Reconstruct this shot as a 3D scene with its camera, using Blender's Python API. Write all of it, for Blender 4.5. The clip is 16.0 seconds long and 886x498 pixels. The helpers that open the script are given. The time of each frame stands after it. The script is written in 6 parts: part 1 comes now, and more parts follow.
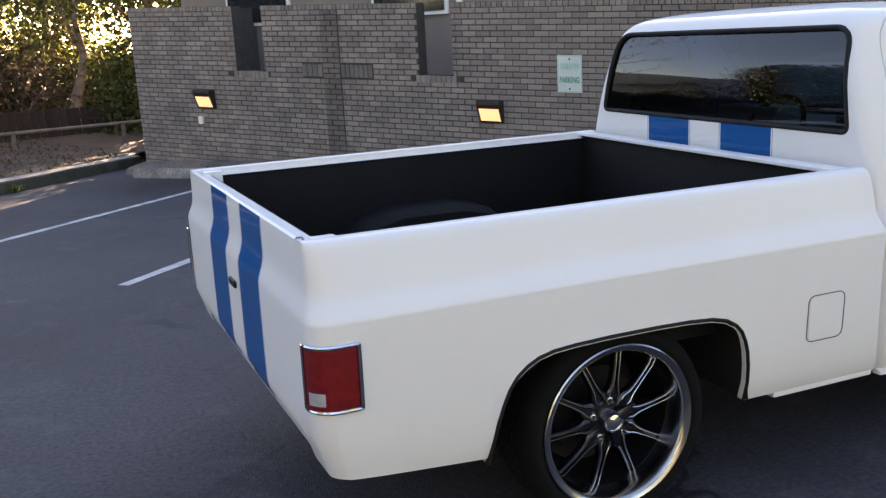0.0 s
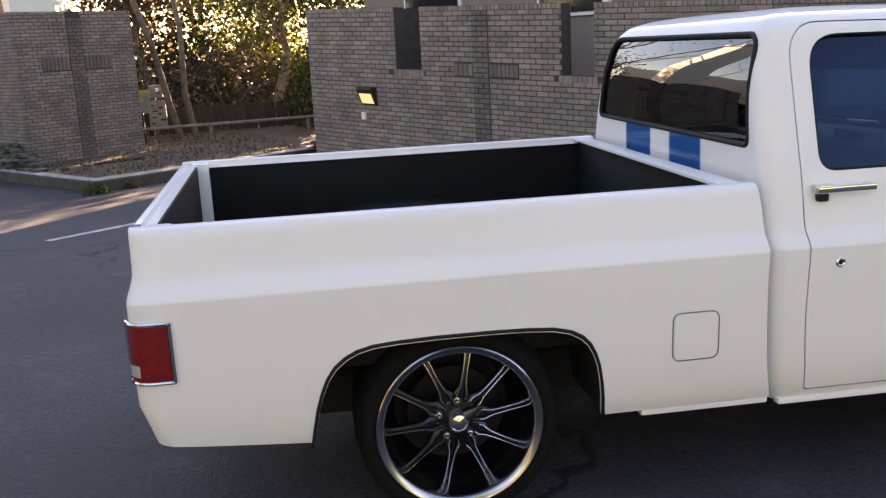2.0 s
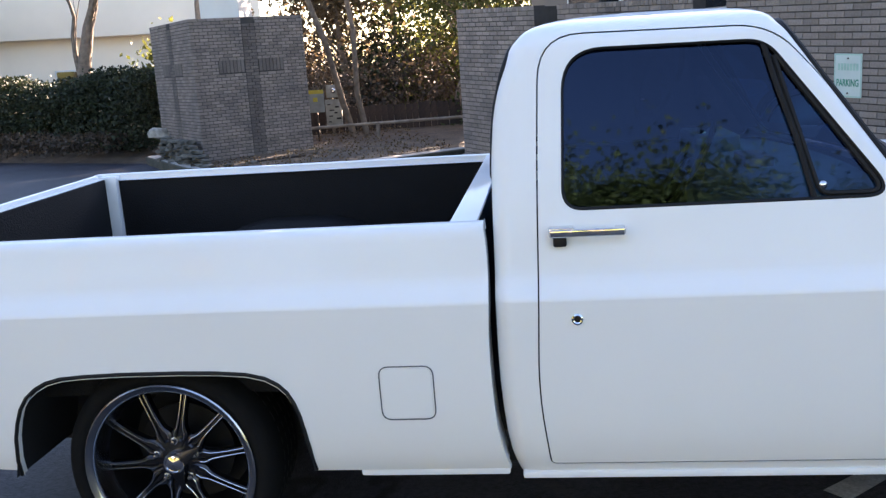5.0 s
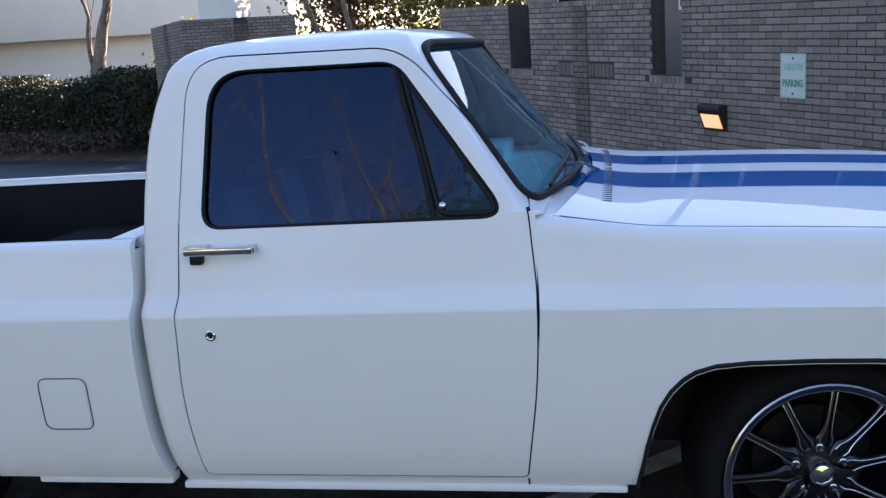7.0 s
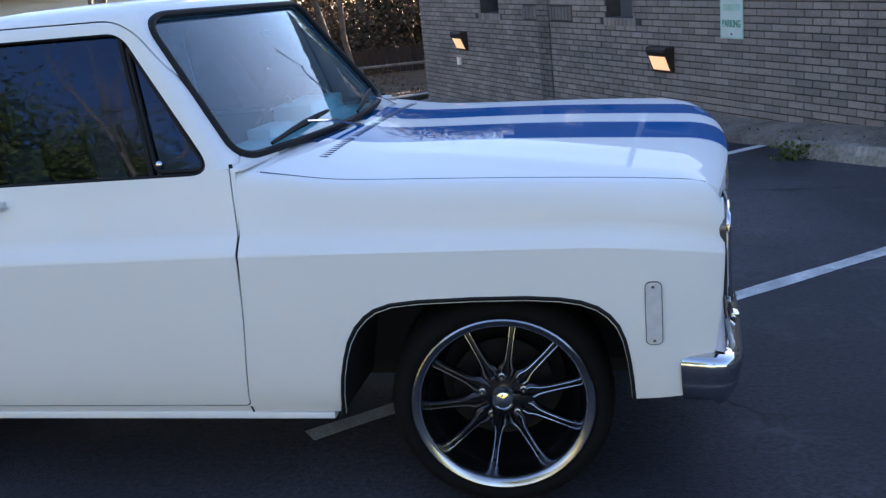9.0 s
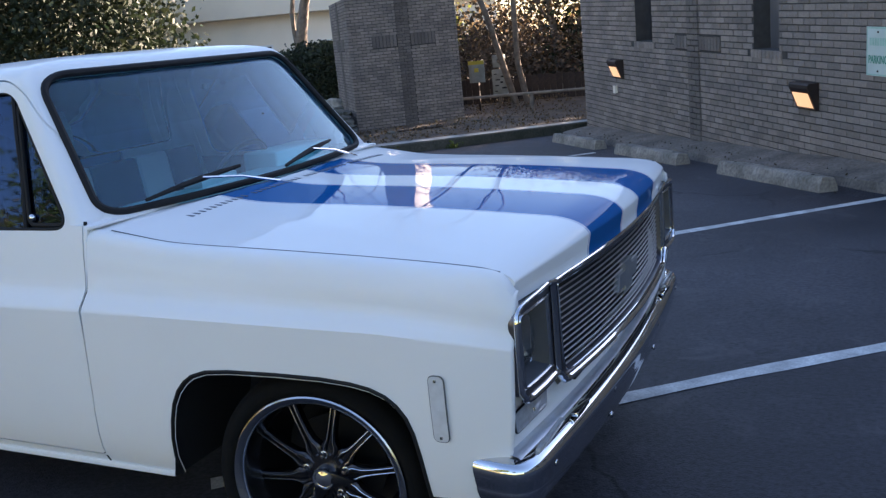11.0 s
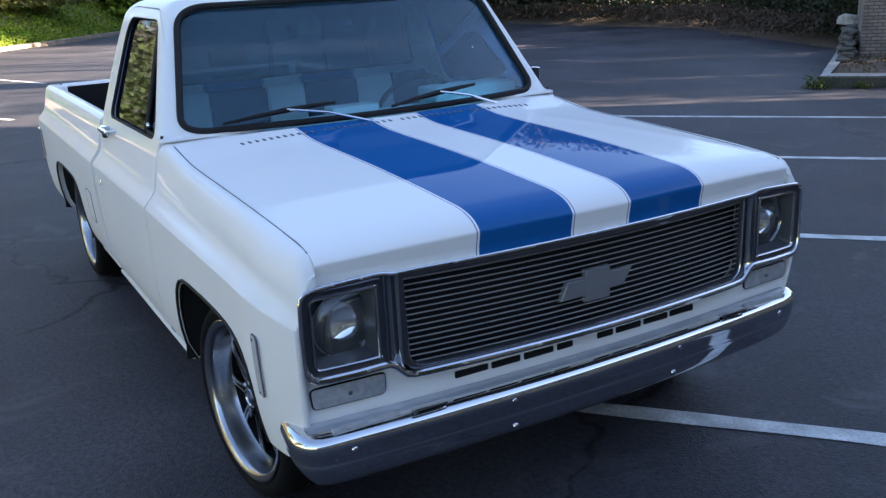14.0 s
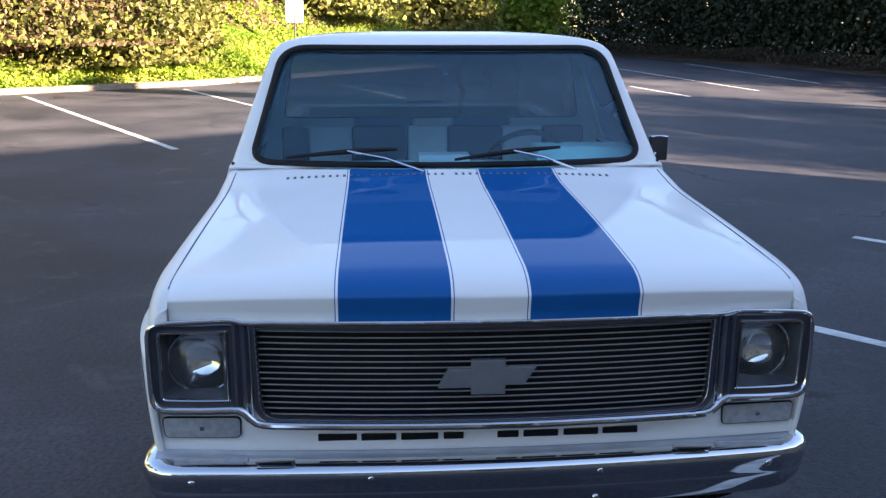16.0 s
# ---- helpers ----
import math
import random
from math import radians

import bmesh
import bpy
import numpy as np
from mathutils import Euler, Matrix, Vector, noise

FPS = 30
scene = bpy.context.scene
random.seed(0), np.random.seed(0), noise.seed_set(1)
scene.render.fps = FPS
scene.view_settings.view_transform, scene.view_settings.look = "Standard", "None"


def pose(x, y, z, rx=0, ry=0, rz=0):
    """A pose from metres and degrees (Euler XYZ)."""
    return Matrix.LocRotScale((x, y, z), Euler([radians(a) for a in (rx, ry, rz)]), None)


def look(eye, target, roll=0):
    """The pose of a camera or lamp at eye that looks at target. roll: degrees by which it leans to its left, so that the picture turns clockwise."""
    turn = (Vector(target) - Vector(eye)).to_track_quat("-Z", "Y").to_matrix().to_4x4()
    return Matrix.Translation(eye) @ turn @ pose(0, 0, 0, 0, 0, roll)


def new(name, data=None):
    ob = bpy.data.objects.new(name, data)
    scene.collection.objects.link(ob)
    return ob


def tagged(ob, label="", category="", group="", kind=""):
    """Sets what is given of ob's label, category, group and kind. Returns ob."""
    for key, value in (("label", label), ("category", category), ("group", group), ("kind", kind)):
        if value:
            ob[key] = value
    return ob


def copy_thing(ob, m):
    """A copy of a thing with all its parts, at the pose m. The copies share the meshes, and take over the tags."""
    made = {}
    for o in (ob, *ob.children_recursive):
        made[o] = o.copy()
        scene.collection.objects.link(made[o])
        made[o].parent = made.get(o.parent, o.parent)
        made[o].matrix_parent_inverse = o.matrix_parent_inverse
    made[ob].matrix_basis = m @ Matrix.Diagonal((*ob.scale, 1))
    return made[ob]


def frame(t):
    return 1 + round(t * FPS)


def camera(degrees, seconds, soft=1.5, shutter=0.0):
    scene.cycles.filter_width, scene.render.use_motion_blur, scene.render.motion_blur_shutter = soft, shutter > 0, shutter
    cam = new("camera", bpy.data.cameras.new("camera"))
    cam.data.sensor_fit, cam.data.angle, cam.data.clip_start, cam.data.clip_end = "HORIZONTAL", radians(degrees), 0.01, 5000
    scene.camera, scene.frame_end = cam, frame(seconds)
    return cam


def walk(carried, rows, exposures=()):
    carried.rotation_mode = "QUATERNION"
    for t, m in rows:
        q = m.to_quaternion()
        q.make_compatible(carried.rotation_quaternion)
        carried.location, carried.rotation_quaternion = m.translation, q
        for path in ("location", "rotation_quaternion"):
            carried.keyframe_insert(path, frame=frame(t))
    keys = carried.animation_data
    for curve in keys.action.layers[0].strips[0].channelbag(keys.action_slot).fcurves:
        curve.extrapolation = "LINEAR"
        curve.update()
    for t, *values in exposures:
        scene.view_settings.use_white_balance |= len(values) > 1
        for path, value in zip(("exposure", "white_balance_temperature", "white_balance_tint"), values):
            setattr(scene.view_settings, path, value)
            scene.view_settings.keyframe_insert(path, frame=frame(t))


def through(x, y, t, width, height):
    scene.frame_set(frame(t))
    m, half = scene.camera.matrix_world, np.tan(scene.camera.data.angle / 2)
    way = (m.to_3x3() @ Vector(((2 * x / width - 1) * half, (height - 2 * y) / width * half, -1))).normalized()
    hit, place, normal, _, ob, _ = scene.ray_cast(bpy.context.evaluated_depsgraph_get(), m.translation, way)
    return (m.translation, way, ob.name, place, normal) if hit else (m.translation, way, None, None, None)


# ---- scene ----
cam = camera(51.5, 16.0, soft=1.35)
PATH = [
    (0, (-1.548, -3.309, 1.619), (-0.817, -1.503, 1.165), -3.0),
    (0.5, (-1.288, -3.47, 1.614), (-0.746, -1.591, 1.199), -2.8),
    (1, (-1.026, -3.734, 1.625), (-0.59, -1.833, 1.183), -2.9),
    (1.5, (-0.762, -3.771, 1.601), (-0.404, -1.853, 1.158), -3.1),
    (2, (-0.423, -3.76, 1.59), (-0.153, -1.826, 1.156), -2.9),
    (2.5, (-0.096, -3.751, 1.589), (0.096, -1.813, 1.134), -2.4),
    (3, (0.138, -3.595, 1.563), (0.22, -1.652, 1.093), -2.4),
    (3.2, (0.22, -3.541, 1.578), (0.245, -1.595, 1.118), -2.4),
    (5.3, (1.458, -3.515, 1.572), (1.187, -1.577, 1.158), -3.8),
    (5.5, (1.608, -3.519, 1.58), (1.317, -1.585, 1.162), -3.7),
    (6, (1.907, -3.493, 1.581), (1.59, -1.564, 1.159), -3.7),
    (6.5, (2.153, -3.392, 1.581), (1.833, -1.457, 1.187), -3.7),
    (7, (2.426, -3.402, 1.572), (2.075, -1.478, 1.153), -4.2),
    (7.5, (2.692, -3.518, 1.572), (2.273, -1.632, 1.057), -6.0),
    (8, (2.872, -3.482, 1.557), (2.429, -1.607, 1.021), -6.4),
    (8.5, (3.104, -3.442, 1.568), (2.688, -1.556, 1.05), -5.8),
    (9, (3.448, -3.487, 1.573), (3.015, -1.608, 1.042), -5.8),
    (9.5, (3.722, -3.471, 1.583), (3.238, -1.605, 1.053), -5.1),
    (9.7, (3.827, -3.419, 1.582), (3.311, -1.553, 1.077), -5.1),
    (11.8, (4.994, -2.711, 1.626), (3.862, -1.136, 1.137), -4.9),
    (12, (5.127, -2.639, 1.63), (3.931, -1.119, 1.119), -4.6),
    (12.5, (5.341, -2.441, 1.64), (3.994, -1.067, 1.096), -3.8),
    (13, (5.457, -2.174, 1.666), (3.986, -0.923, 1.146), -3.1),
    (13.5, (5.654, -1.928, 1.676), (4.073, -0.833, 1.128), -3.0),
    (14, (5.794, -1.685, 1.686), (4.119, -0.757, 1.109), -3.0),
    (14.5, (5.857, -1.376, 1.695), (4.069, -0.643, 1.179), -2.7),
    (15, (6.008, -1.074, 1.703), (4.154, -0.539, 1.179), -0.9),
    (15.5, (6.1, -0.724, 1.714), (4.198, -0.42, 1.176), -0.2),
    (16, (6.095, -0.303, 1.73), (4.16, -0.163, 1.241), 0.2),
]
EXPOSURES = [(0.0, 3.82, 8400, 28), (0.9, 3.82, 8500, 30), (1.4, 3.87, 9000, 40), (2.2, 3.77, 9200, 31), (3.2, 3.77, 9600, 29), (5.3, 3.93, 6900, 25), (6.2, 3.79, 6800, 25), (7.0, 3.43, 6600, 25), (8.0, 3.41, 6600, 24), (9.0, 3.47, 6600, 23), (12.0, 3.42, 6800, 22), (14.5, 3.67, 6950, 21), (16.0, 3.65, 7100, 22)]
walk(cam, [(t, look(eye, target, roll)) for t, eye, target, roll in PATH], EXPOSURES)

# ---- sky, sun ----
SUN_AZ, SUN_EL = radians(27.0), radians(14.0)  # azimuth from +y towards +x
world = bpy.data.worlds.new("world")
scene.world = world
world.use_nodes = True
wn = world.node_tree.nodes
sky = wn.new("ShaderNodeTexSky")
sky.sky_type, sky.sun_disc = "NISHITA", False
sky.sun_elevation, sky.sun_rotation = SUN_EL, SUN_AZ
sky.air_density, sky.dust_density, sky.ozone_density = 1.0, 0.35, 2.2
world.node_tree.links.new(sky.outputs[0], wn["Background"].inputs[0])
wn["Background"].inputs[1].default_value = 0.05
sun_dir = Vector((math.sin(SUN_AZ) * math.cos(SUN_EL), math.cos(SUN_AZ) * math.cos(SUN_EL), math.sin(SUN_EL)))
sun = new("sun", bpy.data.lights.new("sun", "SUN"))
sun.data.energy, sun.data.angle, sun.data.color = 5.0, radians(0.6), (1.0, 0.87, 0.68)
sun.matrix_world = look(sun_dir * 50, (0, 0, 0))

# ---- materials ----


def mat(name, color, rough=0.6, metal=0.0, vary=0.0, scale=4.0, color2=None, bump=0.0, bump_scale=60.0, coat=0.0, spec=0.5,
        fine=0.0, fine_scale=80.0, rough_vary=0.0, island=0.0, rnd=0.0):
    """A procedural surface: colour varied at two scales, fine relief, optional clear coat and per-piece variation."""
    m = bpy.data.materials.new(name)
    m.use_nodes = True
    nt = m.node_tree
    n, l = nt.nodes, nt.links
    b = n["Principled BSDF"]
    b.inputs["Roughness"].default_value, b.inputs["Metallic"].default_value = rough, metal
    b.inputs["Coat Weight"].default_value, b.inputs["Coat Roughness"].default_value, b.inputs["Coat IOR"].default_value = coat, 0.03, 1.38
    b.inputs["Specular IOR Level"].default_value = spec
    tc = n.new("ShaderNodeTexCoord")
    col = n.new("ShaderNodeMix")
    col.data_type = "RGBA"
    c1 = (*color, 1)
    c2 = (*(color2 or [c * (1 - vary) for c in color]), 1)
    col.inputs[6].default_value, col.inputs[7].default_value = c1, c2
    big = n.new("ShaderNodeTexNoise")
    big.inputs["Scale"].default_value, big.inputs["Detail"].default_value = scale, 6
    l.new(tc.outputs["Object"], big.inputs["Vector"])
    ramp = n.new("ShaderNodeMapRange")
    ramp.inputs[1].default_value, ramp.inputs[2].default_value = 0.35, 0.68
    l.new(big.outputs[0], ramp.inputs[0])
    l.new(ramp.outputs[0], col.inputs[0])
    out = col.outputs[2]
    if fine:
        f = n.new("ShaderNodeTexNoise")
        f.inputs["Scale"].default_value, f.inputs["Detail"].default_value = fine_scale, 3
        l.new(tc.outputs["Object"], f.inputs["Vector"])
        fr = n.new("ShaderNodeMapRange")
        fr.inputs[1].default_value, fr.inputs[2].default_value = 0.3, 0.7
        fr.inputs[3].default_value, fr.inputs[4].default_value = 1 - fine, 1 + fine
        l.new(f.outputs[0], fr.inputs[0])
        mul = n.new("ShaderNodeVectorMath")
        mul.operation = "SCALE"
        l.new(out, mul.inputs[0])
        l.new(fr.outputs[0], mul.inputs["Scale"])
        out = mul.outputs[0]
    if island or rnd:
        src = n.new("ShaderNodeNewGeometry").outputs["Random Per Island"] if island else n.new("ShaderNodeObjectInfo").outputs["Random"]
        k = island or rnd
        r = n.new("ShaderNodeMapRange")
        r.inputs[3].default_value, r.inputs[4].default_value = 1 - k, 1 + k
        l.new(src, r.inputs[0])
        mul = n.new("ShaderNodeVectorMath")
        mul.operation = "SCALE"
        l.new(out, mul.inputs[0])
        l.new(r.outputs[0], mul.inputs["Scale"])
        out = mul.outputs[0]
    l.new(out, b.inputs["Base Color"])
    if rough_vary:
        r = n.new("ShaderNodeMapRange")
        r.inputs[3].default_value, r.inputs[4].default_value = rough - rough_vary, rough + rough_vary
        l.new(big.outputs[0], r.inputs[0])
        l.new(r.outputs[0], b.inputs["Roughness"])
    if bump:
        bn = n.new("ShaderNodeTexNoise")
        bn.inputs["Scale"].default_value, bn.inputs["Detail"].default_value = bump_scale, 4
        l.new(tc.outputs["Object"], bn.inputs["Vector"])
        bp = n.new("ShaderNodeBump")
        bp.inputs["Strength"].default_value, bp.inputs["Distance"].default_value = bump, 0.01
        l.new(bn.outputs[0], bp.inputs["Height"])
        l.new(bp.outputs[0], b.inputs["Normal"])
    return m


def paint(name, striped=False, below=9.0):
    """Glossy white enamel; striped: two blue bands with a thin outline along the vehicle."""
    m = mat(name, (0.80, 0.80, 0.79), 0.35, vary=0.03, scale=1.5, coat=0.5, spec=0.0)
    if not striped:
        return m
    n, l = m.node_tree.nodes, m.node_tree.links
    b = n["Principled BSDF"]
    old = b.inputs["Base Color"].links[0].from_socket
    sep = n.new("ShaderNodeSeparateXYZ")
    l.new(n["Texture Coordinate"].outputs["Object"], sep.inputs[0])
    ab = n.new("ShaderNodeMath")
    ab.operation = "ABSOLUTE"
    l.new(sep.outputs[1], ab.inputs[0])

    def band(lo, hi):
        w = n.new("ShaderNodeMath")
        w.operation = "COMPARE"
        w.inputs[1].default_value, w.inputs[2].default_value = (lo + hi) / 2, (hi - lo) / 2
        l.new(ab.outputs[0], w.inputs[0])
        return w.outputs[0]

    tot = band(0.109, 0.415)
    for lo, hi in ((0.0995, 0.1025), (0.4215, 0.4245)):
        add = n.new("ShaderNodeMath")
        l.new(tot, add.inputs[0])
        l.new(band(lo, hi), add.inputs[1])
        tot = add.outputs[0]
    lim = n.new("ShaderNodeMath")
    lim.operation, lim.inputs[1].default_value = "LESS_THAN", below
    l.new(sep.outputs[2], lim.inputs[0])
    both = n.new("ShaderNodeMath")
    both.operation = "MULTIPLY"
    l.new(lim.outputs[0], both.inputs[0])
    l.new(tot, both.inputs[1])
    mix = n.new("ShaderNodeMix")
    mix.data_type = "RGBA"
    l.new(both.outputs[0], mix.inputs[0])
    l.new(old, mix.inputs[6])
    mix.inputs[7].default_value = (0.0, 0.096, 0.300, 1)
    l.new(mix.outputs[2], b.inputs["Base Color"])
    return m


def glass(name, tint, gloss=(1.0, 1.0, 1.0), rough=0.0, ior=1.55, veil=None, veil_share=0.0):
    """Thin tinted pane: tinted see-through with a mirror reflection by the Fresnel law."""
    m = bpy.data.materials.new(name)
    m.use_nodes = True
    n, l = m.node_tree.nodes, m.node_tree.links
    n.remove(n["Principled BSDF"])
    tr, gl, mx, fr = n.new("ShaderNodeBsdfTransparent"), n.new("ShaderNodeBsdfGlossy"), n.new("ShaderNodeMixShader"), n.new("ShaderNodeFresnel")
    tr.inputs[0].default_value = (*tint, 1)
    gl.inputs[0].default_value, gl.inputs[1].default_value = (*gloss, 1), rough
    fr.inputs[0].default_value = ior
    l.new(fr.outputs[0], mx.inputs[0])
    l.new(tr.outputs[0], mx.inputs[1])
    l.new(gl.outputs[0], mx.inputs[2])
    out = mx.outputs[0]
    if veil:
        # diffuse veil: painted-in dash reflection on the windscreen, pale scatter of fluted lamp glass
        df, m2 = n.new("ShaderNodeBsdfDiffuse"), n.new("ShaderNodeMixShader")
        df.inputs[0].default_value, m2.inputs[0].default_value = (*veil, 1), veil_share
        l.new(out, m2.inputs[1])
        l.new(df.outputs[0], m2.inputs[2])
        out = m2.outputs[0]
    l.new(out, n["Material Output"].inputs[0])
    return m


def glow(name, color, strength):
    m = bpy.data.materials.new(name)
    m.use_nodes = True
    b = m.node_tree.nodes["Principled BSDF"]
    b.inputs["Base Color"].default_value = (0.8, 0.7, 0.5, 1)
    b.inputs["Emission Color"].default_value, b.inputs["Emission Strength"].default_value = (*color, 1), strength
    return m


def leafmat(name, c1, c2, through=0.35):
    m = mat(name, c1, 0.65, color2=c2, scale=0.8, island=0.45, spec=0.3)
    n, l = m.node_tree.nodes, m.node_tree.links
    b = n["Principled BSDF"]
    t, mx = n.new("ShaderNodeBsdfTranslucent"), n.new("ShaderNodeMixShader")
    l.new(b.inputs["Base Color"].links[0].from_socket, t.inputs[0])
    mx.inputs[0].default_value = through
    l.new(b.outputs[0], mx.inputs[1])
    l.new(t.outputs[0], mx.inputs[2])
    l.new(mx.outputs[0], n["Material Output"].inputs[0])
    return m


WHITE, STRIPED, CABPAINT = paint("white_enamel"), paint("striped_enamel", True), paint("striped_cab_enamel", True, 1.22)
BEZEL = mat("dark_chrome", (0.46, 0.47, 0.49), 0.13, 1.0, vary=0.08, scale=10)
DARK = mat("dark_underbody", (0.012, 0.012, 0.013), 0.7, vary=0.4)
LINER = mat("black_bed_liner", (0.006, 0.006, 0.007), 0.75, vary=0.3, spec=0.25, bump=0.4, bump_scale=120)
RUBBER = mat("black_rubber", (0.010, 0.010, 0.011), 0.7, spec=0.3, vary=0.3, scale=20)
TYRE = mat("tyre_rubber", (0.006, 0.006, 0.006), 0.9, spec=0.2, vary=0.35, scale=12, bump=0.2, bump_scale=200)
CHROME = mat("chrome", (0.68, 0.69, 0.71), 0.06, 1.0, vary=0.05, rough_vary=0.03, scale=6)
POLISH = mat("polished_aluminium", (0.44, 0.45, 0.47), 0.20, 1.0, vary=0.08, scale=14, rough_vary=0.05)
BOWL = mat("grey_bezel_paint", (0.085, 0.09, 0.10), 0.35, 0.3, vary=0.15, scale=20)
SATIN = mat("dark_satin_nose_trim", (0.13, 0.13, 0.15), 0.28, 0.85, vary=0.12, scale=18)
SHELF = mat("dull_grey_shield", (0.60, 0.63, 0.68), 0.32, 0.6, vary=0.15, scale=12)
SEAM = mat("grey_panel_seam", (0.10, 0.105, 0.115), 0.6, vary=0.2)
MACHINED = mat("machined_edge", (0.72, 0.73, 0.75), 0.25, 1.0, vary=0.08, scale=20)
GUN = mat("gunmetal_rim", (0.060, 0.060, 0.067), 0.26, 0.9, vary=0.15, scale=10)
BILLET = mat("brushed_billet", (0.78, 0.75, 0.75), 0.34, 0.85, vary=0.15, scale=20)
BLACK = mat("black_paint", (0.005, 0.005, 0.006), 0.5, vary=0.3, spec=0.3)
EMBLEM = mat("satin_silver", (0.38, 0.39, 0.40), 0.35, 0.7, vary=0.1, scale=30)
SIDEGLASS = glass("tinted_side_glass", (0.10, 0.11, 0.14), gloss=(0.40, 0.60, 1.0), ior=1.52, rough=0.025)
REARGLASS = glass("tinted_rear_glass", (0.07, 0.07, 0.08))
# the teal veil puts dash and sky reflections into the glass colour
WINDGLASS = glass("windscreen_glass", (0.68, 0.95, 1.0), gloss=(0.74, 0.90, 1.0), ior=1.55, veil=(0.14, 0.42, 0.62), veil_share=0.085)
BANDGLASS = glass("windscreen_tint_band", (0.20, 0.26, 0.46), gloss=(0.3, 0.3, 0.3))


def fade_band(m, low, high, top):
    """The tint band grows from clear at one height to its full colour at another."""
    n, l = m.node_tree.nodes, m.node_tree.links
    tc, sep, mr, mix = n.new("ShaderNodeTexCoord"), n.new("ShaderNodeSeparateXYZ"), n.new("ShaderNodeMapRange"), n.new("ShaderNodeMix")
    mix.data_type = "RGBA"
    l.new(tc.outputs["Object"], sep.inputs[0])
    l.new(sep.outputs[2], mr.inputs[0])
    mr.inputs[1].default_value, mr.inputs[2].default_value = low, high
    l.new(mr.outputs[0], mix.inputs[0])
    mix.inputs[6].default_value, mix.inputs[7].default_value = (0.96, 0.97, 0.98, 1), (*top, 1)
    l.new(mix.outputs[2], n["Transparent BSDF"].inputs[0])


fade_band(BANDGLASS, 1.40, 1.54, (0.12, 0.09, 0.18))
# the pale veil brightens the lens in place of sky caught by its flutes
CLEAR = glass("lamp_glass", (0.93, 0.95, 0.96), veil=(0.8, 0.82, 0.85), veil_share=0.05)
SILVER = mat("silvered_reflector", (0.95, 0.95, 0.95), 0.07, 1.0, vary=0.05, scale=30)
PARK = mat("smoked_frosted_lens", (0.40, 0.41, 0.43), 0.25, vary=0.25, scale=50, coat=0.6)
RED = mat("red_lens", (0.22, 0.012, 0.012), 0.12, vary=0.25, scale=40, coat=0.8)
LENS = mat("frosted_lamp_lens", (0.42, 0.43, 0.44), 0.22, vary=0.2, scale=40, coat=0.6)
MARKER = mat("clear_marker_lens", (0.62, 0.63, 0.65), 0.25, vary=0.12, scale=40, coat=0.6)
SEATW = mat("pale_vinyl", (0.80, 0.83, 0.83), 0.5, vary=0.12, scale=6, bump=0.1)
SEATB = mat("navy_vinyl", (0.02, 0.035, 0.08), 0.5, vary=0.2, scale=6)
DASH = mat("pale_teal_dash", (0.58, 0.93, 0.93), 0.55, vary=0.1, scale=8)
TRIM = mat("grey_cab_trim", (0.10, 0.12, 0.15), 0.7, vary=0.2)


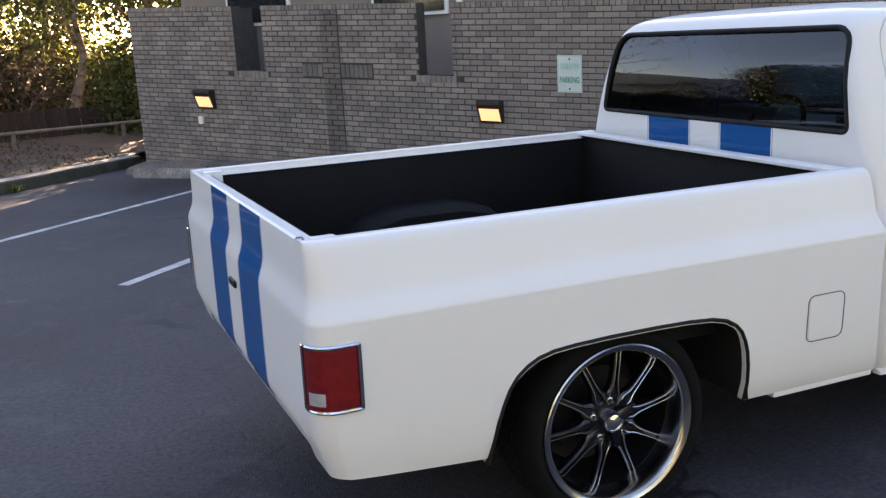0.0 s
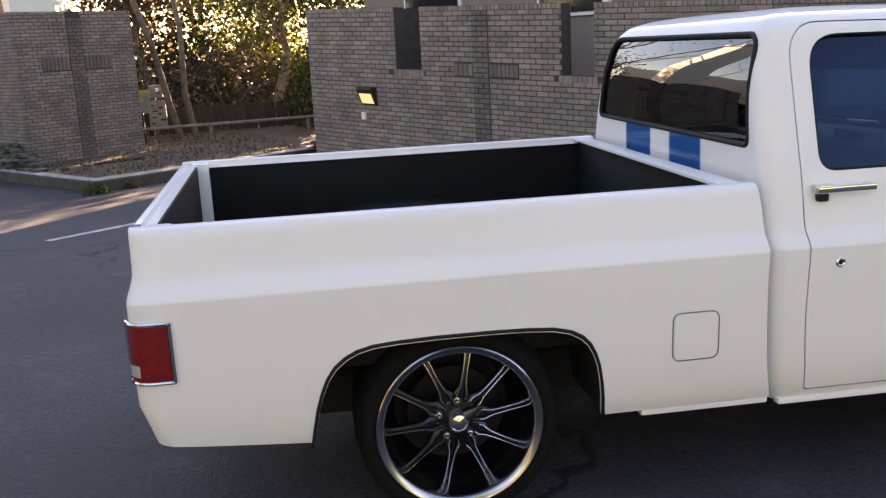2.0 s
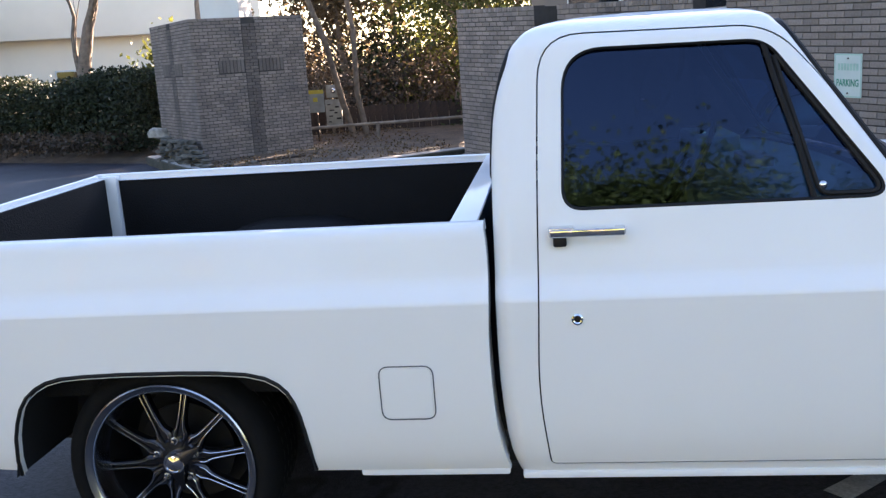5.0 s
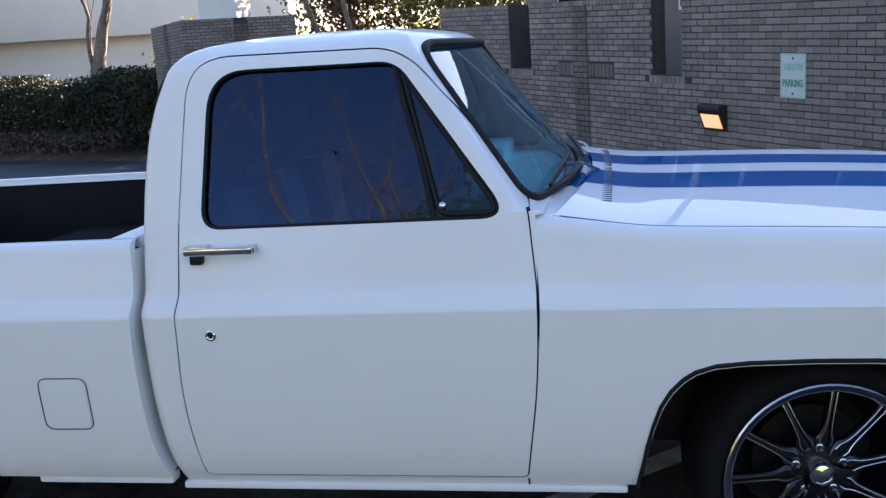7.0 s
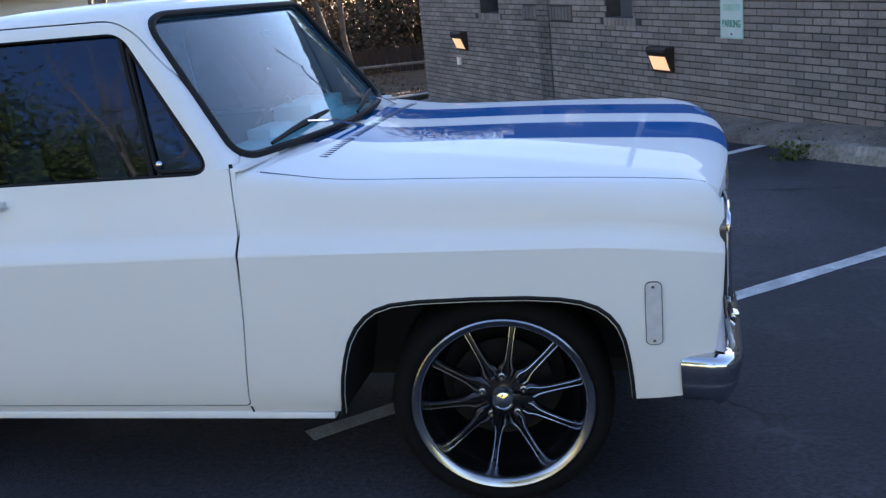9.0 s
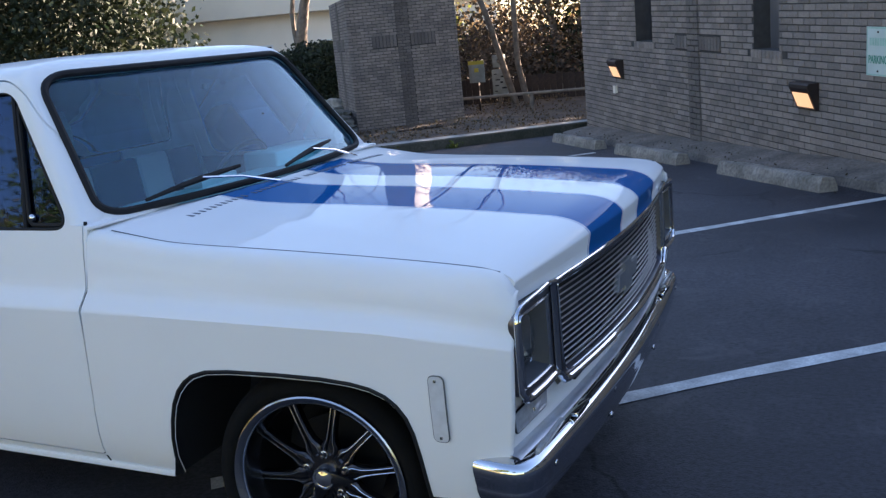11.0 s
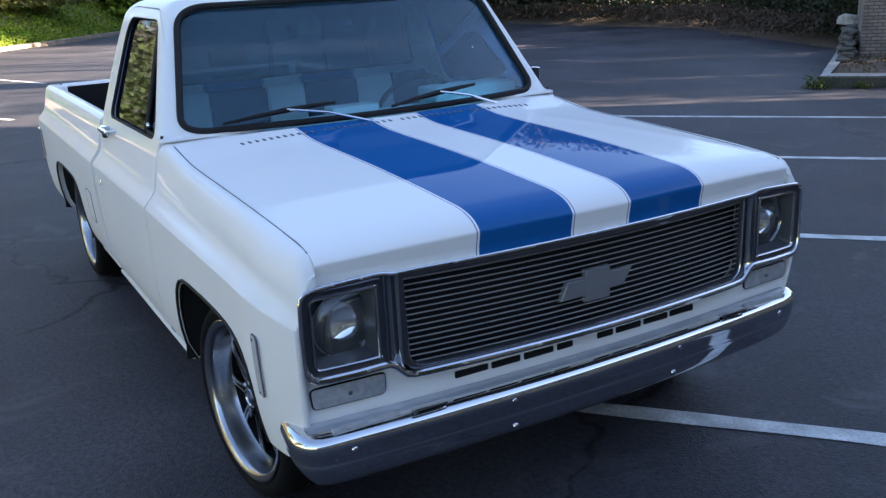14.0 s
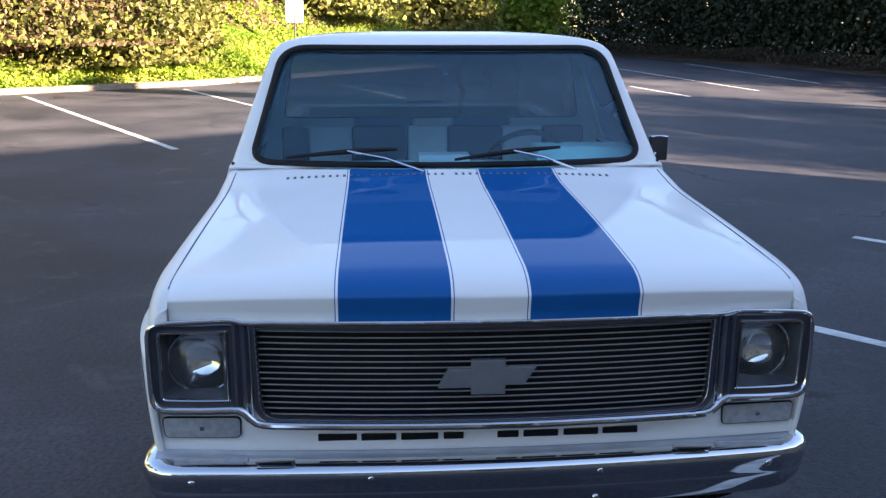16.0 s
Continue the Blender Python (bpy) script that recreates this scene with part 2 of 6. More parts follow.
def asphalt_material():
    m = mat("asphalt", (0.022, 0.023, 0.030), 0.63, color2=(0.064, 0.062, 0.072), scale=0.55, fine=0.40, fine_scale=46, bump=0.55, bump_scale=110, spec=0.26, rough_vary=0.14)
    n, l = m.node_tree.nodes, m.node_tree.links
    b = n["Principled BSDF"]
    old = b.inputs["Base Color"].links[0].from_socket
    tc = n["Texture Coordinate"]
    # fine cracks, broken up so that they come and go
    wob = n.new("ShaderNodeTexNoise")
    wob.inputs["Scale"].default_value, wob.inputs["Detail"].default_value = 1.3, 5
    l.new(tc.outputs["Object"], wob.inputs["Vector"])
    add = n.new("ShaderNodeMixRGB")
    add.blend_type, add.inputs[0].default_value = "ADD", 0.9
    l.new(tc.outputs["Object"], add.inputs[1])
    l.new(wob.outputs[1], add.inputs[2])
    v = n.new("ShaderNodeTexVoronoi")
    v.feature, v.inputs["Scale"].default_value = "DISTANCE_TO_EDGE", 0.42
    l.new(add.outputs[0], v.inputs["Vector"])
    cr = n.new("ShaderNodeMapRange")
    cr.inputs[1].default_value, cr.inputs[2].default_value = 0.003, 0.010
    cr.inputs[3].default_value, cr.inputs[4].default_value = 0.8, 0.0
    l.new(v.outputs["Distance"], cr.inputs[0])
    gate = n.new("ShaderNodeTexNoise")
    gate.inputs["Scale"].default_value = 0.5
    l.new(tc.outputs["Object"], gate.inputs["Vector"])
    gr = n.new("ShaderNodeMapRange")
    gr.inputs[1].default_value, gr.inputs[2].default_value = 0.47, 0.58
    l.new(gate.outputs[0], gr.inputs[0])
    mul = n.new("ShaderNodeMath")
    mul.operation = "MULTIPLY"
    l.new(cr.outputs[0], mul.inputs[0])
    l.new(gr.outputs[0], mul.inputs[1])
    mx = n.new("ShaderNodeMix")
    mx.data_type = "RGBA"
    l.new(mul.outputs[0], mx.inputs[0])
    l.new(old, mx.inputs[6])
    mx.inputs[7].default_value = (0.008, 0.008, 0.009, 1)
    # worn, scuffed patches where the binder has gone grey
    scuff = n.new("ShaderNodeTexNoise")
    scuff.inputs["Scale"].default_value, scuff.inputs["Detail"].default_value, scuff.inputs["Roughness"].default_value, scuff.inputs["Distortion"].default_value = 2.3, 9, 0.72, 0.8
    l.new(tc.outputs["Object"], scuff.inputs["Vector"])
    sr = n.new("ShaderNodeMapRange")
    sr.inputs[1].default_value, sr.inputs[2].default_value, sr.inputs[4].default_value = 0.55, 0.74, 0.55
    l.new(scuff.outputs[0], sr.inputs[0])
    worn = n.new("ShaderNodeMix")
    worn.data_type = "RGBA"
    l.new(sr.outputs[0], worn.inputs[0])
    l.new(mx.outputs[2], worn.inputs[6])
    worn.inputs[7].default_value = (0.12, 0.118, 0.125, 1)
    l.new(worn.outputs[2], b.inputs["Base Color"])
    return m


ASPHALT = asphalt_material()
LINE = mat("worn_white_road_paint", (0.62, 0.63, 0.62), 0.7, color2=(0.36, 0.36, 0.36), scale=7, fine=0.2, fine_scale=90, bump=0.2)
CONCRETE = mat("weathered_concrete", (0.19, 0.16, 0.135), 0.9, color2=(0.10, 0.085, 0.07), scale=2.6, fine=0.3, fine_scale=30, bump=0.4, bump_scale=50)
STOPCONC = mat("pale_worn_concrete", (0.30, 0.265, 0.225), 0.9, color2=(0.16, 0.14, 0.115), scale=3.5, fine=0.3, fine_scale=30, bump=0.4, bump_scale=50)
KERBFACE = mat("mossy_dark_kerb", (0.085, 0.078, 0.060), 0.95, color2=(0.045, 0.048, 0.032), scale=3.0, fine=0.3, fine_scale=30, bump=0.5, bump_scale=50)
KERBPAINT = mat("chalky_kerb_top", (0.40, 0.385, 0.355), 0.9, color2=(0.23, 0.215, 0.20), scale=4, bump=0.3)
BRICK = mat("grey_brown_brick", (0.265, 0.215, 0.182), 0.92, color2=(0.185, 0.155, 0.138), scale=2.5, fine=0.14, fine_scale=45, bump=0.35, bump_scale=90, rnd=0.2)
BRICKD = mat("stained_cross_brick", (0.165, 0.138, 0.121), 0.92, color2=(0.115, 0.097, 0.086), scale=2.5, fine=0.14, fine_scale=45, bump=0.35, bump_scale=90, island=0.15)
BRICKI = mat("grey_brown_brickwork", (0.265, 0.215, 0.182), 0.92, color2=(0.185, 0.155, 0.138), scale=2.5, fine=0.14, fine_scale=45, bump=0.35, bump_scale=90, island=0.2)
MORTAR = mat("dark_mortar", (0.06, 0.054, 0.05), 0.95, vary=0.25, scale=9, bump=0.4)
STUCCO = mat("brown_stucco", (0.20, 0.165, 0.14), 0.9, vary=0.12, scale=1.0, bump=0.2)
PALE = mat("pale_render_wall", (0.86, 0.77, 0.64), 0.9, vary=0.08, scale=0.6)
WINDARK = mat("dark_window_glass", (0.02, 0.022, 0.025), 0.08, vary=0.3, coat=0.5)
SOIL = mat("leaf_litter_soil", (0.075, 0.052, 0.036), 0.95, color2=(0.13, 0.09, 0.06), scale=3, fine=0.4, fine_scale=30, bump=0.8, bump_scale=30)
TURF = mat("turf_slope", (0.120, 0.175, 0.030), 0.9, color2=(0.170, 0.148, 0.058), scale=1.1, fine=0.4, fine_scale=25, bump=0.8, bump_scale=40)
FENCEWOOD = mat("dark_stained_fence_board", (0.045, 0.028, 0.02), 0.85, vary=0.4, scale=5, fine=0.3, fine_scale=40, bump=0.5, bump_scale=60, rnd=0.25)
BARK = mat("grey_brown_bark", (0.20, 0.155, 0.12), 0.95, vary=0.45, scale=9, bump=0.8, bump_scale=35)
LEAF_DARK = leafmat("dark_evergreen_leaf", (0.014, 0.025, 0.011), (0.032, 0.037, 0.017), 0.15)
LEAF_MID = leafmat("broad_green_leaf", (0.088, 0.100, 0.021), (0.150, 0.142, 0.036))
# LEAF_MID's darker copy: shade is put into the colour for the island plants
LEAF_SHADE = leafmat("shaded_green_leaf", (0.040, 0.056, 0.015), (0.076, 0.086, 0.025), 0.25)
LEAF_BRIGHT = leafmat("bright_ground_cover_leaf", (0.105, 0.200, 0.015), (0.25, 0.30, 0.036), 0.45)
LEAF_GREEN = leafmat("fresh_green_leaf", (0.06, 0.09, 0.02), (0.10, 0.125, 0.03))
LEAF_DRY = leafmat("dry_brown_leaf", (0.110, 0.070, 0.038), (0.162, 0.118, 0.066))
LEAF_BROWN = leafmat("dead_brown_leaf", (0.05, 0.034, 0.022), (0.085, 0.06, 0.04), 0.15)
PALESTONE = mat("pale_field_stone", (0.42, 0.40, 0.36), 0.95, color2=(0.2, 0.19, 0.17), scale=9, bump=0.5, bump_scale=25)
STONE = mat("grey_field_stone", (0.13, 0.12, 0.10), 0.95, color2=(0.05, 0.052, 0.042), scale=6, bump=0.6, bump_scale=25, rnd=0.3)
BRONZE = mat("bronze_lamp_housing", (0.05, 0.035, 0.03), 0.5, 0.4, vary=0.3)
LAMPGLOW = glow("warm_lamp_lens", (1.0, 0.50, 0.19), 0.095)
SIGNW = mat("white_sign_enamel", (0.55, 0.63, 0.575), 0.5, vary=0.08, scale=6)
GREEN = mat("green_sign_paint", (0.03, 0.27, 0.17), 0.5, vary=0.15, scale=12)
PALEGREEN = mat("faded_green_sign_paint", (0.35, 0.56, 0.46), 0.5, vary=0.15, scale=12)
YELLOW = mat("yellow_sign_paint", (0.55, 0.42, 0.06), 0.6, vary=0.15)
WHITEPOST = mat("white_painted_render", (0.72, 0.71, 0.68), 0.8, vary=0.1, scale=2)
NOTICEW = mat("dull_white_board", (0.30, 0.31, 0.29), 0.7, color2=(0.22, 0.22, 0.20), scale=8)
OLDRAIL = mat("weathered_rail_wood", (0.26, 0.21, 0.165), 0.9, color2=(0.14, 0.11, 0.085), scale=5, bump=0.4, bump_scale=40)
MULCH = mat("gravel_verge", (0.15, 0.115, 0.085), 0.95, color2=(0.22, 0.18, 0.14), scale=2, fine=0.4, fine_scale=30, bump=0.7, bump_scale=30)

# ---- mesh helpers ----


def link(name, me, material, parent=None, label=""):
    me.materials.append(material)
    ob = new(name, me)
    ob.parent = parent
    if label:
        ob["label"] = label
    return ob


def shade(me, angle=35):
    me.shade_smooth()
    me.set_sharp_from_angle(angle=radians(angle))
    return me


def part(name, bm, material, parent=None, label="", smooth=35):
    """Links a bmesh as ONE mesh object under a thing or a part."""
    me = bpy.data.meshes.new(name)
    bmesh.ops.recalc_face_normals(bm, faces=bm.faces)
    bm.to_mesh(me)
    bm.free()
    if smooth:
        shade(me, smooth)
    return link(name, me, material, parent, label)


def poly(name, verts, faces, material, parent=None, label="", smooth=0):
    me = bpy.data.meshes.new(name)
    me.from_pydata([tuple(v) for v in verts], [], [tuple(f) for f in faces])
    if smooth:
        shade(me, smooth)
    return link(name, me, material, parent, label)


def box(x0, x1, y0, y1, z0, z1, bevel=0.0, seg=2, bm=None):
    bm = bm or bmesh.new()
    got = bmesh.ops.create_cube(bm, size=1.0, matrix=Matrix.Translation(((x0 + x1) / 2, (y0 + y1) / 2, (z0 + z1) / 2)) @ Matrix.Diagonal((abs(x1 - x0), abs(y1 - y0), abs(z1 - z0), 1)))
    if bevel:
        es = list({e for v in got["verts"] for e in v.link_edges})
        bmesh.ops.bevel(bm, geom=es, offset=bevel, segments=seg, affect="EDGES", profile=0.6)
    return bm


def grid(rows, closed=False, bm=None, cap=False):
    """Skin over rows of points; closed: each row is a loop."""
    bm = bm or bmesh.new()
    vs = [[bm.verts.new(p) for p in r] for r in rows]
    m = len(rows[0])
    for a, b in zip(vs, vs[1:]):
        for j in range(m if closed else m - 1):
            k = (j + 1) % m
            bm.faces.new((a[j], a[k], b[k], b[j]))
    if cap:
        bm.faces.new(vs[0][::-1])
        bm.faces.new(vs[-1])
    return bm


def tube(path, radius, seg=8, closed=False, bm=None, flat=1.0):
    """A tube along a path; radius a number or one per point."""
    bm = bm or bmesh.new()
    path = [Vector(p) for p in path]
    n = len(path)
    rad = radius if hasattr(radius, "__len__") else [radius] * n
    rings, up = [], None
    for i, p in enumerate(path):
        a, b = (path[i - 1], path[(i + 1) % n]) if closed else (path[max(i - 1, 0)], path[min(i + 1, n - 1)])
        d = (b - a).normalized()
        if up is None:
            up = Vector((0, 0, 1)) if abs(d.z) < 0.9 else Vector((1, 0, 0))
        s = d.cross(up).normalized()
        up = s.cross(d).normalized()
        rings.append([bm.verts.new(p + rad[i] * (math.cos(t) * s + flat * math.sin(t) * up)) for t in [2 * math.pi * k / seg for k in range(seg)]])
    for a, b in zip(rings, rings[1:] + rings[:1] if closed else rings[1:]):
        for k in range(seg):
            bm.faces.new((a[k], a[(k + 1) % seg], b[(k + 1) % seg], b[k]))
    if not closed:
        bm.faces.new(rings[0][::-1])
        bm.faces.new(rings[-1])
    return bm


def roundpoly(pts, radius, n=6):
    """A closed outline with rounded corners; radius a number or one per corner."""
    out, m = [], len(pts)
    rs = radius if hasattr(radius, "__len__") else [radius] * m
    for i in range(m):
        p, a, b = Vector(pts[i]), Vector(pts[i - 1]), Vector(pts[(i + 1) % m])
        u, w = (a - p).normalized(), (b - p).normalized()
        d = min(rs[i], (a - p).length * 0.48, (b - p).length * 0.48)
        for k in range(n + 1):
            t = k / n
            out.append((1 - t) ** 2 * (p + u * d) + 2 * t * (1 - t) * p + t * t * (p + w * d))
    return out


def subdivide(pts, step):
    """Points along a closed outline at most a step apart."""
    out = []
    for a, b in zip(pts, pts[1:] + pts[:1]):
        k = max(1, int((b - a).length / step))
        out += [a.lerp(b, i / k) for i in range(k)]
    return out


def inset(pts, d):
    """A closed outline moved inwards by d."""
    area = sum(a.x * b.y - b.x * a.y for a, b in zip(pts, pts[1:] + pts[:1]))
    s = 1 if area > 0 else -1
    out = []
    for i, p in enumerate(pts):
        t = (pts[(i + 1) % len(pts)] - pts[i - 1]).normalized()
        out.append(p + s * d * Vector((-t.y, t.x)))
    return out


def prism(outline, lo, hi, place):
    """Closed prism: place(p, d) gives the point for an outline point and a depth."""
    bm = bmesh.new()
    a, b = [bm.verts.new(place(p, lo)) for p in outline], [bm.verts.new(place(p, hi)) for p in outline]
    m = len(outline)
    for i in range(m):
        bm.faces.new((a[i], a[(i + 1) % m], b[(i + 1) % m], b[i]))
    bm.faces.new(a[::-1])
    bm.faces.new(b)
    bmesh.ops.recalc_face_normals(bm, faces=bm.faces)
    return bm


def carve(me, cutters):
    """The mesh after cuts: (bmesh, 'DIFFERENCE' or 'INTERSECT')."""
    ob = new("carve", me)
    made = []
    for bm, op in cutters:
        c = bpy.data.meshes.new("cutter")
        bm.to_mesh(c)
        bm.free()
        co = new("cutter", c)
        made.append(co)
        md = ob.modifiers.new("cut", "BOOLEAN")
        md.operation, md.object, md.solver = op, co, "EXACT"
    bpy.context.view_layer.update()
    out = bpy.data.meshes.new_from_object(ob.evaluated_get(bpy.context.evaluated_depsgraph_get()))
    for o in [ob] + made:
        d = o.data
        bpy.data.objects.remove(o)
        bpy.data.meshes.remove(d)
    return out


def curve(pts):
    """A smooth monotone curve through (x, y) points."""
    xs, ys = np.array(pts, float).T
    d = np.diff(ys) / np.diff(xs)
    m = np.r_[d[0], [0 if a * b <= 0 else 2 * a * b / (a + b) for a, b in zip(d, d[1:])], d[-1]]

    def f(x):
        x = min(max(x, xs[0]), xs[-1])
        i = min(int(np.searchsorted(xs, x, side="right")) - 1, len(xs) - 2)
        h = xs[i + 1] - xs[i]
        t = (x - xs[i]) / h
        return float((1 + 2 * t) * (1 - t) ** 2 * ys[i] + t * (1 - t) ** 2 * h * m[i] + t * t * (3 - 2 * t) * ys[i + 1] + t * t * (t - 1) * h * m[i + 1])

    return f


def ground_z(x, y):
    """The lot falls gently away towards the wall."""
    return -0.030 * min(max(0.0, y - 1.0), 13.5)


# ---- ground ----
xs = sorted(set([-400, -250, -150, -90, 60, 90, 150, 250, 400] + list(range(-64, 41, 4))))
ys = sorted(set([-400, -250, -150, -90, 40, 60, 90, 150, 250, 400] + list(range(-64, 33, 4)) + [1, 14.5]))
part("ground", grid([[(x, y, ground_z(x, y)) for y in ys] for x in xs]), ASPHALT, smooth=60)
tagged(bpy.data.objects["ground"], "dark worn asphalt parking lot with fine cracks", "ground", kind="structure")

# ---- pickup truck ----
truck = tagged(new("pickup_truck"), "lowered white 1970s pickup truck with twin blue stripes on asphalt", "pickup truck")
CREASE = 0.874
low = curve([(0.30, 0.930), (0.335, 0.952), (0.40, 0.980), (0.52, 1.000), (0.70, 1.010), (CREASE, 1.013)])
high = curve([(CREASE, 1.013), (0.886, 1.007), (0.915, 0.982), (0.938, 0.967), (0.98, 0.956), (1.05, 0.941), (1.13, 0.919)])
WB = 2.985


def half_width(z):
    if z > 1.13:
        return 0.919 - 0.335 * (z - 1.13) - 0.06 * max(0.0, z - 1.4) ** 2
    return high(z) if z > CREASE else low(z)


REAR_ARCH = [(-0.489, 0.34), (-0.478, 0.40), (-0.462, 0.48), (-0.445, 0.535), (-0.425, 0.582), (-0.399, 0.620), (-0.365, 0.648), (-0.328, 0.667), (-0.276, 0.680), (-0.2, 0.686), (-0.077, 0.690), (0.10, 0.690),
             (0.22, 0.687), (0.31, 0.680), (0.367, 0.666), (0.405, 0.644), (0.430, 0.617), (0.447, 0.582), (0.460, 0.54), (0.469, 0.485), (0.477, 0.42), (0.483, 0.35)]
FRONT_ARCH = [(-0.497, 0.325), (-0.482, 0.40), (-0.468, 0.47), (-0.450, 0.535), (-0.430, 0.590), (-0.402, 0.637), (-0.370, 0.670), (-0.338, 0.691), (-0.285, 0.708), (-0.20, 0.716), (-0.03, 0.720), (0.12, 0.719),
              (0.215, 0.712), (0.275, 0.701), (0.320, 0.683), (0.352, 0.658), (0.376, 0.625), (0.392, 0.580), (0.402, 0.52), (0.408, 0.455), (0.411, 0.385)]


def crease_z(x):
    return CREASE - 0.013 * min(1.0, max(0.0, (x - 2.3) / 0.9)) - 0.022 * max(0.0, (x - 3.22) / 0.30) ** 2


def side_panel(name, cols, bottom, rows_low, tail_rows, shift, inner, sgn, material=WHITE, label=""):
    """A body-side panel. cols: (x, inset) along its length; bottom(x): lower edge; tail_rows(x): points above the crease."""
    rows = []
    for x, ins in cols:
        zb = bottom(x)
        col = []
        for f in rows_low:
            z = zb + (crease_z(x) - zb) * f
            col.append((z, low(z)))
        col += tail_rows(x)
        rows.append([(x + shift(x, z, ins), -sgn * (y - ins * min(1.0, max(0.0, (y - 0.885) / 0.115))), z) for z, y in col])
    bm = grid(rows)
    # returned edge all round
    es = [e for e in bm.edges if e.is_boundary]
    got = bmesh.ops.extrude_edge_only(bm, edges=es)
    for v in got["geom"]:
        if isinstance(v, bmesh.types.BMVert):
            v.co.y += sgn * inner
    return part(name, bm, material, truck, label, smooth=38)


LOWF = [0, 0.03, 0.08, 0.16, 0.28, 0.42, 0.56, 0.7, 0.83, 0.92, 0.97, 0.99, 1.0]

# bed sides
rear_x = curve([(0.36, 0.058), (0.42, 0.038), (0.49, 0.016), (0.515, 0.003), (0.56, 0.0), (0.865, 0.002), (0.885, 0.005), (0.93, 0.020), (0.96, 0.025), (1.10, 0.026)])
bedfront_x = curve([(0.30, 0.052), (0.345, 0.046), (0.40, 0.031), (0.489, 0.014), (0.638, 0.005), (0.763, 0.003), (0.876, 0.008), (0.925, 0.008), (1.005, 0.006), (1.1, -0.003)])


def bed_rows(x):
    lo = [(CREASE + d, high(CREASE + d)) for d in (0.006, 0.014, 0.026, 0.042, 0.058, 0.075, 0.1, 0.14, 0.175)]
    return lo + [(1.068, 0.935), (1.080, 0.928), (1.087, 0.918), (1.089, 0.905), (1.089, 0.872), (1.086, 0.866), (1.06, 0.864)]


def bed_bottom(x):
    if -0.489 <= x <= 0.486:
        return float(np.interp(x, *zip(*REAR_ARCH)))
    return 0.345 if x > 0 else float(np.interp(x, [-1.0, -0.9, -0.489], [0.405, 0.398, 0.360]))


bed_cols = [(x, 0.0) for x in np.linspace(1.035, 0.50, 9)] + [(0.4865, 0.0)] + [(x, 0.0) for x, _ in REAR_ARCH[::-1]] + [(-0.4895, 0.0)] + [(x, 0.0) for x in np.linspace(-0.52, -0.93, 9)]
bed_cols += [(-0.945 - 0.070 * math.sin(a), 0.070 * (1 - math.cos(a))) for a in np.linspace(0.12, math.pi / 2, 8)]
bed_cols += [(-1.015, i) for i in (0.10, 0.15, 0.183)]


def bed_shift(x, z, ins):
    if x > 0.6:
        return bedfront_x(z) * (x - 0.6) / 0.435
    if x < -0.85:
        return rear_x(z) * min(1.0, (-0.85 - x) / 0.13)
    return 0.0


for sgn in (1, -1):
    side = side_panel("bed_side", bed_cols, bed_bottom, LOWF, bed_rows, bed_shift, 0.03, sgn)
    # wheel opening bead
    bead = [(x, -sgn * (low(z) + 0.001), z) for x, z in REAR_ARCH]
    part("wheel_arch_lip", tube(bead, 0.006, 6), RUBBER, side, "black wheel arch edging")
    part("arch_flange", tube([(x - math.copysign(0.005 * min(1.0, abs(x) / 0.4) ** 3, x), -sgn * (low(z) - 0.004), z - 0.010 * min(1.0, max(0.0, (z - 0.45) / 0.2))) for x, z in REAR_ARCH], 0.0014, 5), WHITE, side)
    part("inner_fender", grid([[(x, -sgn * y, z + 0.004) for y in (0.985, 0.6)] for x, z in REAR_ARCH]), DARK, side)

# fuel filler door on the right bed side
seam = subdivide(roundpoly([(0.711, 0.525), (0.871, 0.525), (0.870, 0.692), (0.710, 0.692)], 0.03), 0.03)
part("fuel_door_seam", tube([(p.x, -low(p.y) - 0.0005, p.y) for p in seam], 0.0020, 6, closed=True), SEAM, truck, "dark seam of the fuel filler door")


def facing(ob, away):
    """Turns an open sheet's normals to point away from a point."""
    me, c = ob.data, Vector(away)
    if sum((p.center - c).dot(p.normal) * p.area for p in me.polygons) < 0:
        me.flip_normals()
    return ob


def patch(outline, off, sgn=1, rings=5, thick=0.004, width=low):
    """A thin pad that follows the body side, within an (x, z) outline."""
    c = sum(outline, Vector((0, 0))) / len(outline)
    rows = []
    for k in range(rings + 1):
        t = k / rings
        rows.append([(p.x, -sgn * (width(p.y) + off), p.y) for p in [c.lerp(q, max(t, 0.02)) for q in outline]])
    rows.append([(x, y + sgn * thick, z) for x, y, z in rows[-1]])
    bm = grid(rows, closed=True)
    return bm


part("fuel_door", patch(inset(seam, 0.006), 0.0022), WHITE, truck, "flush white fuel filler door")

# tailgate
TAILPAINT = paint("striped_tailgate_enamel", True, 1.086)
tail_z = [1.06, 1.08, 1.088, 1.089, 1.084, 1.06, 1.02, 0.98, 0.955, 0.935, 0.915, 0.895, 0.882, 0.874, 0.86, 0.8, 0.7, 0.6, 0.55, 0.525, 0.505, 0.48, 0.46]
tail_off = [0.030, 0.030, 0.026, 0.010, 0.002] + [0] * 18
tg_rows = [[(-1.015 + rear_x(z) + o, y, z) for z, o in zip(tail_z, tail_off)] for y in np.linspace(-0.824, 0.824, 41)]
bm = grid([r[4:] for r in tg_rows])
for v in bmesh.ops.extrude_edge_only(bm, edges=[e for e in bm.edges if e.is_boundary])["geom"]:
    if isinstance(v, bmesh.types.BMVert):
        v.co.x += 0.024
tailgate = part("tailgate", bm, TAILPAINT, truck, "white tailgate with two blue stripes")
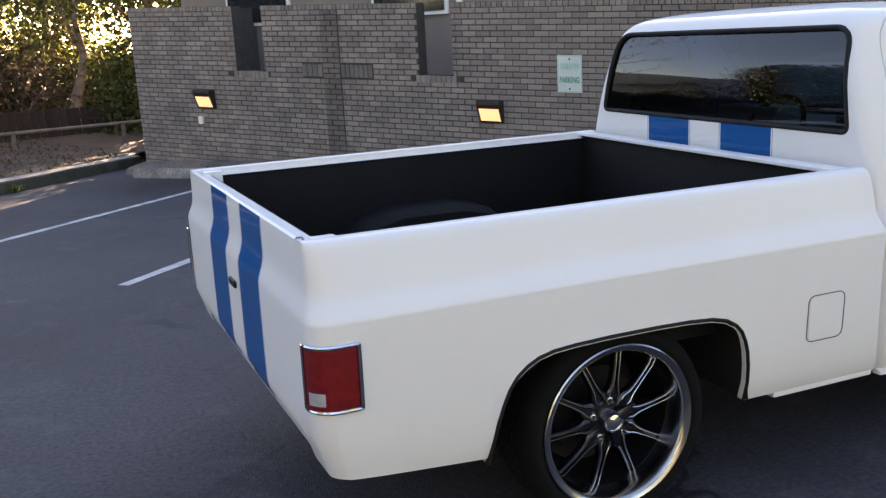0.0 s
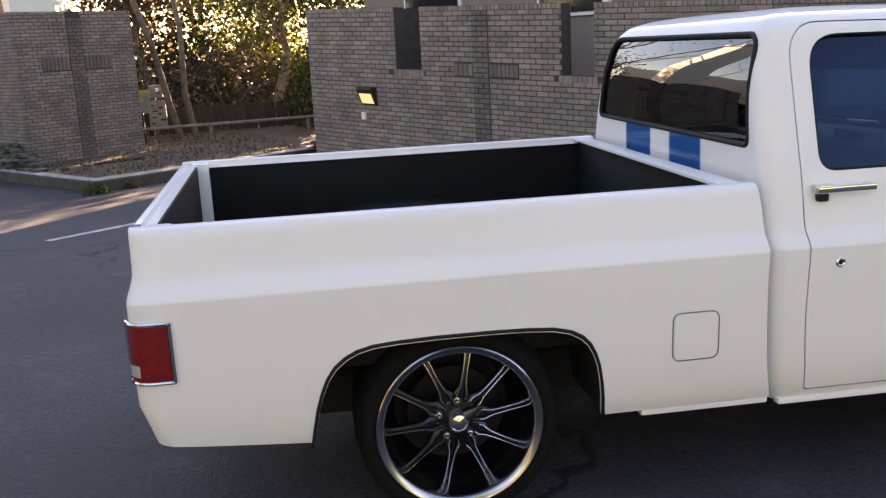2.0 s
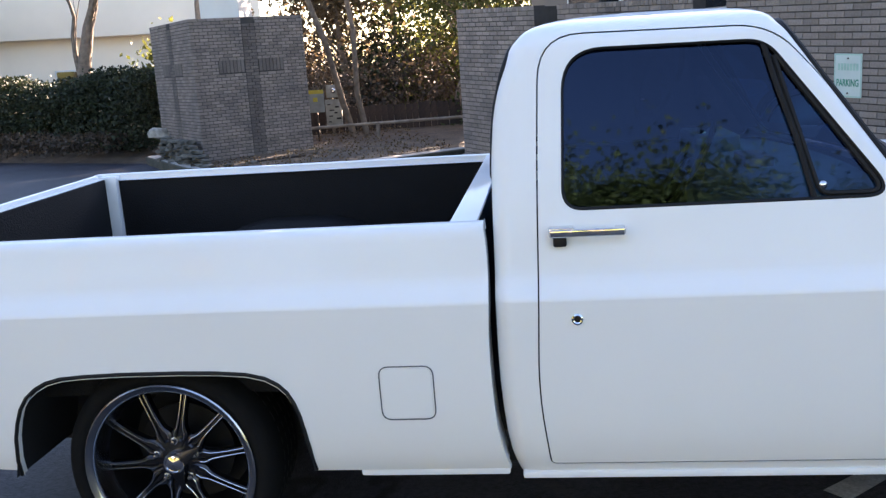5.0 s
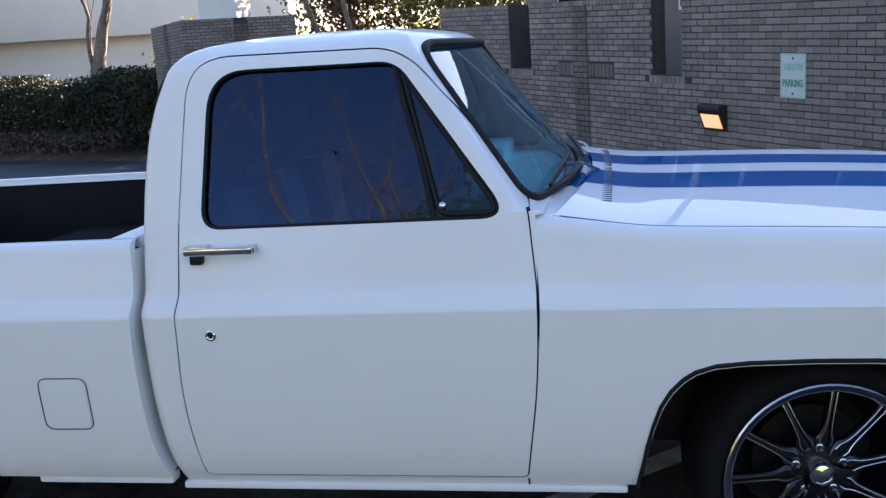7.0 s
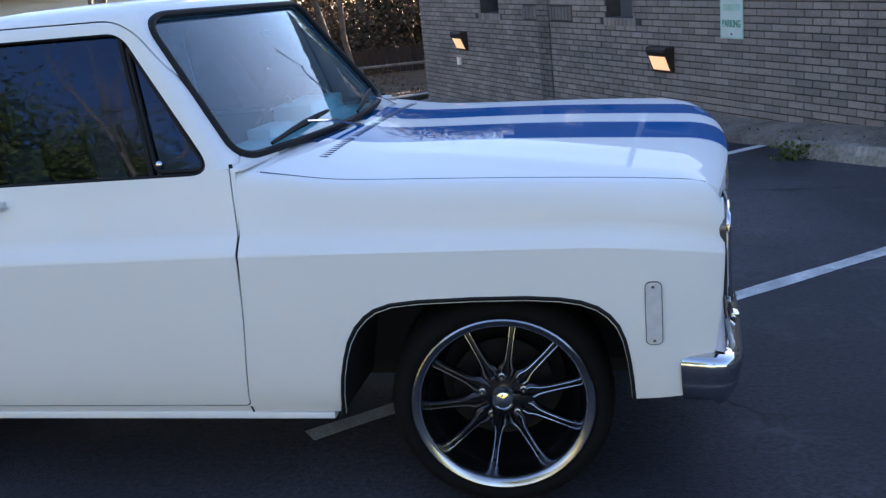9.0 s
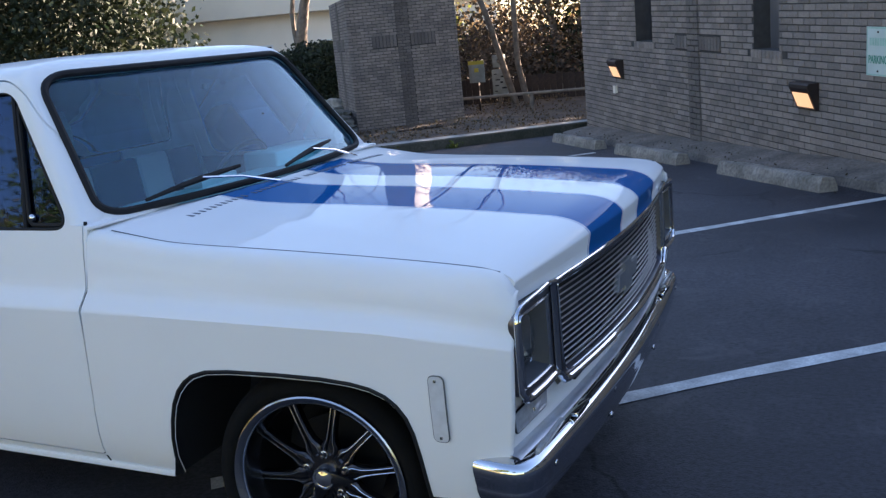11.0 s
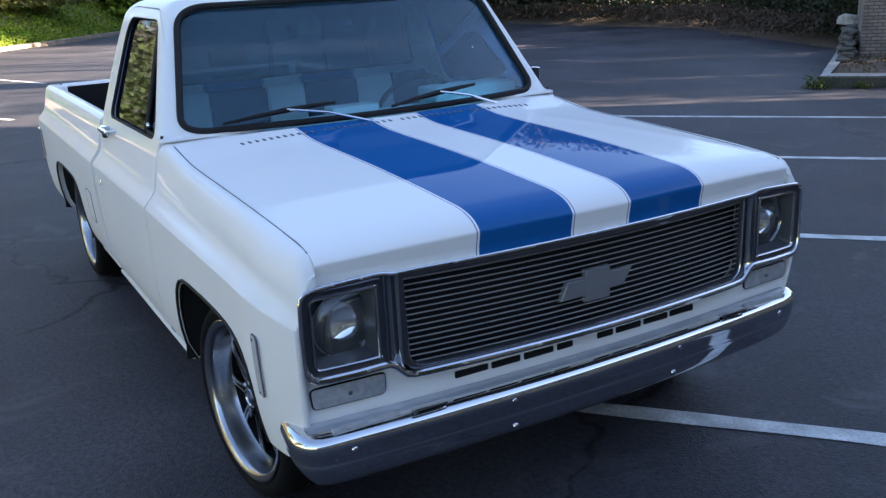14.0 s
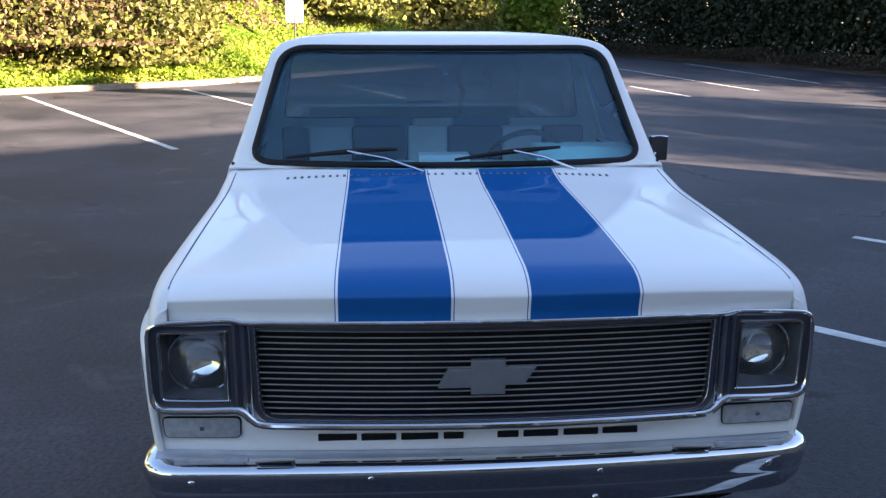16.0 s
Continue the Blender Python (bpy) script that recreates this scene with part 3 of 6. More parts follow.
part("tailgate_top_edge", grid([[(r[1][0] + 0.036, r[1][1], 1.0715), (r[1][0], r[1][1], 1.0715)] + r[1:5] for r in tg_rows]), WHITE, tailgate, "plain white upper edge")
part("tailgate_handle", box(-1.024, -1.008, -0.050, 0.050, 0.765, 0.790, 0.005), BLACK, tailgate, "black tailgate latch handle")
part("tailgate_inner", box(-0.93, -0.915, -0.80, 0.80, 0.58, 1.07, 0.004), LINER, tailgate)
part("rear_roll_pan", grid([[(-1.0 + dx, y, z) for dx, z in ((0.028, 0.47), (0.03, 0.44), (0.036, 0.41), (0.06, 0.385), (0.09, 0.38))] for y in np.linspace(-0.85, 0.85, 9)]), WHITE, truck)

# bed box
bed = part("bed_floor", box(-0.93, 1.0, -0.84, 0.84, 0.56, 0.585), LINER, truck, "black lined bed floor")
for k in range(11):
    y = -0.7 + 0.14 * k
    part("bed_rib", box(-0.92, 0.96, y - 0.03, y + 0.03, 0.585, 0.597, 0.005), LINER, bed)
part("bed_front_wall", box(0.955, 1.0, -0.868, 0.868, 0.56, 1.076, 0.008), LINER, truck)
for s in (1, -1):
    part("bed_front_flange", grid([[(1.032 + bedfront_x(z), s * y, z) for y in ((low(z) if z < CREASE else high(z)) - 0.004, 0.90, 0.85)] for z in np.linspace(0.36, 1.06, 24)]), WHITE, truck, smooth=50)
part("bed_front_rail", box(0.93, 1.012, -0.866, 0.866, 1.072, 1.087, 0.006), WHITE, truck)
for s in (1, -1):
    part("bed_inner_wall", box(-0.93, 0.97, s * 0.842, s * 0.862, 0.57, 1.055, 0.004), LINER, truck)
    part("bed_corner_post", box(-0.945, -0.868, s * 0.806, s * 0.866, 0.585, 1.083, 0.008), WHITE, truck, "white stake post inside the bed")
    well = [(x, z) for x, z in ((-0.46, 0.585), (-0.40, 0.72), (-0.30, 0.80), (-0.15, 0.835), (0.15, 0.835), (0.30, 0.80), (0.40, 0.72), (0.46, 0.585))]
    part("wheel_house", grid([[(x, s * 0.845, z), (x, s * 0.64, z), (x, s * 0.60, z - 0.03 * (z > 0.6)), (x, s * 0.598, 0.585)] for x, z in well]), LINER, truck, smooth=50)

# tail lamps
for sgn in (1, -1):
    def corner(t, z, off):
        """Round the rear corner: t from the side (0) to the rear face (1)."""
        if t < 0.45:
            x, y, nx, ny = -0.885 - 0.06 * t / 0.45, low(z), 0, 1
        else:
            a = (t - 0.45) / 0.55 * math.pi / 2
            x, y, nx, ny = -0.945 - 0.070 * math.sin(a), low(z) - 0.070 * (1 - math.cos(a)), -math.sin(a), math.cos(a)
        return (x + nx * off, -sgn * (y + ny * off), z)

    ts = np.linspace(0, 1.0, 17)
    lamp = part("tail_lamp", grid([[corner(t, z, o) for t, o in zip(ts, [0] + [0.009] * 15 + [0])] for z in np.linspace(0.632, 0.808, 7)]), RED, truck, "wraparound red tail lamp with chrome frame")
    fr = [corner(t, 0.815, 0.008) for t in ts] + [corner(1.0, z, 0.008) for z in np.linspace(0.79, 0.64, 5)] + [corner(t, 0.626, 0.008) for t in ts[::-1]] + [corner(0, z, 0.008) for z in np.linspace(0.64, 0.79, 5)]
    part("lamp_frame", tube(fr, 0.0055, 6, closed=True), CHROME, lamp, "chrome lamp frame")
    part("reverse_lamp", grid([[corner(t, z, 0.0105) for t in np.linspace(0.64, 0.88, 7)] for z in (0.646, 0.684)]), LENS, lamp, "clear reversing lens")

# the tail stands a little askew, its far end set back
for ob in list(truck.children):
    for piece in [ob] + list(ob.children):
        if piece.type == "MESH" and ob.name.split(".")[0] in ("bed_side", "tailgate", "rear_roll_pan", "bed_corner_post", "bed_inner_wall", "tail_lamp"):
            for v in piece.data.vertices:
                v.co.x -= 0.030 * (v.co.y + 0.90) * min(1.0, max(0.0, (-0.5 - v.co.x) / 0.4))

# front fenders
seam_z = curve([(2.23, 1.118), (2.35, 1.098), (2.56, 1.068), (2.90, 1.052), (3.20, 1.0375), (3.40, 1.0255), (3.50, 1.018), (3.576, 1.0105), (3.615, 1.002), (3.635, 0.985), (3.647, 0.968), (3.66, 0.945)])
fend_x = curve([(0.33, -0.07), (0.389, -0.06), (0.50, -0.035), (0.575, -0.022), (0.675, -0.010), (0.90, 0.0), (1.0, 0.0)])
fend_back = curve([(0.30, -0.068), (0.36, -0.056), (0.449, -0.036), (0.556, -0.0225), (0.70, -0.0110), (0.80, -0.0075), (0.875, -0.003), (0.90, -0.004), (1.0, -0.010), (1.12, -0.0185)])


def front_in(x):
    return 0.055 * max(0.0, (x - 3.33) / 0.32) ** 2.2


def fender_rows(x):
    zt = seam_z(x)
    k = max(0.0, (x - 3.3) / 0.35)
    out = []
    for f, y in ((0.025, 1.009), (0.06, 1.004), (0.13, 0.989), (0.21, 0.972), (0.28, 0.964), (0.4, 0.956), (0.55, 0.949), (0.7, 0.942), (0.82, 0.935), (0.9, 0.927), (0.955, 0.917), (0.985, 0.906), (1.0, 0.892), (1.0, 0.886)):
        zc = crease_z(x)
        z = zc + (zt - zc) * f
        soft = min(1.0, max(0.0, (x - 3.3) / 0.3))
        full = 0.012 * min(1.0, max(0.0, (x - 2.6) / 0.6)) * math.sin(math.pi * min(1.0, f / 0.97)) ** 0.6 * (f > 0.3) * min(1.0, (f - 0.3) / 0.2)
        out.append((z, y + full + soft * ((1.012 - 0.06 * f) - y) * 0.55 * (1 - f ** 4)))
    return out


def fend_bottom(x):
    if FRONT_ARCH[0][0] + WB <= x <= FRONT_ARCH[-1][0] + WB:
        return float(np.interp(x - WB, *zip(*FRONT_ARCH)))
    return 0.335 if x < 3 else 0.385


def fend_shift(x, z, ins):
    if x < 2.5:
        return fend_back(z) * (2.5 - x) / 0.25
    return fend_x(z) * max(0.0, (x - 3.45) / 0.205)


fcols = [(x, 0.0) for x in np.linspace(2.2455, 2.47, 6)] + [(2.4872, 0.0)] + [(x + WB, 0.0) for x, _ in FRONT_ARCH] + [(x, front_in(x)) for x in (3.4005,)] + [(x, front_in(x)) for x in np.linspace(3.42, 3.655, 14)]
fcols = [(x, front_in(x)) for x, _ in fcols]
for sgn in (1, -1):
    fender = side_panel("front_fender", fcols, fend_bottom, LOWF, fender_rows, fend_shift, 0.004, sgn)
    # the nose of the fender turns in to meet the lamp bezel and the hood's corner
    end = []
    for f in LOWF:
        z = 0.385 + (crease_z(3.655) - 0.385) * f
        end.append((z, low(z)))
    end = [(3.655 + fend_shift(3.655, z, 0), y - front_in(3.655) * min(1.0, max(0.0, (y - 0.885) / 0.115)), z) for z, y in end + fender_rows(3.655)]
    cap = [[(x, -sgn * y, z), (x + 0.006, -sgn * (y - 0.004), z), (x + 0.007, -sgn * (y - 0.012 if z < 0.90 else max(0.886, y - 0.012)), z), (x + 0.004, -sgn * (y - 0.018 if z < 0.90 else 0.8845), z), (x - 0.035, -sgn * (y - 0.019 if z < 0.90 else 0.8842), z)] for x, y, z in end if z < 0.985]
    part("fender_nose", grid(cap), WHITE, fender, smooth=60)
    part("hood_gap", tube([(x, -sgn * 0.8835, seam_z(x) - 0.0002) for x in np.linspace(2.30, 3.615, 28)], 0.0019, 6), SEAM, fender, "dark gap between hood and fender")
    part("wheel_arch_lip", tube([(x + WB, -sgn * (low(z) + 0.001 - front_in(x + WB)), z) for x, z in FRONT_ARCH], 0.006, 6), RUBBER, fender, "black wheel arch edging")
    part("arch_flange", tube([(x - math.copysign(0.005 * min(1.0, abs(x) / 0.4) ** 3, x) + WB, -sgn * (low(z) - 0.004 - front_in(x + WB)), z - 0.010 * min(1.0, max(0.0, (z - 0.45) / 0.2))) for x, z in FRONT_ARCH], 0.0014, 5), WHITE, fender)
    part("inner_fender", grid([[(x + WB, -sgn * y, z + 0.004) for y in (0.985, 0.6)] for x, z in FRONT_ARCH]), DARK, fender)
    mk = subdivide(roundpoly([(3.438, 0.566), (3.481, 0.566), (3.483, 0.752), (3.440, 0.752)], 0.016), 0.02)
    wid = lambda z: low(z) - front_in(3.46)
    marker = part("side_marker", patch(mk, 0.006, sgn, 4, 0.008, wid), MARKER, fender, "slim clear side marker lamp")
    part("marker_trim", tube([(p.x, -sgn * (wid(p.y) + 0.003), p.y) for p in mk], 0.0028, 6, closed=True), SEAM, marker, "black marker trim")
    for z in (0.578, 0.740):
        part("screw", box(3.456, 3.464, -sgn * (wid(z) + 0.006), -sgn * (wid(z) + 0.010), z - 0.004, z + 0.004, 0.001), CHROME, marker)

# cab shell: stacked plan outlines
rear_cab = curve([(0.30, 1.112), (0.345, 1.098), (0.42, 1.080), (0.53, 1.068), (0.70, 1.060), (0.876, 1.060), (1.20, 1.060), (1.35, 1.068), (1.45, 1.085), (1.55, 1.118), (1.62, 1.150)])


def wind(u, v, off=0.0):
    """The windscreen's surface: u across (-1 to 1), v up."""
    x = 2.35 - 0.37 * v - (0.13 - 0.05 * v) * u * u
    return Vector((x + 0.78 * off, (0.835 - 0.125 * v) * u, 1.13 + 0.47 * v + 0.62 * off))


def plan(z, d=0.0, t=0.0):
    """Half outline of the cab at a height, from the front centre round to the rear centre, drawn in by d and by the wall t."""
    zz = min(z, 1.60)
    Y = half_width(zz) - d - t
    xr = rear_cab(zz) + d * 0.75 + t
    if z < 1.128:
        xf, b, yw, r = 2.27 - t, 0.01, 0.835, 0.02
    else:
        v = (zz - 1.13) / 0.47
        xf, b, yw, r = 2.35 - 0.37 * v - 0.7 * d - 1.2 * t, 0.13 - 0.05 * v, 0.835 - 0.125 * v, 0.035
    b *= max(0.2, 1 - d)
    r = max(r, d * 0.35)
    front = lambda y: xf - b * (y / yw) ** 2
    pts = [(front(y), y) for y in np.linspace(0, Y - r, 15)]
    x0, x1 = front(Y - r), front(Y) - r
    pts += [(x1 + (x0 - x1) * math.cos(a), Y - r + r * math.sin(a)) for a in np.linspace(0, math.pi / 2, 7)[1:]]
    R = 0.055
    pts += [(x1 + (xr + R - x1) * k / 30, Y) for k in range(1, 30)]
    pts += [(xr + R - R * math.sin(a), Y - R + R * math.cos(a)) for a in np.linspace(0, math.pi / 2, 9)]
    pts += [(xr, (Y - R) * (1 - k / 10)) for k in range(1, 11)]
    return pts


zs = [0.32, 0.335, 0.36, 0.40, 0.46, 0.54, 0.63, 0.72, 0.80, 0.84, 0.862, 0.871, CREASE, 0.881, 0.889, 0.90, 0.915, 0.93, 0.942, 0.965, 1.0, 1.04, 1.08, 1.11, 1.126, 1.13] + list(np.linspace(1.15, 1.57, 15))
levels = [(z, 0.0) for z in zs] + [(1.585, 0.004), (1.598, 0.012), (1.610, 0.026), (1.621, 0.046), (1.631, 0.075), (1.640, 0.115), (1.648, 0.17), (1.655, 0.24), (1.660, 0.33), (1.664, 0.42)]
def cab_loops(t):
    out = []
    for z, d in levels:
        h = plan(z, d, t)
        zi = z - t * min(1.0, max(0.0, (z - 1.2) / 0.3))
        out.append([(x, -y, zi) for x, y in h] + [(x, y, zi) for x, y in h[-2:0:-1]])
    return out


skins = []
bm = bmesh.new()
for t in (0.0, 0.028):
    vs = [[bm.verts.new(p) for p in r] for r in cab_loops(t)]
    m = len(vs[0])
    for a, b in zip(vs, vs[1:]):
        for j in range(m):
            bm.faces.new((a[j], a[(j + 1) % m], b[(j + 1) % m], b[j]))
    bm.faces.new(vs[-1])
    skins.append(vs[0])
for j in range(m):
    bm.faces.new((skins[0][j], skins[0][(j + 1) % m], skins[1][(j + 1) % m], skins[1][j]))
bmesh.ops.recalc_face_normals(bm, faces=bm.faces)
shell = bpy.data.meshes.new("shell")
bm.to_mesh(shell)
bm.free()

door_line = roundpoly([(1.200, 0.360), (1.172, 0.60), (1.183, 0.876), (1.190, 1.20), (1.208, 1.609), (1.868, 1.597), (2.06, 1.370), (2.216, 1.165), (2.240, 0.882), (2.229, 0.66), (2.184, 0.360)],
                      [0.02, 0.2, 0.05, 0.2, 0.13, 0.10, 0.2, 0.06, 0.06, 0.2, 0.02], 7)
door_line = subdivide(door_line, 0.06)
win_line = subdivide(roundpoly([(1.258, 1.113), (1.276, 1.564), (1.850, 1.557), (2.171, 1.113)], [0.065, 0.12, 0.055, 0.09], 8), 0.05)
screen_uv = subdivide(roundpoly([(-1, 0.02), (1, 0.02), (1, 1.0), (-1, 1.0)], [0.13, 0.13, 0.17, 0.17], 8), 0.08)


def sideways(p, d):
    return (p.x, d, p.y)


def screen_prism(outline):
    return prism(outline, -0.16, 0.2, lambda p, d: wind(p.x, p.y, d))


rear_line = subdivide(roundpoly([(-0.805, 1.200), (0.805, 1.200), (0.738, 1.572), (-0.738, 1.572)], [0.035, 0.035, 0.08, 0.08], 7), 0.08)
cuts = [(prism(door_line, s * 0.45, s * 1.2, sideways), "DIFFERENCE") for s in (1, -1)]
cuts += [(screen_prism(screen_uv), "DIFFERENCE"), (prism(rear_line, 0.9, 1.3, lambda p, d: (d, p.x, p.y)), "DIFFERENCE")]
cuts += [(box(2.236, 2.6, -1.3, 1.3, 0.2, 1.118), "DIFFERENCE"), (box(1.35, 2.2, -0.85, 0.85, 0.1, 0.345), "DIFFERENCE")]
cab_mesh = carve(shell.copy(), cuts)
cab_mesh.materials.clear()
shade(cab_mesh, 40)
link("cab_shell", cab_mesh, CABPAINT, truck, "white cab with roof and pillars, stripes across its rear wall")

for sgn in (1, -1):
    dm = carve(shell.copy(), [(prism(inset(door_line, 0.0045), -sgn * 0.45, -sgn * 1.2, sideways), "INTERSECT"), (prism(win_line, -sgn * 0.45, -sgn * 1.2, sideways), "DIFFERENCE"), (screen_prism(screen_uv), "DIFFERENCE")])
    dm.materials.clear()
    shade(dm, 40)
    door = link("door", dm, WHITE, truck, "closed white cab door")
    onside = lambda p, off: (p.x, -sgn * (half_width(p.y) + off), p.y)
    # rubber round the window, panes and the vent bar
    part("window_seal", tube([onside(p, -0.0085) for p in win_line], 0.0085, 8, closed=True), RUBBER, door, "black window rubber")
    c = sum(win_line, Vector((0, 0))) / len(win_line)
    pane_rows = [[onside(c.lerp(q, t), -0.020) for q in win_line] for t in (0.02, 0.25, 0.5, 0.75, 1.0)]
    facing(part("window_pane", grid(pane_rows, closed=True), SIDEGLASS, door, "dark tinted side window"), (1.6, 0, 1.3))
    bar = [(1.842, 1.548), (1.874, 1.42), (1.916, 1.28), (1.953, 1.113)]
    part("vent_bar", tube([onside(Vector(p), -0.011) for p in bar], 0.0085, 6), RUBBER, door)
    vent = subdivide(roundpoly([(1.866, 1.520), (1.969, 1.128), (2.142, 1.126)], [0.03, 0.03, 0.05], 5), 0.05)
    part("vent_seal", tube([onside(p, -0.012) for p in vent], 0.008, 6, closed=True), RUBBER, door, "black quarter window rubber")
    latch = bmesh.new()
    bmesh.ops.create_uvsphere(latch, u_segments=12, v_segments=8, radius=0.0135, matrix=Matrix.Translation((1.977, -sgn * 0.900, 1.151)) @ Matrix.Diagonal((1, 0.8, 1, 1)))
    part("vent_latch", latch, CHROME, door, "round bright quarter window latch")
    cut_at = max(i for i, p in enumerate(door_line) if p.y > 1.15)
    low_line = door_line[cut_at + 1:] + door_line[:next(i for i, p in enumerate(door_line) if p.y > 1.15)]
    part("door_seam", tube([onside(p, -0.011) for p in low_line], 0.006, 6), BLACK, truck, "dark seam round the door")
    # handle and lock
    hz = half_width(1.06)
    handle = part("door_handle", box(1.222, 1.432, -sgn * (hz + 0.028), -sgn * (hz + 0.044), 1.048, 1.070, 0.006, 3), CHROME, door, "chrome pull door handle")
    part("handle_base", box(1.220, 1.292, -sgn * (hz - 0.01), -sgn * (hz + 0.034), 1.046, 1.074, 0.006, 3), CHROME, handle)
    part("handle_foot", box(1.405, 1.435, -sgn * (hz - 0.01), -sgn * (hz + 0.034), 1.050, 1.070, 0.005, 3), CHROME, handle)
    part("handle_button", box(1.232, 1.270, -sgn * (hz - 0.005), -sgn * (hz + 0.030), 1.018, 1.047, 0.008, 3), BLACK, handle, "black push button")
    ring = [(1.291 + 0.0125 * math.cos(a), -sgn * (low(0.820) + 0.002), 0.820 + 0.0125 * math.sin(a)) for a in np.linspace(0, 2 * math.pi, 14)[:-1]]
    lock = part("door_lock", tube(ring, 0.0045, 6, closed=True), CHROME, door, "round chrome key lock")
    part("lock_barrel", box(1.282, 1.300, -sgn * low(0.820), -sgn * (low(0.820) + 0.002), 0.811, 0.829, 0.004), BLACK, lock)
    part("rocker_panel", box(1.115, 2.462, -sgn * 0.92, -sgn * 0.960, 0.311, 0.333, 0.008), WHITE, truck, "white sill under the door")
    part("sill_joint", tube([(2.183, -sgn * (low(z) + 0.0005), z) for z in (0.358, 0.345, 0.334)], 0.003, 6), BLACK, truck)
    part("bed_sill", box(0.62, 1.078, -sgn * 0.90, -sgn * 0.955, 0.322, 0.352, 0.010), WHITE, truck, "white lower edge of the bed side")

# screens
def pane(name, outline, place, material, label, parent=None, rings=7):
    c = sum(outline, Vector((0, 0))) / len(outline)
    rows = [[place(c.lerp(q, max(0.01, k / rings))) for q in outline] for k in range(rings + 1)]
    return facing(part(name, grid(rows, closed=True), material, parent or truck, label, smooth=60), (1.6, 0, 1.0))


screen = pane("windscreen", screen_uv, lambda p: wind(p.x, p.y, -0.012), WINDGLASS, "curved windscreen with black rubber surround")
part("windscreen_seal", tube([wind(p.x, p.y, 0.0) for p in screen_uv], 0.0135, 8, closed=True), RUBBER, screen, "black windscreen rubber")
band_uv = subdivide(roundpoly([(-0.985, 0.56), (0.985, 0.56), (0.985, 0.985), (-0.985, 0.985)], [0.01, 0.01, 0.15, 0.15], 8), 0.08)
pane("tint_band", band_uv, lambda p: wind(p.x, p.y, -0.015), BANDGLASS, "dark blue tint band", screen, 4)
rearw = pane("rear_window", rear_line, lambda p: (rear_cab(p.y) + 0.012, p.x, p.y), REARGLASS, "dark tinted rear window")
part("rear_window_seal", tube([(rear_cab(p.y) + 0.004, p.x, p.y) for p in rear_line], 0.011, 8, closed=True), RUBBER, rearw, "black rear window rubber")
part("mirror_mount", box(2.012, 2.026, -0.012, 0.012, 1.485, 1.508, 0.004), SEATW, screen)

# hood
BEND = [(0.12, 0.001), (0.10, 0.0025), (0.085, 0.0045), (0.07, 0.0070), (0.055, 0.0105), (0.042, 0.0150), (0.030, 0.0205), (0.020, 0.0270), (0.012, 0.0345), (0.0065, 0.0410), (0.0040, 0.0452), (0.0030, 0.0490), (0.0034, 0.0540), (0.0062, 0.070), (0.0095, 0.086), (0.0120, 0.099)]
hood_edge = curve([(2.23, 1.118), (2.35, 1.098), (2.56, 1.068), (2.90, 1.052), (3.20, 1.0375), (3.40, 1.0255), (3.80, 0.9965)])


def hood_pt(u, y):
    """u from the rear edge (0) to where the nose begins to bend (1), then round the nose and down the lip (2)."""
    w = y / 0.881
    x0, x1 = 2.385 - 0.10 * w * w, 3.738 - 0.083 * w * w
    if u > 1:
        k = min((u - 1) * (len(BEND) - 1), len(BEND) - 1.001)
        i = int(k)
        back, drop = (a + (b - a) * (k - i) for a, b in zip(BEND[i], BEND[i + 1]))
        x, drop = x1 - back, drop * (1 - 0.29 * w * w)
    else:
        x, drop = x0 + (x1 - 0.12 - x0) * u, 0.001 * u
    crown = (0.036 + 0.008 * min(1.0, max(0.0, (x - 2.45) / 0.6))) * (1 - abs(w) ** 2.7)
    fold = 0.62 + 0.235 * (x - 2.81) / 0.77
    ridge = 0.0030 * max(0.0, 1 - abs(abs(y) - fold) / 0.09) * min(1.0, max(0.0, (x - 2.5) / 0.3)) * (1 if u < 1 else 2 - u)
    return (x, y, hood_edge(x) + crown + ridge - drop)


us = list(np.linspace(0, 1, 30)) + list(np.linspace(1, 2, 31)[1:])
bm = grid([[hood_pt(u, y) for y in np.linspace(-0.881, 0.881, 65)] for u in us])
for v in bmesh.ops.extrude_edge_only(bm, edges=[e for e in bm.edges if e.is_boundary])["geom"]:
    if isinstance(v, bmesh.types.BMVert):
        v.co.z -= 0.022
hood = part("hood", bm, STRIPED, truck, "white hood with two broad blue stripes", smooth=32)
slot = box(-0.019, 0.019, -0.0055, 0.0055, -0.002, 0.0002, 0.001)
slot_me = bpy.data.meshes.new("louver_slot")
slot.to_mesh(slot_me)
slot.free()
slot_me.materials.append(TRIM)
for k in range(48):
    y = -0.66 + 1.32 * k / 47
    if 11 <= k % 12:
        continue
    u = (2.436 - 0.01 * (y / 0.66) ** 2 - (2.385 - 0.1 * (y / 0.881) ** 2)) / (1.233 + 0.017 * (y / 0.881) ** 2)
    p = hood_pt(u, y)
    s = new("louver_slot", slot_me)
    s.parent = hood
    s.matrix_basis = pose(p[0], p[1], p[2] + 0.0008, 0, 4, 0)

# cowl between hood and windscreen
crow = []
for w in np.linspace(-1, 1, 33):
    y = 0.90 * w
    xb = 2.35 - 0.13 * (y / 0.835) ** 2
    xh = 2.378 - 0.10 * (y / 0.881) ** 2
    zh = hood_pt(0.0, y * 0.978)[2]
    crow.append([(xb - 0.06, y, 1.112), (xb + 0.0, y, 1.118), ((xb + xh) / 2, y, 1.110), (xh, y, zh - 0.006), (xh + 0.004, y, zh - 0.03)])
part("cowl", grid(crow), STRIPED, truck, "white cowl under the windscreen", smooth=50)
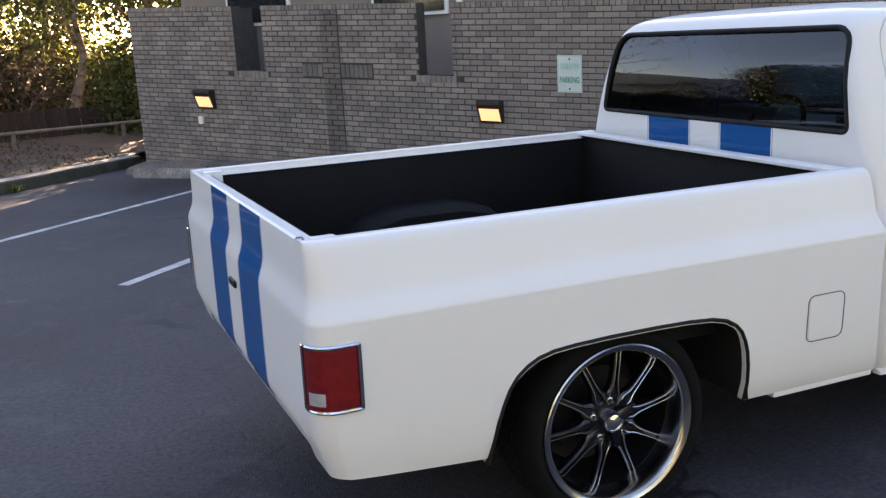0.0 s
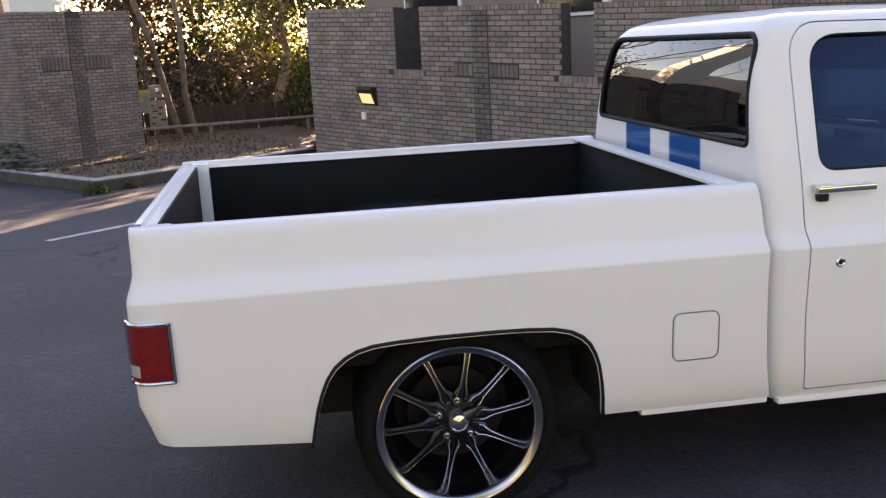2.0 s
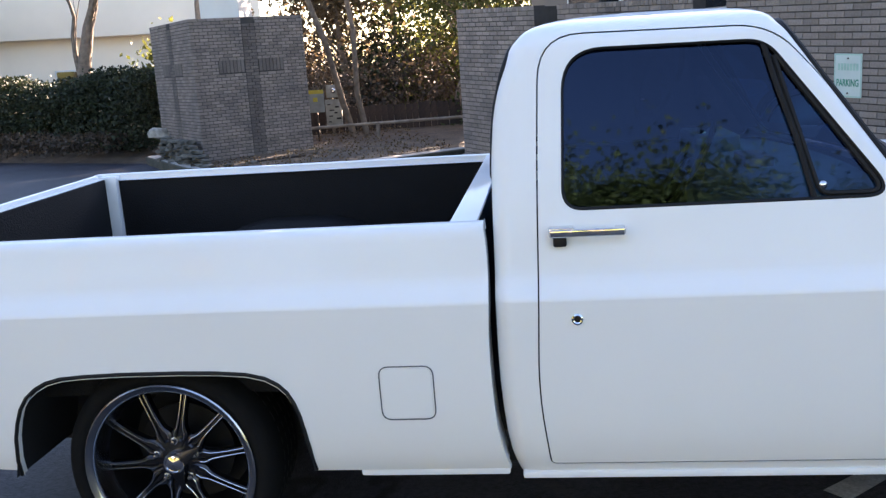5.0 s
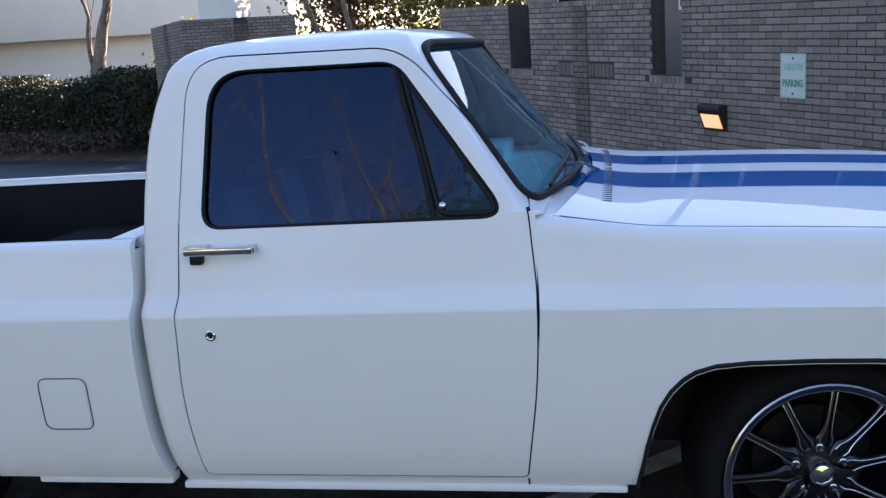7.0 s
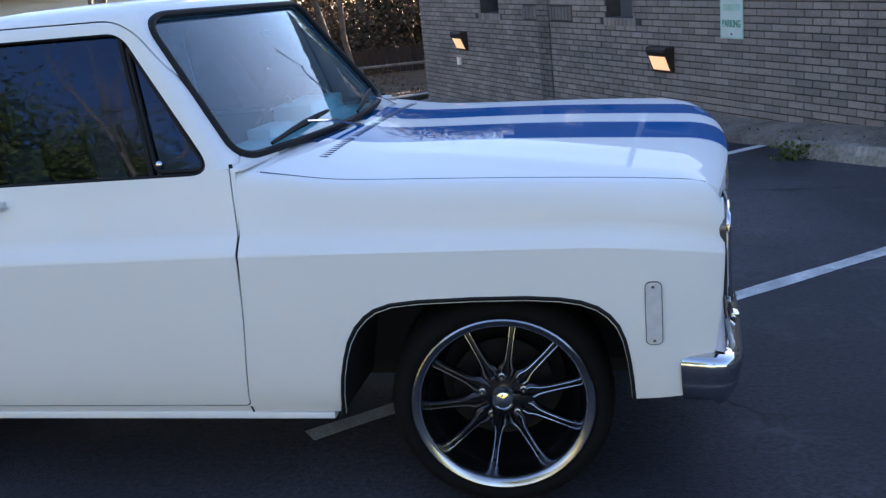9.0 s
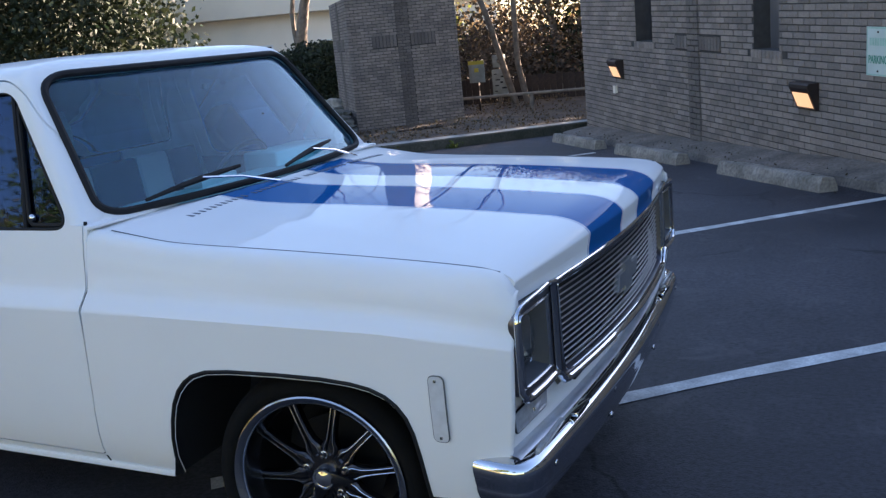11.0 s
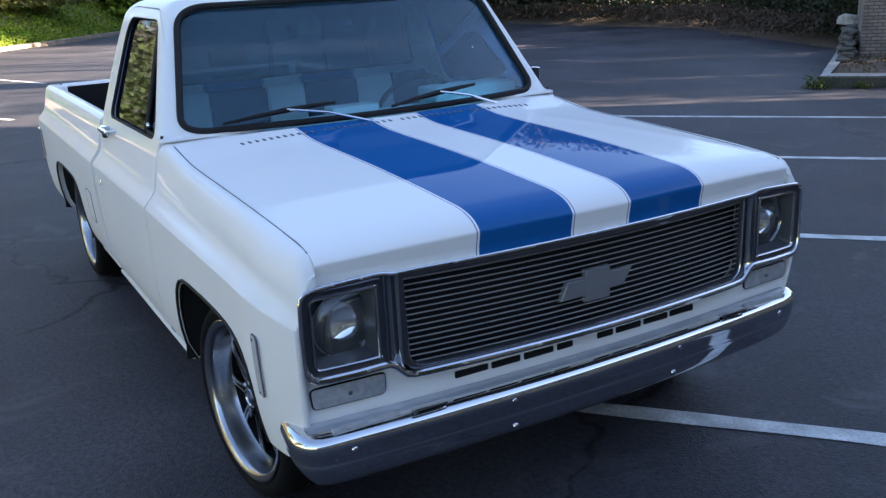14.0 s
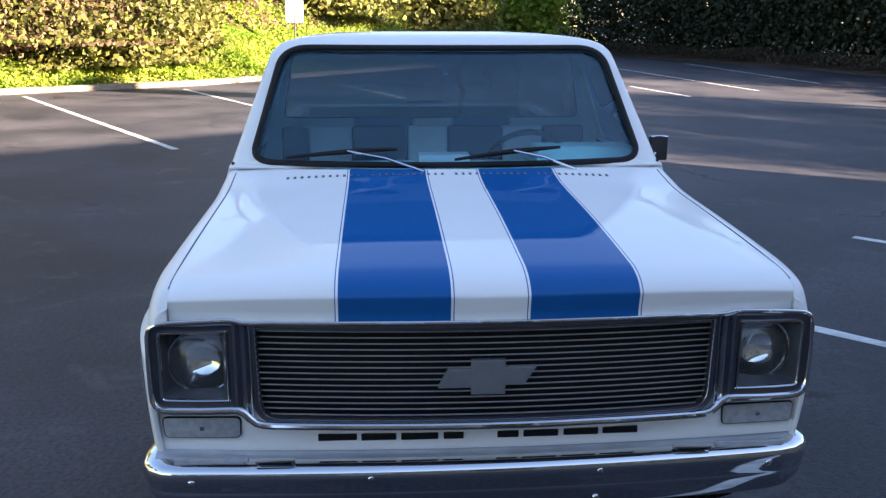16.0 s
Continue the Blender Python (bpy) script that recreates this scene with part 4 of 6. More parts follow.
# wipers
for py, ty in ((-0.115, -0.415), (0.52, 0.255)):
    base, tip = hood_pt(0.02, py), wind(ty / 0.80, 0.10, 0.028)
    wiper = part("wiper", tube([base, Vector(base).lerp(tip, 0.5) + Vector((0, 0, 0.012)), tip], [0.006, 0.005, 0.005], 6), CHROME, truck, "windscreen wiper with bright arm")
    bl = [wind((ty + d) / 0.80, 0.045 + v, 0.022) for d, v in ((-0.24, -0.005), (-0.12, 0.03), (0.0, 0.055), (0.12, 0.072), (0.20, 0.08))]
    part("wiper_blade", tube(bl, [0.006, 0.009, 0.012, 0.009, 0.006], 6), RUBBER, wiper, "black wiper blade")

# grille
def nose_x(y, x0=3.70, k=0.05):
    return x0 - k * (y / 0.9) ** 2


def frame_x(y):
    """How far forward the chrome nose frame stands."""
    a = abs(y)
    return nose_x(y, 3.730, 0.085) if a < 0.64 else 3.687 - 0.004 * min(1.0, (a - 0.64) / 0.06) - 0.12 * max(0.0, a - 0.78) ** 1.2


gl = subdivide(roundpoly([(-0.652, 0.622), (0.652, 0.622), (0.660, 0.918), (-0.660, 0.918)], [0.07, 0.07, 0.02, 0.02], 6), 0.06)
grille = part("grille", prism(gl, -0.01, 0.0, lambda p, d: (nose_x(p.x, 3.655) + d, p.x, p.y)), BLACK, truck, "black billet grille with bright bars")
for k in range(15):
    z = 0.892 - 0.0176 * k
    half = 0.642 - (0.030 if k == 14 else 0.012 if k == 13 else 0.0)
    rows = [[(frame_x(y) - 0.020 + dx, y, z + dz) for dx, dz in ((-0.001, 0.0017), (0.0014, 0.0006), (0.0016, -0.0006), (0, -0.0014), (-0.004, -0.0014), (-0.004, 0.0017))] for y in np.linspace(-half, half, 15)]
    part("grille_bar", grid(rows, closed=True, cap=True), BILLET, grille)
# satin band round the bars, with a bright inner edge
band = [[(frame_x(min(0.639, max(-0.639, p.x))) - 0.007 + d, p.x, p.y) for p in inset(gl, i)] for i, d in ((-0.004, -0.03), (-0.004, 0.0), (0.010, 0.004), (0.0145, 0.004), (0.0165, 0.001), (0.0165, -0.03))]
part("grille_band", grid(band, closed=True), SATIN, grille, "dark satin band inside the chrome frame")
part("grille_inner_edge", tube([(frame_x(p.x) - 0.0025, p.x, p.y) for p in inset(gl, 0.0135)], 0.0026, 6, closed=True), CHROME, grille, "thin chrome inner edge")
# one chrome frame runs round grille and both lamps
half_loop = [(0.0, 0.925), (0.30, 0.924), (0.60, 0.921), (0.655, 0.919), (0.678, 0.920), (0.705, 0.926), (0.730, 0.9275), (0.80, 0.925), (0.88, 0.9205), (0.907, 0.917), (0.923, 0.910), (0.934, 0.900), (0.938, 0.880), (0.940, 0.80), (0.939, 0.72), (0.935, 0.694),
             (0.926, 0.676), (0.909, 0.666), (0.88, 0.663), (0.80, 0.663), (0.72, 0.664), (0.700, 0.663), (0.683, 0.654), (0.668, 0.638), (0.652, 0.624), (0.63, 0.618), (0.60, 0.617), (0.30, 0.619), (0.0, 0.619)]
loop = half_loop + [(-y, z) for y, z in half_loop[-2:0:-1]]
loop = subdivide([Vector(p) for p in loop], 0.05)
part("nose_frame", tube([(frame_x(p.x), p.x, p.y) for p in loop], [0.0068 + 0.0042 * min(1.0, max(0.0, (0.72 - p.y) / 0.05)) for p in loop], 10, closed=True), CHROME, truck, "continuous chrome frame round grille and lamps")
bow = [(-0.143, 0.727), (-0.050, 0.727), (-0.050, 0.706), (0.046, 0.706), (0.046, 0.733), (0.098, 0.733), (0.134, 0.787), (0.046, 0.787), (0.046, 0.808), (-0.050, 0.808), (-0.050, 0.783), (-0.115, 0.783)]
bm = prism([Vector(p) for p in bow], 3.698, 3.716, lambda p, d: (d, p.x, p.y))
bmesh.ops.bevel(bm, geom=[e for e in bm.edges if abs(e.verts[0].co.x - 3.716) < 1e-5 and abs(e.verts[1].co.x - 3.716) < 1e-5], offset=0.003, segments=2, affect="EDGES")
part("grille_emblem", bm, EMBLEM, grille, "plain satin silver grille emblem", smooth=20)

for s in (-1, 1):
    # headlamp bezel: a satin plate with a recessed bowl
    out = subdivide(roundpoly([(0.700, 0.667), (0.935, 0.668), (0.936, 0.914), (0.700, 0.919)], [0.02, 0.045, 0.045, 0.02], 8), 0.05)
    inn = inset(out, 0.030)
    deep = [Vector((0.82, 0.787)).lerp(p, 0.84) for p in inn]
    fx = lambda p: frame_x(p.x) - 0.004
    rows = [[(fx(p) + d, s * p.x, p.y) for p in inset(out, i)] for i, d in ((0.0, -0.025), (0.0, 0.0), (0.004, 0.002), (0.019, -0.001), (0.022, 0.004), (0.025, 0.0045), (0.028, 0.002), (0.030, -0.004))]
    rows.append([(fx(p) - 0.048, s * p.x, p.y) for p in deep])
    bezel = part("headlamp_bezel", grid(rows[:4], closed=True), SATIN, truck, "dark satin headlamp bezel plate")
    part("bezel_bead", grid(rows[3:8], closed=True), BEZEL, bezel, "bright raised bead round the bowl")
    part("bezel_bowl", grid(rows[7:], closed=True), BOWL, bezel, "grey recessed bowl")
    cx, cz = s * 0.804, 0.791
    rim = []
    for x, y, z in rows[-1]:
        a = math.atan2(z - cz, y - cx)
        rim.append((3.622, cx + 0.092 * math.cos(a), cz + 0.092 * math.sin(a)))
    part("bowl_back", grid([rows[-1], rim], closed=True), BOWL, bezel)
    # fluted lens over a bright reflector
    rings = []
    for r in np.linspace(0.001, 0.091, 14):
        ring = []
        for a in np.linspace(0, 2 * math.pi, 65)[:-1]:
            y, z = r * math.cos(a), r * math.sin(a)
            ring.append((3.625 + 0.034 * (1 - (r / 0.091) ** 2) + 0.0002 * math.cos(2 * math.pi * y / 0.020) * (r < 0.085), cx + y, cz + z))
        rings.append(ring)
    lamp = facing(part("headlamp", grid(rings, closed=True), CLEAR, bezel, "round fluted glass headlamp", smooth=80), (3.0, cx, cz))
    refl = []
    for r in np.linspace(0.002, 0.090, 12):
        refl.append([(3.625 - 0.046 * (1 - (r / 0.090) ** 2) - 0.0005, cx + r * math.cos(a), cz + r * math.sin(a)) for a in np.linspace(0, 2 * math.pi, 49)[:-1]])
    part("reflector", grid(refl, closed=True), SILVER, lamp, "silvered lamp reflector", smooth=80)
    part("headlamp_ring", tube([(3.628, cx + 0.093 * math.cos(a), cz + 0.093 * math.sin(a)) for a in np.linspace(0, 2 * math.pi, 33)[:-1]], 0.0035, 6, closed=True), CHROME, lamp, "chrome lamp ring")
    # hollow chrome channel between lamp and grille
    fil = []
    for f, squeeze in ((0.0, 0.0), (0.03, 0.7), (0.08, 1.0), (0.3, 1.0), (0.5, 1.0), (0.7, 1.0), (0.92, 1.0), (0.97, 0.7), (1.0, 0.0)):
        row = []
        for y, d in ((0.658, 0.0), (0.664, -0.003), (0.668, -0.012), (0.674, -0.020), (0.682, -0.023), (0.690, -0.019), (0.696, -0.010), (0.699, -0.001), (0.706, 0.0)):
            z0, z1 = 0.622 + (y - 0.658) * 0.9, 0.914 + (y - 0.658) * 0.2
            row.append((3.684 + d * squeeze, s * y, z0 + (z1 - z0) * f))
        fil.append(row)
    part("nose_channel", grid(fil), BEZEL, truck, "hollow chrome channel between lamp and grille", smooth=50)
    pl = subdivide(roundpoly([(0.705, 0.566), (0.915, 0.568), (0.920, 0.626), (0.702, 0.626)], 0.014, 5), 0.04)
    px = lambda p: 3.640 - 0.05 * max(0.0, p.x - 0.70)
    rows = [[(px(p), s * p.x, p.y) for p in pl], [(px(p) + 0.010, s * p.x, p.y) for p in pl], [(px(p) + 0.013, s * p.x, p.y) for p in inset(pl, 0.008)], [(px(p) + 0.013, s * p.x, p.y) for p in [Vector((0.81, 0.597)).lerp(q, 0.05) for q in pl]]]
    park = part("parking_lamp", grid(rows, closed=True), PARK, truck, "frosted rectangular parking lamp")
    part("parking_lamp_gasket", tube([(px(p) + 0.006, s * p.x, p.y) for p in pl], 0.004, 6, closed=True), BLACK, park, "black lamp gasket")
    part("parking_bulb", box(3.645, 3.6525, s * 0.804, s * 0.816, 0.590, 0.602, 0.003), CHROME, park)

# valance under the grille, with cooling slots
van = []
for y in np.linspace(-0.945, 0.945, 41):
    x = nose_x(y, 3.672, 0.045)
    top = 0.592 if abs(y) < 0.62 else 0.67
    van.append([(x - 0.04, y, top), (x - 0.006, y, top - 0.004 if top < 0.6 else 0.66), (x, y, min(0.61, top - 0.004)), (x - 0.004, y, 0.575), (x - 0.004, y, 0.545), (x - 0.003, y, 0.525), (x - 0.005, y, 0.5215), (x - 0.03, y, 0.520)])
valance = part("front_valance", grid(van), WHITE, truck, "white valance with cooling slots", smooth=50)
for a, b in ((-0.483, -0.372), (-0.360, -0.260), (-0.246, -0.139), (-0.124, -0.066), (0.032, 0.094), (0.108, 0.210), (0.226, 0.328), (0.342, 0.446)):
    x = nose_x((a + b) / 2, 3.672, 0.045)
    part("cooling_slot", box(x - 0.02, x + 0.0015, a, b, 0.553, 0.573, 0.003), BLACK, valance)

# front bumper
path = [(3.520, -0.976), (3.558, -0.981), (3.60, -0.984), (3.638, -0.978), (3.668, -0.957), (3.688, -0.920)] + [(3.740 - 0.045 * (y / 0.9) ** 2, y) for y in np.linspace(-0.87, 0.87, 25)] + [(3.688, 0.920), (3.668, 0.957), (3.638, 0.978), (3.60, 0.984), (3.558, 0.981), (3.520, 0.976)]
SKEW = 0.012  # it hangs a little askew, its right end forward
path = [(x - SKEW * y, y) for x, y in path]
prof = [(-0.115, 0.500), (-0.075, 0.5075), (-0.045, 0.5110), (-0.028, 0.5090), (-0.014, 0.5050), (-0.005, 0.4995), (0.001, 0.4920), (0.0048, 0.4820), (0.0050, 0.4720), (0.001, 0.4536), (-0.003, 0.4376), (-0.006, 0.428), (-0.0066, 0.4236), (-0.0066, 0.4216), (-0.0060, 0.4185), (-0.008, 0.407), (-0.015, 0.389), (-0.022, 0.371), (-0.033, 0.353), (-0.047, 0.340), (-0.068, 0.332)]
rows = []
for i, (x, y) in enumerate(path):
    a, b = path[max(i - 1, 0)], path[min(i + 1, len(path) - 1)]
    t = Vector((b[0] - a[0], b[1] - a[1])).normalized()
    nx, ny = t.y, -t.x
    drop = 0.012 * max(0.0, (3.69 - x) / 0.14)
    lift = 0.030 * min(1.0, max(0.0, (3.70 - x) / 0.06))
    rows.append([(x + nx * d, y + ny * d, z + drop * max(0, (z - 0.36) / 0.17) + lift * max(0.0, (0.42 - z) / 0.115)) for d, z in prof])
bumper = part("front_bumper", grid(rows), CHROME, truck, "curved chrome front bumper with bolts", smooth=45)
for y, z in ((-0.836, 0.459), (-0.333, 0.470), (0.322, 0.470), (0.838, 0.459), (-0.318, 0.375), (0.318, 0.375)):
    x = 3.740 - 0.045 * (y / 0.9) ** 2 - SKEW * y + (0.002 if z > 0.42 else -0.017)
    bm = bmesh.new()
    bmesh.ops.create_uvsphere(bm, u_segments=12, v_segments=8, radius=0.011, matrix=Matrix.Translation((x, y, z)) @ Matrix.Diagonal((0.55, 1, 1, 1)))
    part("bumper_bolt", bm, CHROME, bumper, "round chrome bolt head")

# chrome shelf between valance and bumper, with two bracket slots
shelf = []
for y in np.linspace(-0.945, 0.945, 27):
    x = 3.736 - 0.045 * (y / 0.9) ** 2 - SKEW * y
    shelf.append([(x - 0.090, y, 0.5225), (x - 0.070, y, 0.520), (x - 0.052, y, 0.517), (x - 0.042, y, 0.511)])
part("bumper_shelf", grid(shelf), SHELF, bumper, "dull grey stone shield behind the bumper's edge", smooth=50)
for s in (1, -1):
    y = s * 0.60
    x = 3.712 - SKEW * y
    slot_part = part("bracket_slot", box(x - 0.022, x + 0.004, y - 0.055, y + 0.055, 0.512, 0.524, 0.003), CHROME, bumper, "bright bumper bracket")
    part("bracket_gap", box(x + 0.004, x + 0.0055, y - 0.045, y + 0.045, 0.5145, 0.5215), BLACK, slot_part)
    part("lamp_filler", box(x - 0.045, x - 0.030, s * 0.68, s * 0.885, 0.505, 0.5195, 0.004), LENS, truck, "grey filler strip under the parking lamp")

# underbody
part("chassis", box(-0.85, 3.5, -0.45, 0.45, 0.24, 0.42, 0.02), DARK, truck)
part("underbody", box(1.07, 2.46, -0.90, 0.90, 0.34, 0.40, 0.01), DARK, truck)
part("engine_bay", box(2.30, 3.60, -0.60, 0.60, 0.35, 0.90, 0.02), DARK, truck)
part("firewall", box(2.245, 2.275, -0.88, 0.88, 0.36, 1.09, 0.004), DARK, truck)
for s in (1, -1):
    part("bed_outer_liner", box(0.50, 0.99, s * 0.87, s * 0.93, 0.36, 0.60, 0.004), DARK, truck)

# cab interior
part("cab_floor", box(1.10, 2.24, -0.90, 0.90, 0.40, 0.44), TRIM, truck)
dash = part("dashboard", grid([[(x, y, z) for x, z in ((1.86, 0.70), (1.86, 1.00), (1.88, 1.075), (1.92, 1.096), (2.05, 1.102), (2.18 - 0.1 * (y / 0.85) ** 2 + 0.1, 1.100))] for y in np.linspace(-0.86, 0.86, 13)]), DASH, truck, "pale teal dashboard", smooth=40)
part("instrument_hood", box(1.83, 2.02, 0.415, 0.865, 1.05, 1.166, 0.018, 3), DASH, dash, "raised pale instrument hood")
part("tissue_box", box(1.93, 2.03, -0.118, 0.112, 1.098, 1.136, 0.008), SEATW, dash, "small white box on the dashboard")
wheel = [(1.80 + 0.10 * math.sin(a), 0.40 + 0.19 * math.cos(a), 1.06 + 0.16 * math.sin(a)) for a in np.linspace(0, 2 * math.pi, 25)[:-1]]
sw = part("steering_wheel", tube(wheel, 0.013, 8, closed=True), RUBBER, truck, "dark steering wheel")
part("steering_column", tube([(1.80, 0.40, 1.06), (2.0, 0.40, 0.92)], 0.03, 8), RUBBER, sw)
seat = part("bench_seat", box(1.22, 1.72, -0.80, 0.80, 0.52, 0.72, 0.04, 3), SEATW, truck, "pale and navy striped bench seat")
edges = [-0.80, -0.66, -0.436, -0.14, 0.069, 0.364, 0.576, 0.80]
for k, (a, b) in enumerate(zip(edges, edges[1:])):
    bm = box(1.17, 1.32, a, b, 0.62, 1.175, 0.025, 3)
    bmesh.ops.rotate(bm, cent=(1.25, 0, 0.62), matrix=Matrix.Rotation(radians(-8), 3, "Y"), verts=bm.verts)
    part("seat_back_panel", bm, SEATW if k % 2 else SEATB, seat)
part("headliner", grid([[(x, y, 1.60) for x in (1.2, 1.5, 1.85)] for y in (-0.66, 0, 0.66)]), TRIM, truck)
for s in (1, -1):
    part("door_card", grid([[(x, s * (half_width(z) - 0.05), z) for x in (1.2, 1.7, 2.2)] for z in (0.45, 0.8, 1.1)]), TRIM, truck)

# grey trim inside the windscreen pillars
for s in (1, -1):
    rows = []
    for z in np.linspace(1.15, 1.57, 8):
        v = (z - 1.13) / 0.47
        e = wind(0.985, v, -0.03)
        xd = 2.150 - 0.72 * (z - 1.113)
        yd = half_width(z) - 0.034
        rows.append([(e.x, s * e.y, z), (e.x * 0.6 + xd * 0.4, s * (0.6 * min(e.y, yd) + 0.4 * yd - 0.01), z), (xd, s * yd, z)])
    part("pillar_trim", grid(rows), TRIM, truck, "dark pillar trim")

# mirror on the left door
# chrome housing in dark satin: the dark trees it mirrors are put into the colour
mirror = part("door_mirror", box(1.968, 1.998, 0.938, 1.022, 1.098, 1.212, 0.012, 3), SATIN, truck, "small door mirror with dark reflections coloured into its back, on a chrome stalk")
part("mirror_arm", tube([(2.01, 0.912, 1.055), (2.012, 0.930, 1.085), (2.008, 0.948, 1.110), (2.0, 0.965, 1.135)], 0.009, 8), CHROME, mirror)
part("mirror_rim", tube([(1.998, 0.942, 1.206), (2.000, 0.980, 1.2125), (1.998, 1.018, 1.206)], 0.004, 6), CHROME, mirror, "chrome upper rim")


def lathe(prof, cx, cy, cz, sgn, seg=56, bm=None):
    """Turns an (r, depth) profile about the wheel's axle; depth counts outwards."""
    rows = [[(cx + r * math.cos(a), cy - sgn * d, cz + r * math.sin(a)) for a in [2 * math.pi * k / seg for k in range(seg)]] for r, d in prof]
    return grid(rows, closed=True, bm=bm)


SPOKE = ((0.050, 0.0155, -0.026), (0.075, 0.0236, -0.026), (0.090, 0.0278, -0.026), (0.099, 0.0245, -0.0262), (0.108, 0.0190, -0.0265), (0.120, 0.0150, -0.027), (0.145, 0.0125, -0.029), (0.18, 0.0118, -0.033), (0.215, 0.0122, -0.038), (0.241, 0.0145, -0.043))


def wheel_at(cx, sgn, turned, steer=0.0):
    cy, cz = -sgn * 0.905, 0.348
    w = new("wheel")
    w.parent = truck
    w.matrix_basis = pose(cx, cy, cz, 0, 0, steer)
    w["label"] = "wide gunmetal ten-spoke wheel with polished lip"
    tprof = [(0.272, 0.020), (0.282, 0.030), (0.292, 0.040), (0.305, 0.043), (0.320, 0.038), (0.332, 0.027), (0.341, 0.010), (0.346, -0.012), (0.348, -0.04), (0.348, -0.20), (0.343, -0.23), (0.335, -0.25), (0.30, -0.26), (0.262, -0.25)]
    tyre = part("tyre", lathe(tprof, 0, 0, 0, sgn, 64), TYRE, w, "low-profile black tyre", smooth=50)
    for k in range(4):
        part("tread_groove", lathe([(0.3483, -0.055 - 0.04 * k), (0.3483, -0.062 - 0.04 * k)], 0, 0, 0, sgn, 48), BLACK, tyre)
    rprof = [(0.262, -0.24), (0.262, 0.0), (0.268, 0.020), (0.281, 0.032), (0.2815, 0.039), (0.277, 0.042), (0.262, 0.037), (0.256, 0.032), (0.252, 0.020), (0.248, -0.008), (0.243, -0.034), (0.238, -0.045)]
    rim = part("rim", lathe(rprof, 0, 0, 0, sgn, 64), POLISH, w, "polished stepped rim lip", smooth=40)
    part("barrel", lathe([(0.238, -0.045), (0.228, -0.12), (0.20, -0.18), (0.06, -0.20), (0.01, -0.20)], 0, 0, 0, sgn, 48), BLACK, w)
    for k in range(10):
        a = 2 * math.pi * (k + 0.18) / 10
        ca, sa = math.cos(a), math.sin(a)
        rows = []
        for r, wd, d in SPOKE:
            sec = [(-wd, -0.03), (-wd, -0.004), (-wd * 0.75, 0.0), (-wd * 0.42, -0.001), (-wd * 0.25, -0.008), (wd * 0.25, -0.008), (wd * 0.42, -0.001), (wd * 0.75, 0.0), (wd, -0.004), (wd, -0.03)]
            rows.append([(r * ca - t * sa, -sgn * (d + o), r * sa + t * ca) for t, o in sec])
        sp = part("spoke", grid(rows), GUN, w, smooth=30)
        eb = bmesh.new()
        for e in (-0.62, 0.62):
            tube([(r * ca - e * wd * sa, -sgn * (d + 0.0006), r * sa + e * wd * ca) for r, wd, d in SPOKE[1:]], 0.0016, 5, bm=eb)
        part("machined_edges", eb, MACHINED, sp, "bright machined spoke edges")
    part("hub", lathe([(0.072, -0.06), (0.074, -0.036), (0.066, -0.029), (0.035, -0.026), (0.030, -0.010), (0.024, -0.004), (0.001, -0.002)], 0, 0, 0, sgn, 32), GUN, w)
    for k in range(5):
        a = 2 * math.pi * (k + 0.25) / 5
        part("lug_nut", lathe([(0.0135, -0.040), (0.0125, -0.024), (0.0095, -0.023), (0.0092, -0.014), (0.006, -0.008), (0.0005, -0.007)], 0.068 * math.cos(a), 0, 0.068 * math.sin(a), sgn, 8), POLISH, w, smooth=0)
    cap = part("centre_cap", lathe([(0.036, -0.030), (0.036, 0.0), (0.033, 0.005), (0.028, 0.005), (0.026, 0.002), (0.014, 0.006), (0.0005, 0.008)], 0, 0, 0, sgn, 24), CHROME, w, "domed chrome centre cap")
    for k in range(2):
        a = math.radians(turned - 108 * k)
        ca, sa = math.cos(a), math.sin(a)
        f = lambda r, t, o: (r * ca - t * sa, -sgn * o, r * sa + t * ca)
        bm = bmesh.new()
        top = [f(0.028, -0.024, 0.001), f(0.028, 0, 0.008), f(0.028, 0.024, 0.001), f(0.098, 0.002, -0.008), f(0.098, -0.002, -0.008)]
        vs = [bm.verts.new(p) for p in top]
        bv = [bm.verts.new((x, y + sgn * 0.012, z)) for x, y, z in top]
        bm.faces.new((vs[0], vs[1], vs[4]))
        bm.faces.new((vs[1], vs[3], vs[4]))
        bm.faces.new((vs[1], vs[2], vs[3]))
        for i, j in ((0, 4), (4, 3), (3, 2)):
            bm.faces.new((vs[i], vs[j], bv[j], bv[i]))
        part("spinner_wing", bm, GUN, cap, smooth=20)
    part("brake_disc", lathe([(0.16, -0.13), (0.16, -0.12), (0.06, -0.12)], 0, 0, 0, sgn, 32), BLACK, w)


for cx in (0.0, WB + 0.010):
    for sgn in (1, -1):
        wheel_at(cx, sgn, -4 if cx else 30, 7.0 if cx else 0.0)

# ---- brick screen wall ----
S0, D2, N2 = Vector((4.461, 6.865)), Vector((-0.621, 0.784)).normalized(), Vector((0.784, 0.621)).normalized()
RISE = 0.045  # its courses climb slightly with s


def wp(s, n, h):
    """A point of the wall: s along it, n behind its face, h up."""
    p = S0 + D2 * s + N2 * n
    return Vector((p.x, p.y, h + RISE * s))


def wall_box(s0, s1, n0, n1, h0, h1, bm=None):
    bm = bm or bmesh.new()
    v = [bm.verts.new(wp(s, n, h)) for s in (s0, s1) for n in (n0, n1) for h in (h0, h1)]
    for f in ((0, 1, 3, 2), (4, 6, 7, 5), (0, 4, 5, 1), (2, 3, 7, 6), (1, 5, 7, 3), (0, 2, 6, 4)):
        bm.faces.new([v[i] for i in f])
    return bm


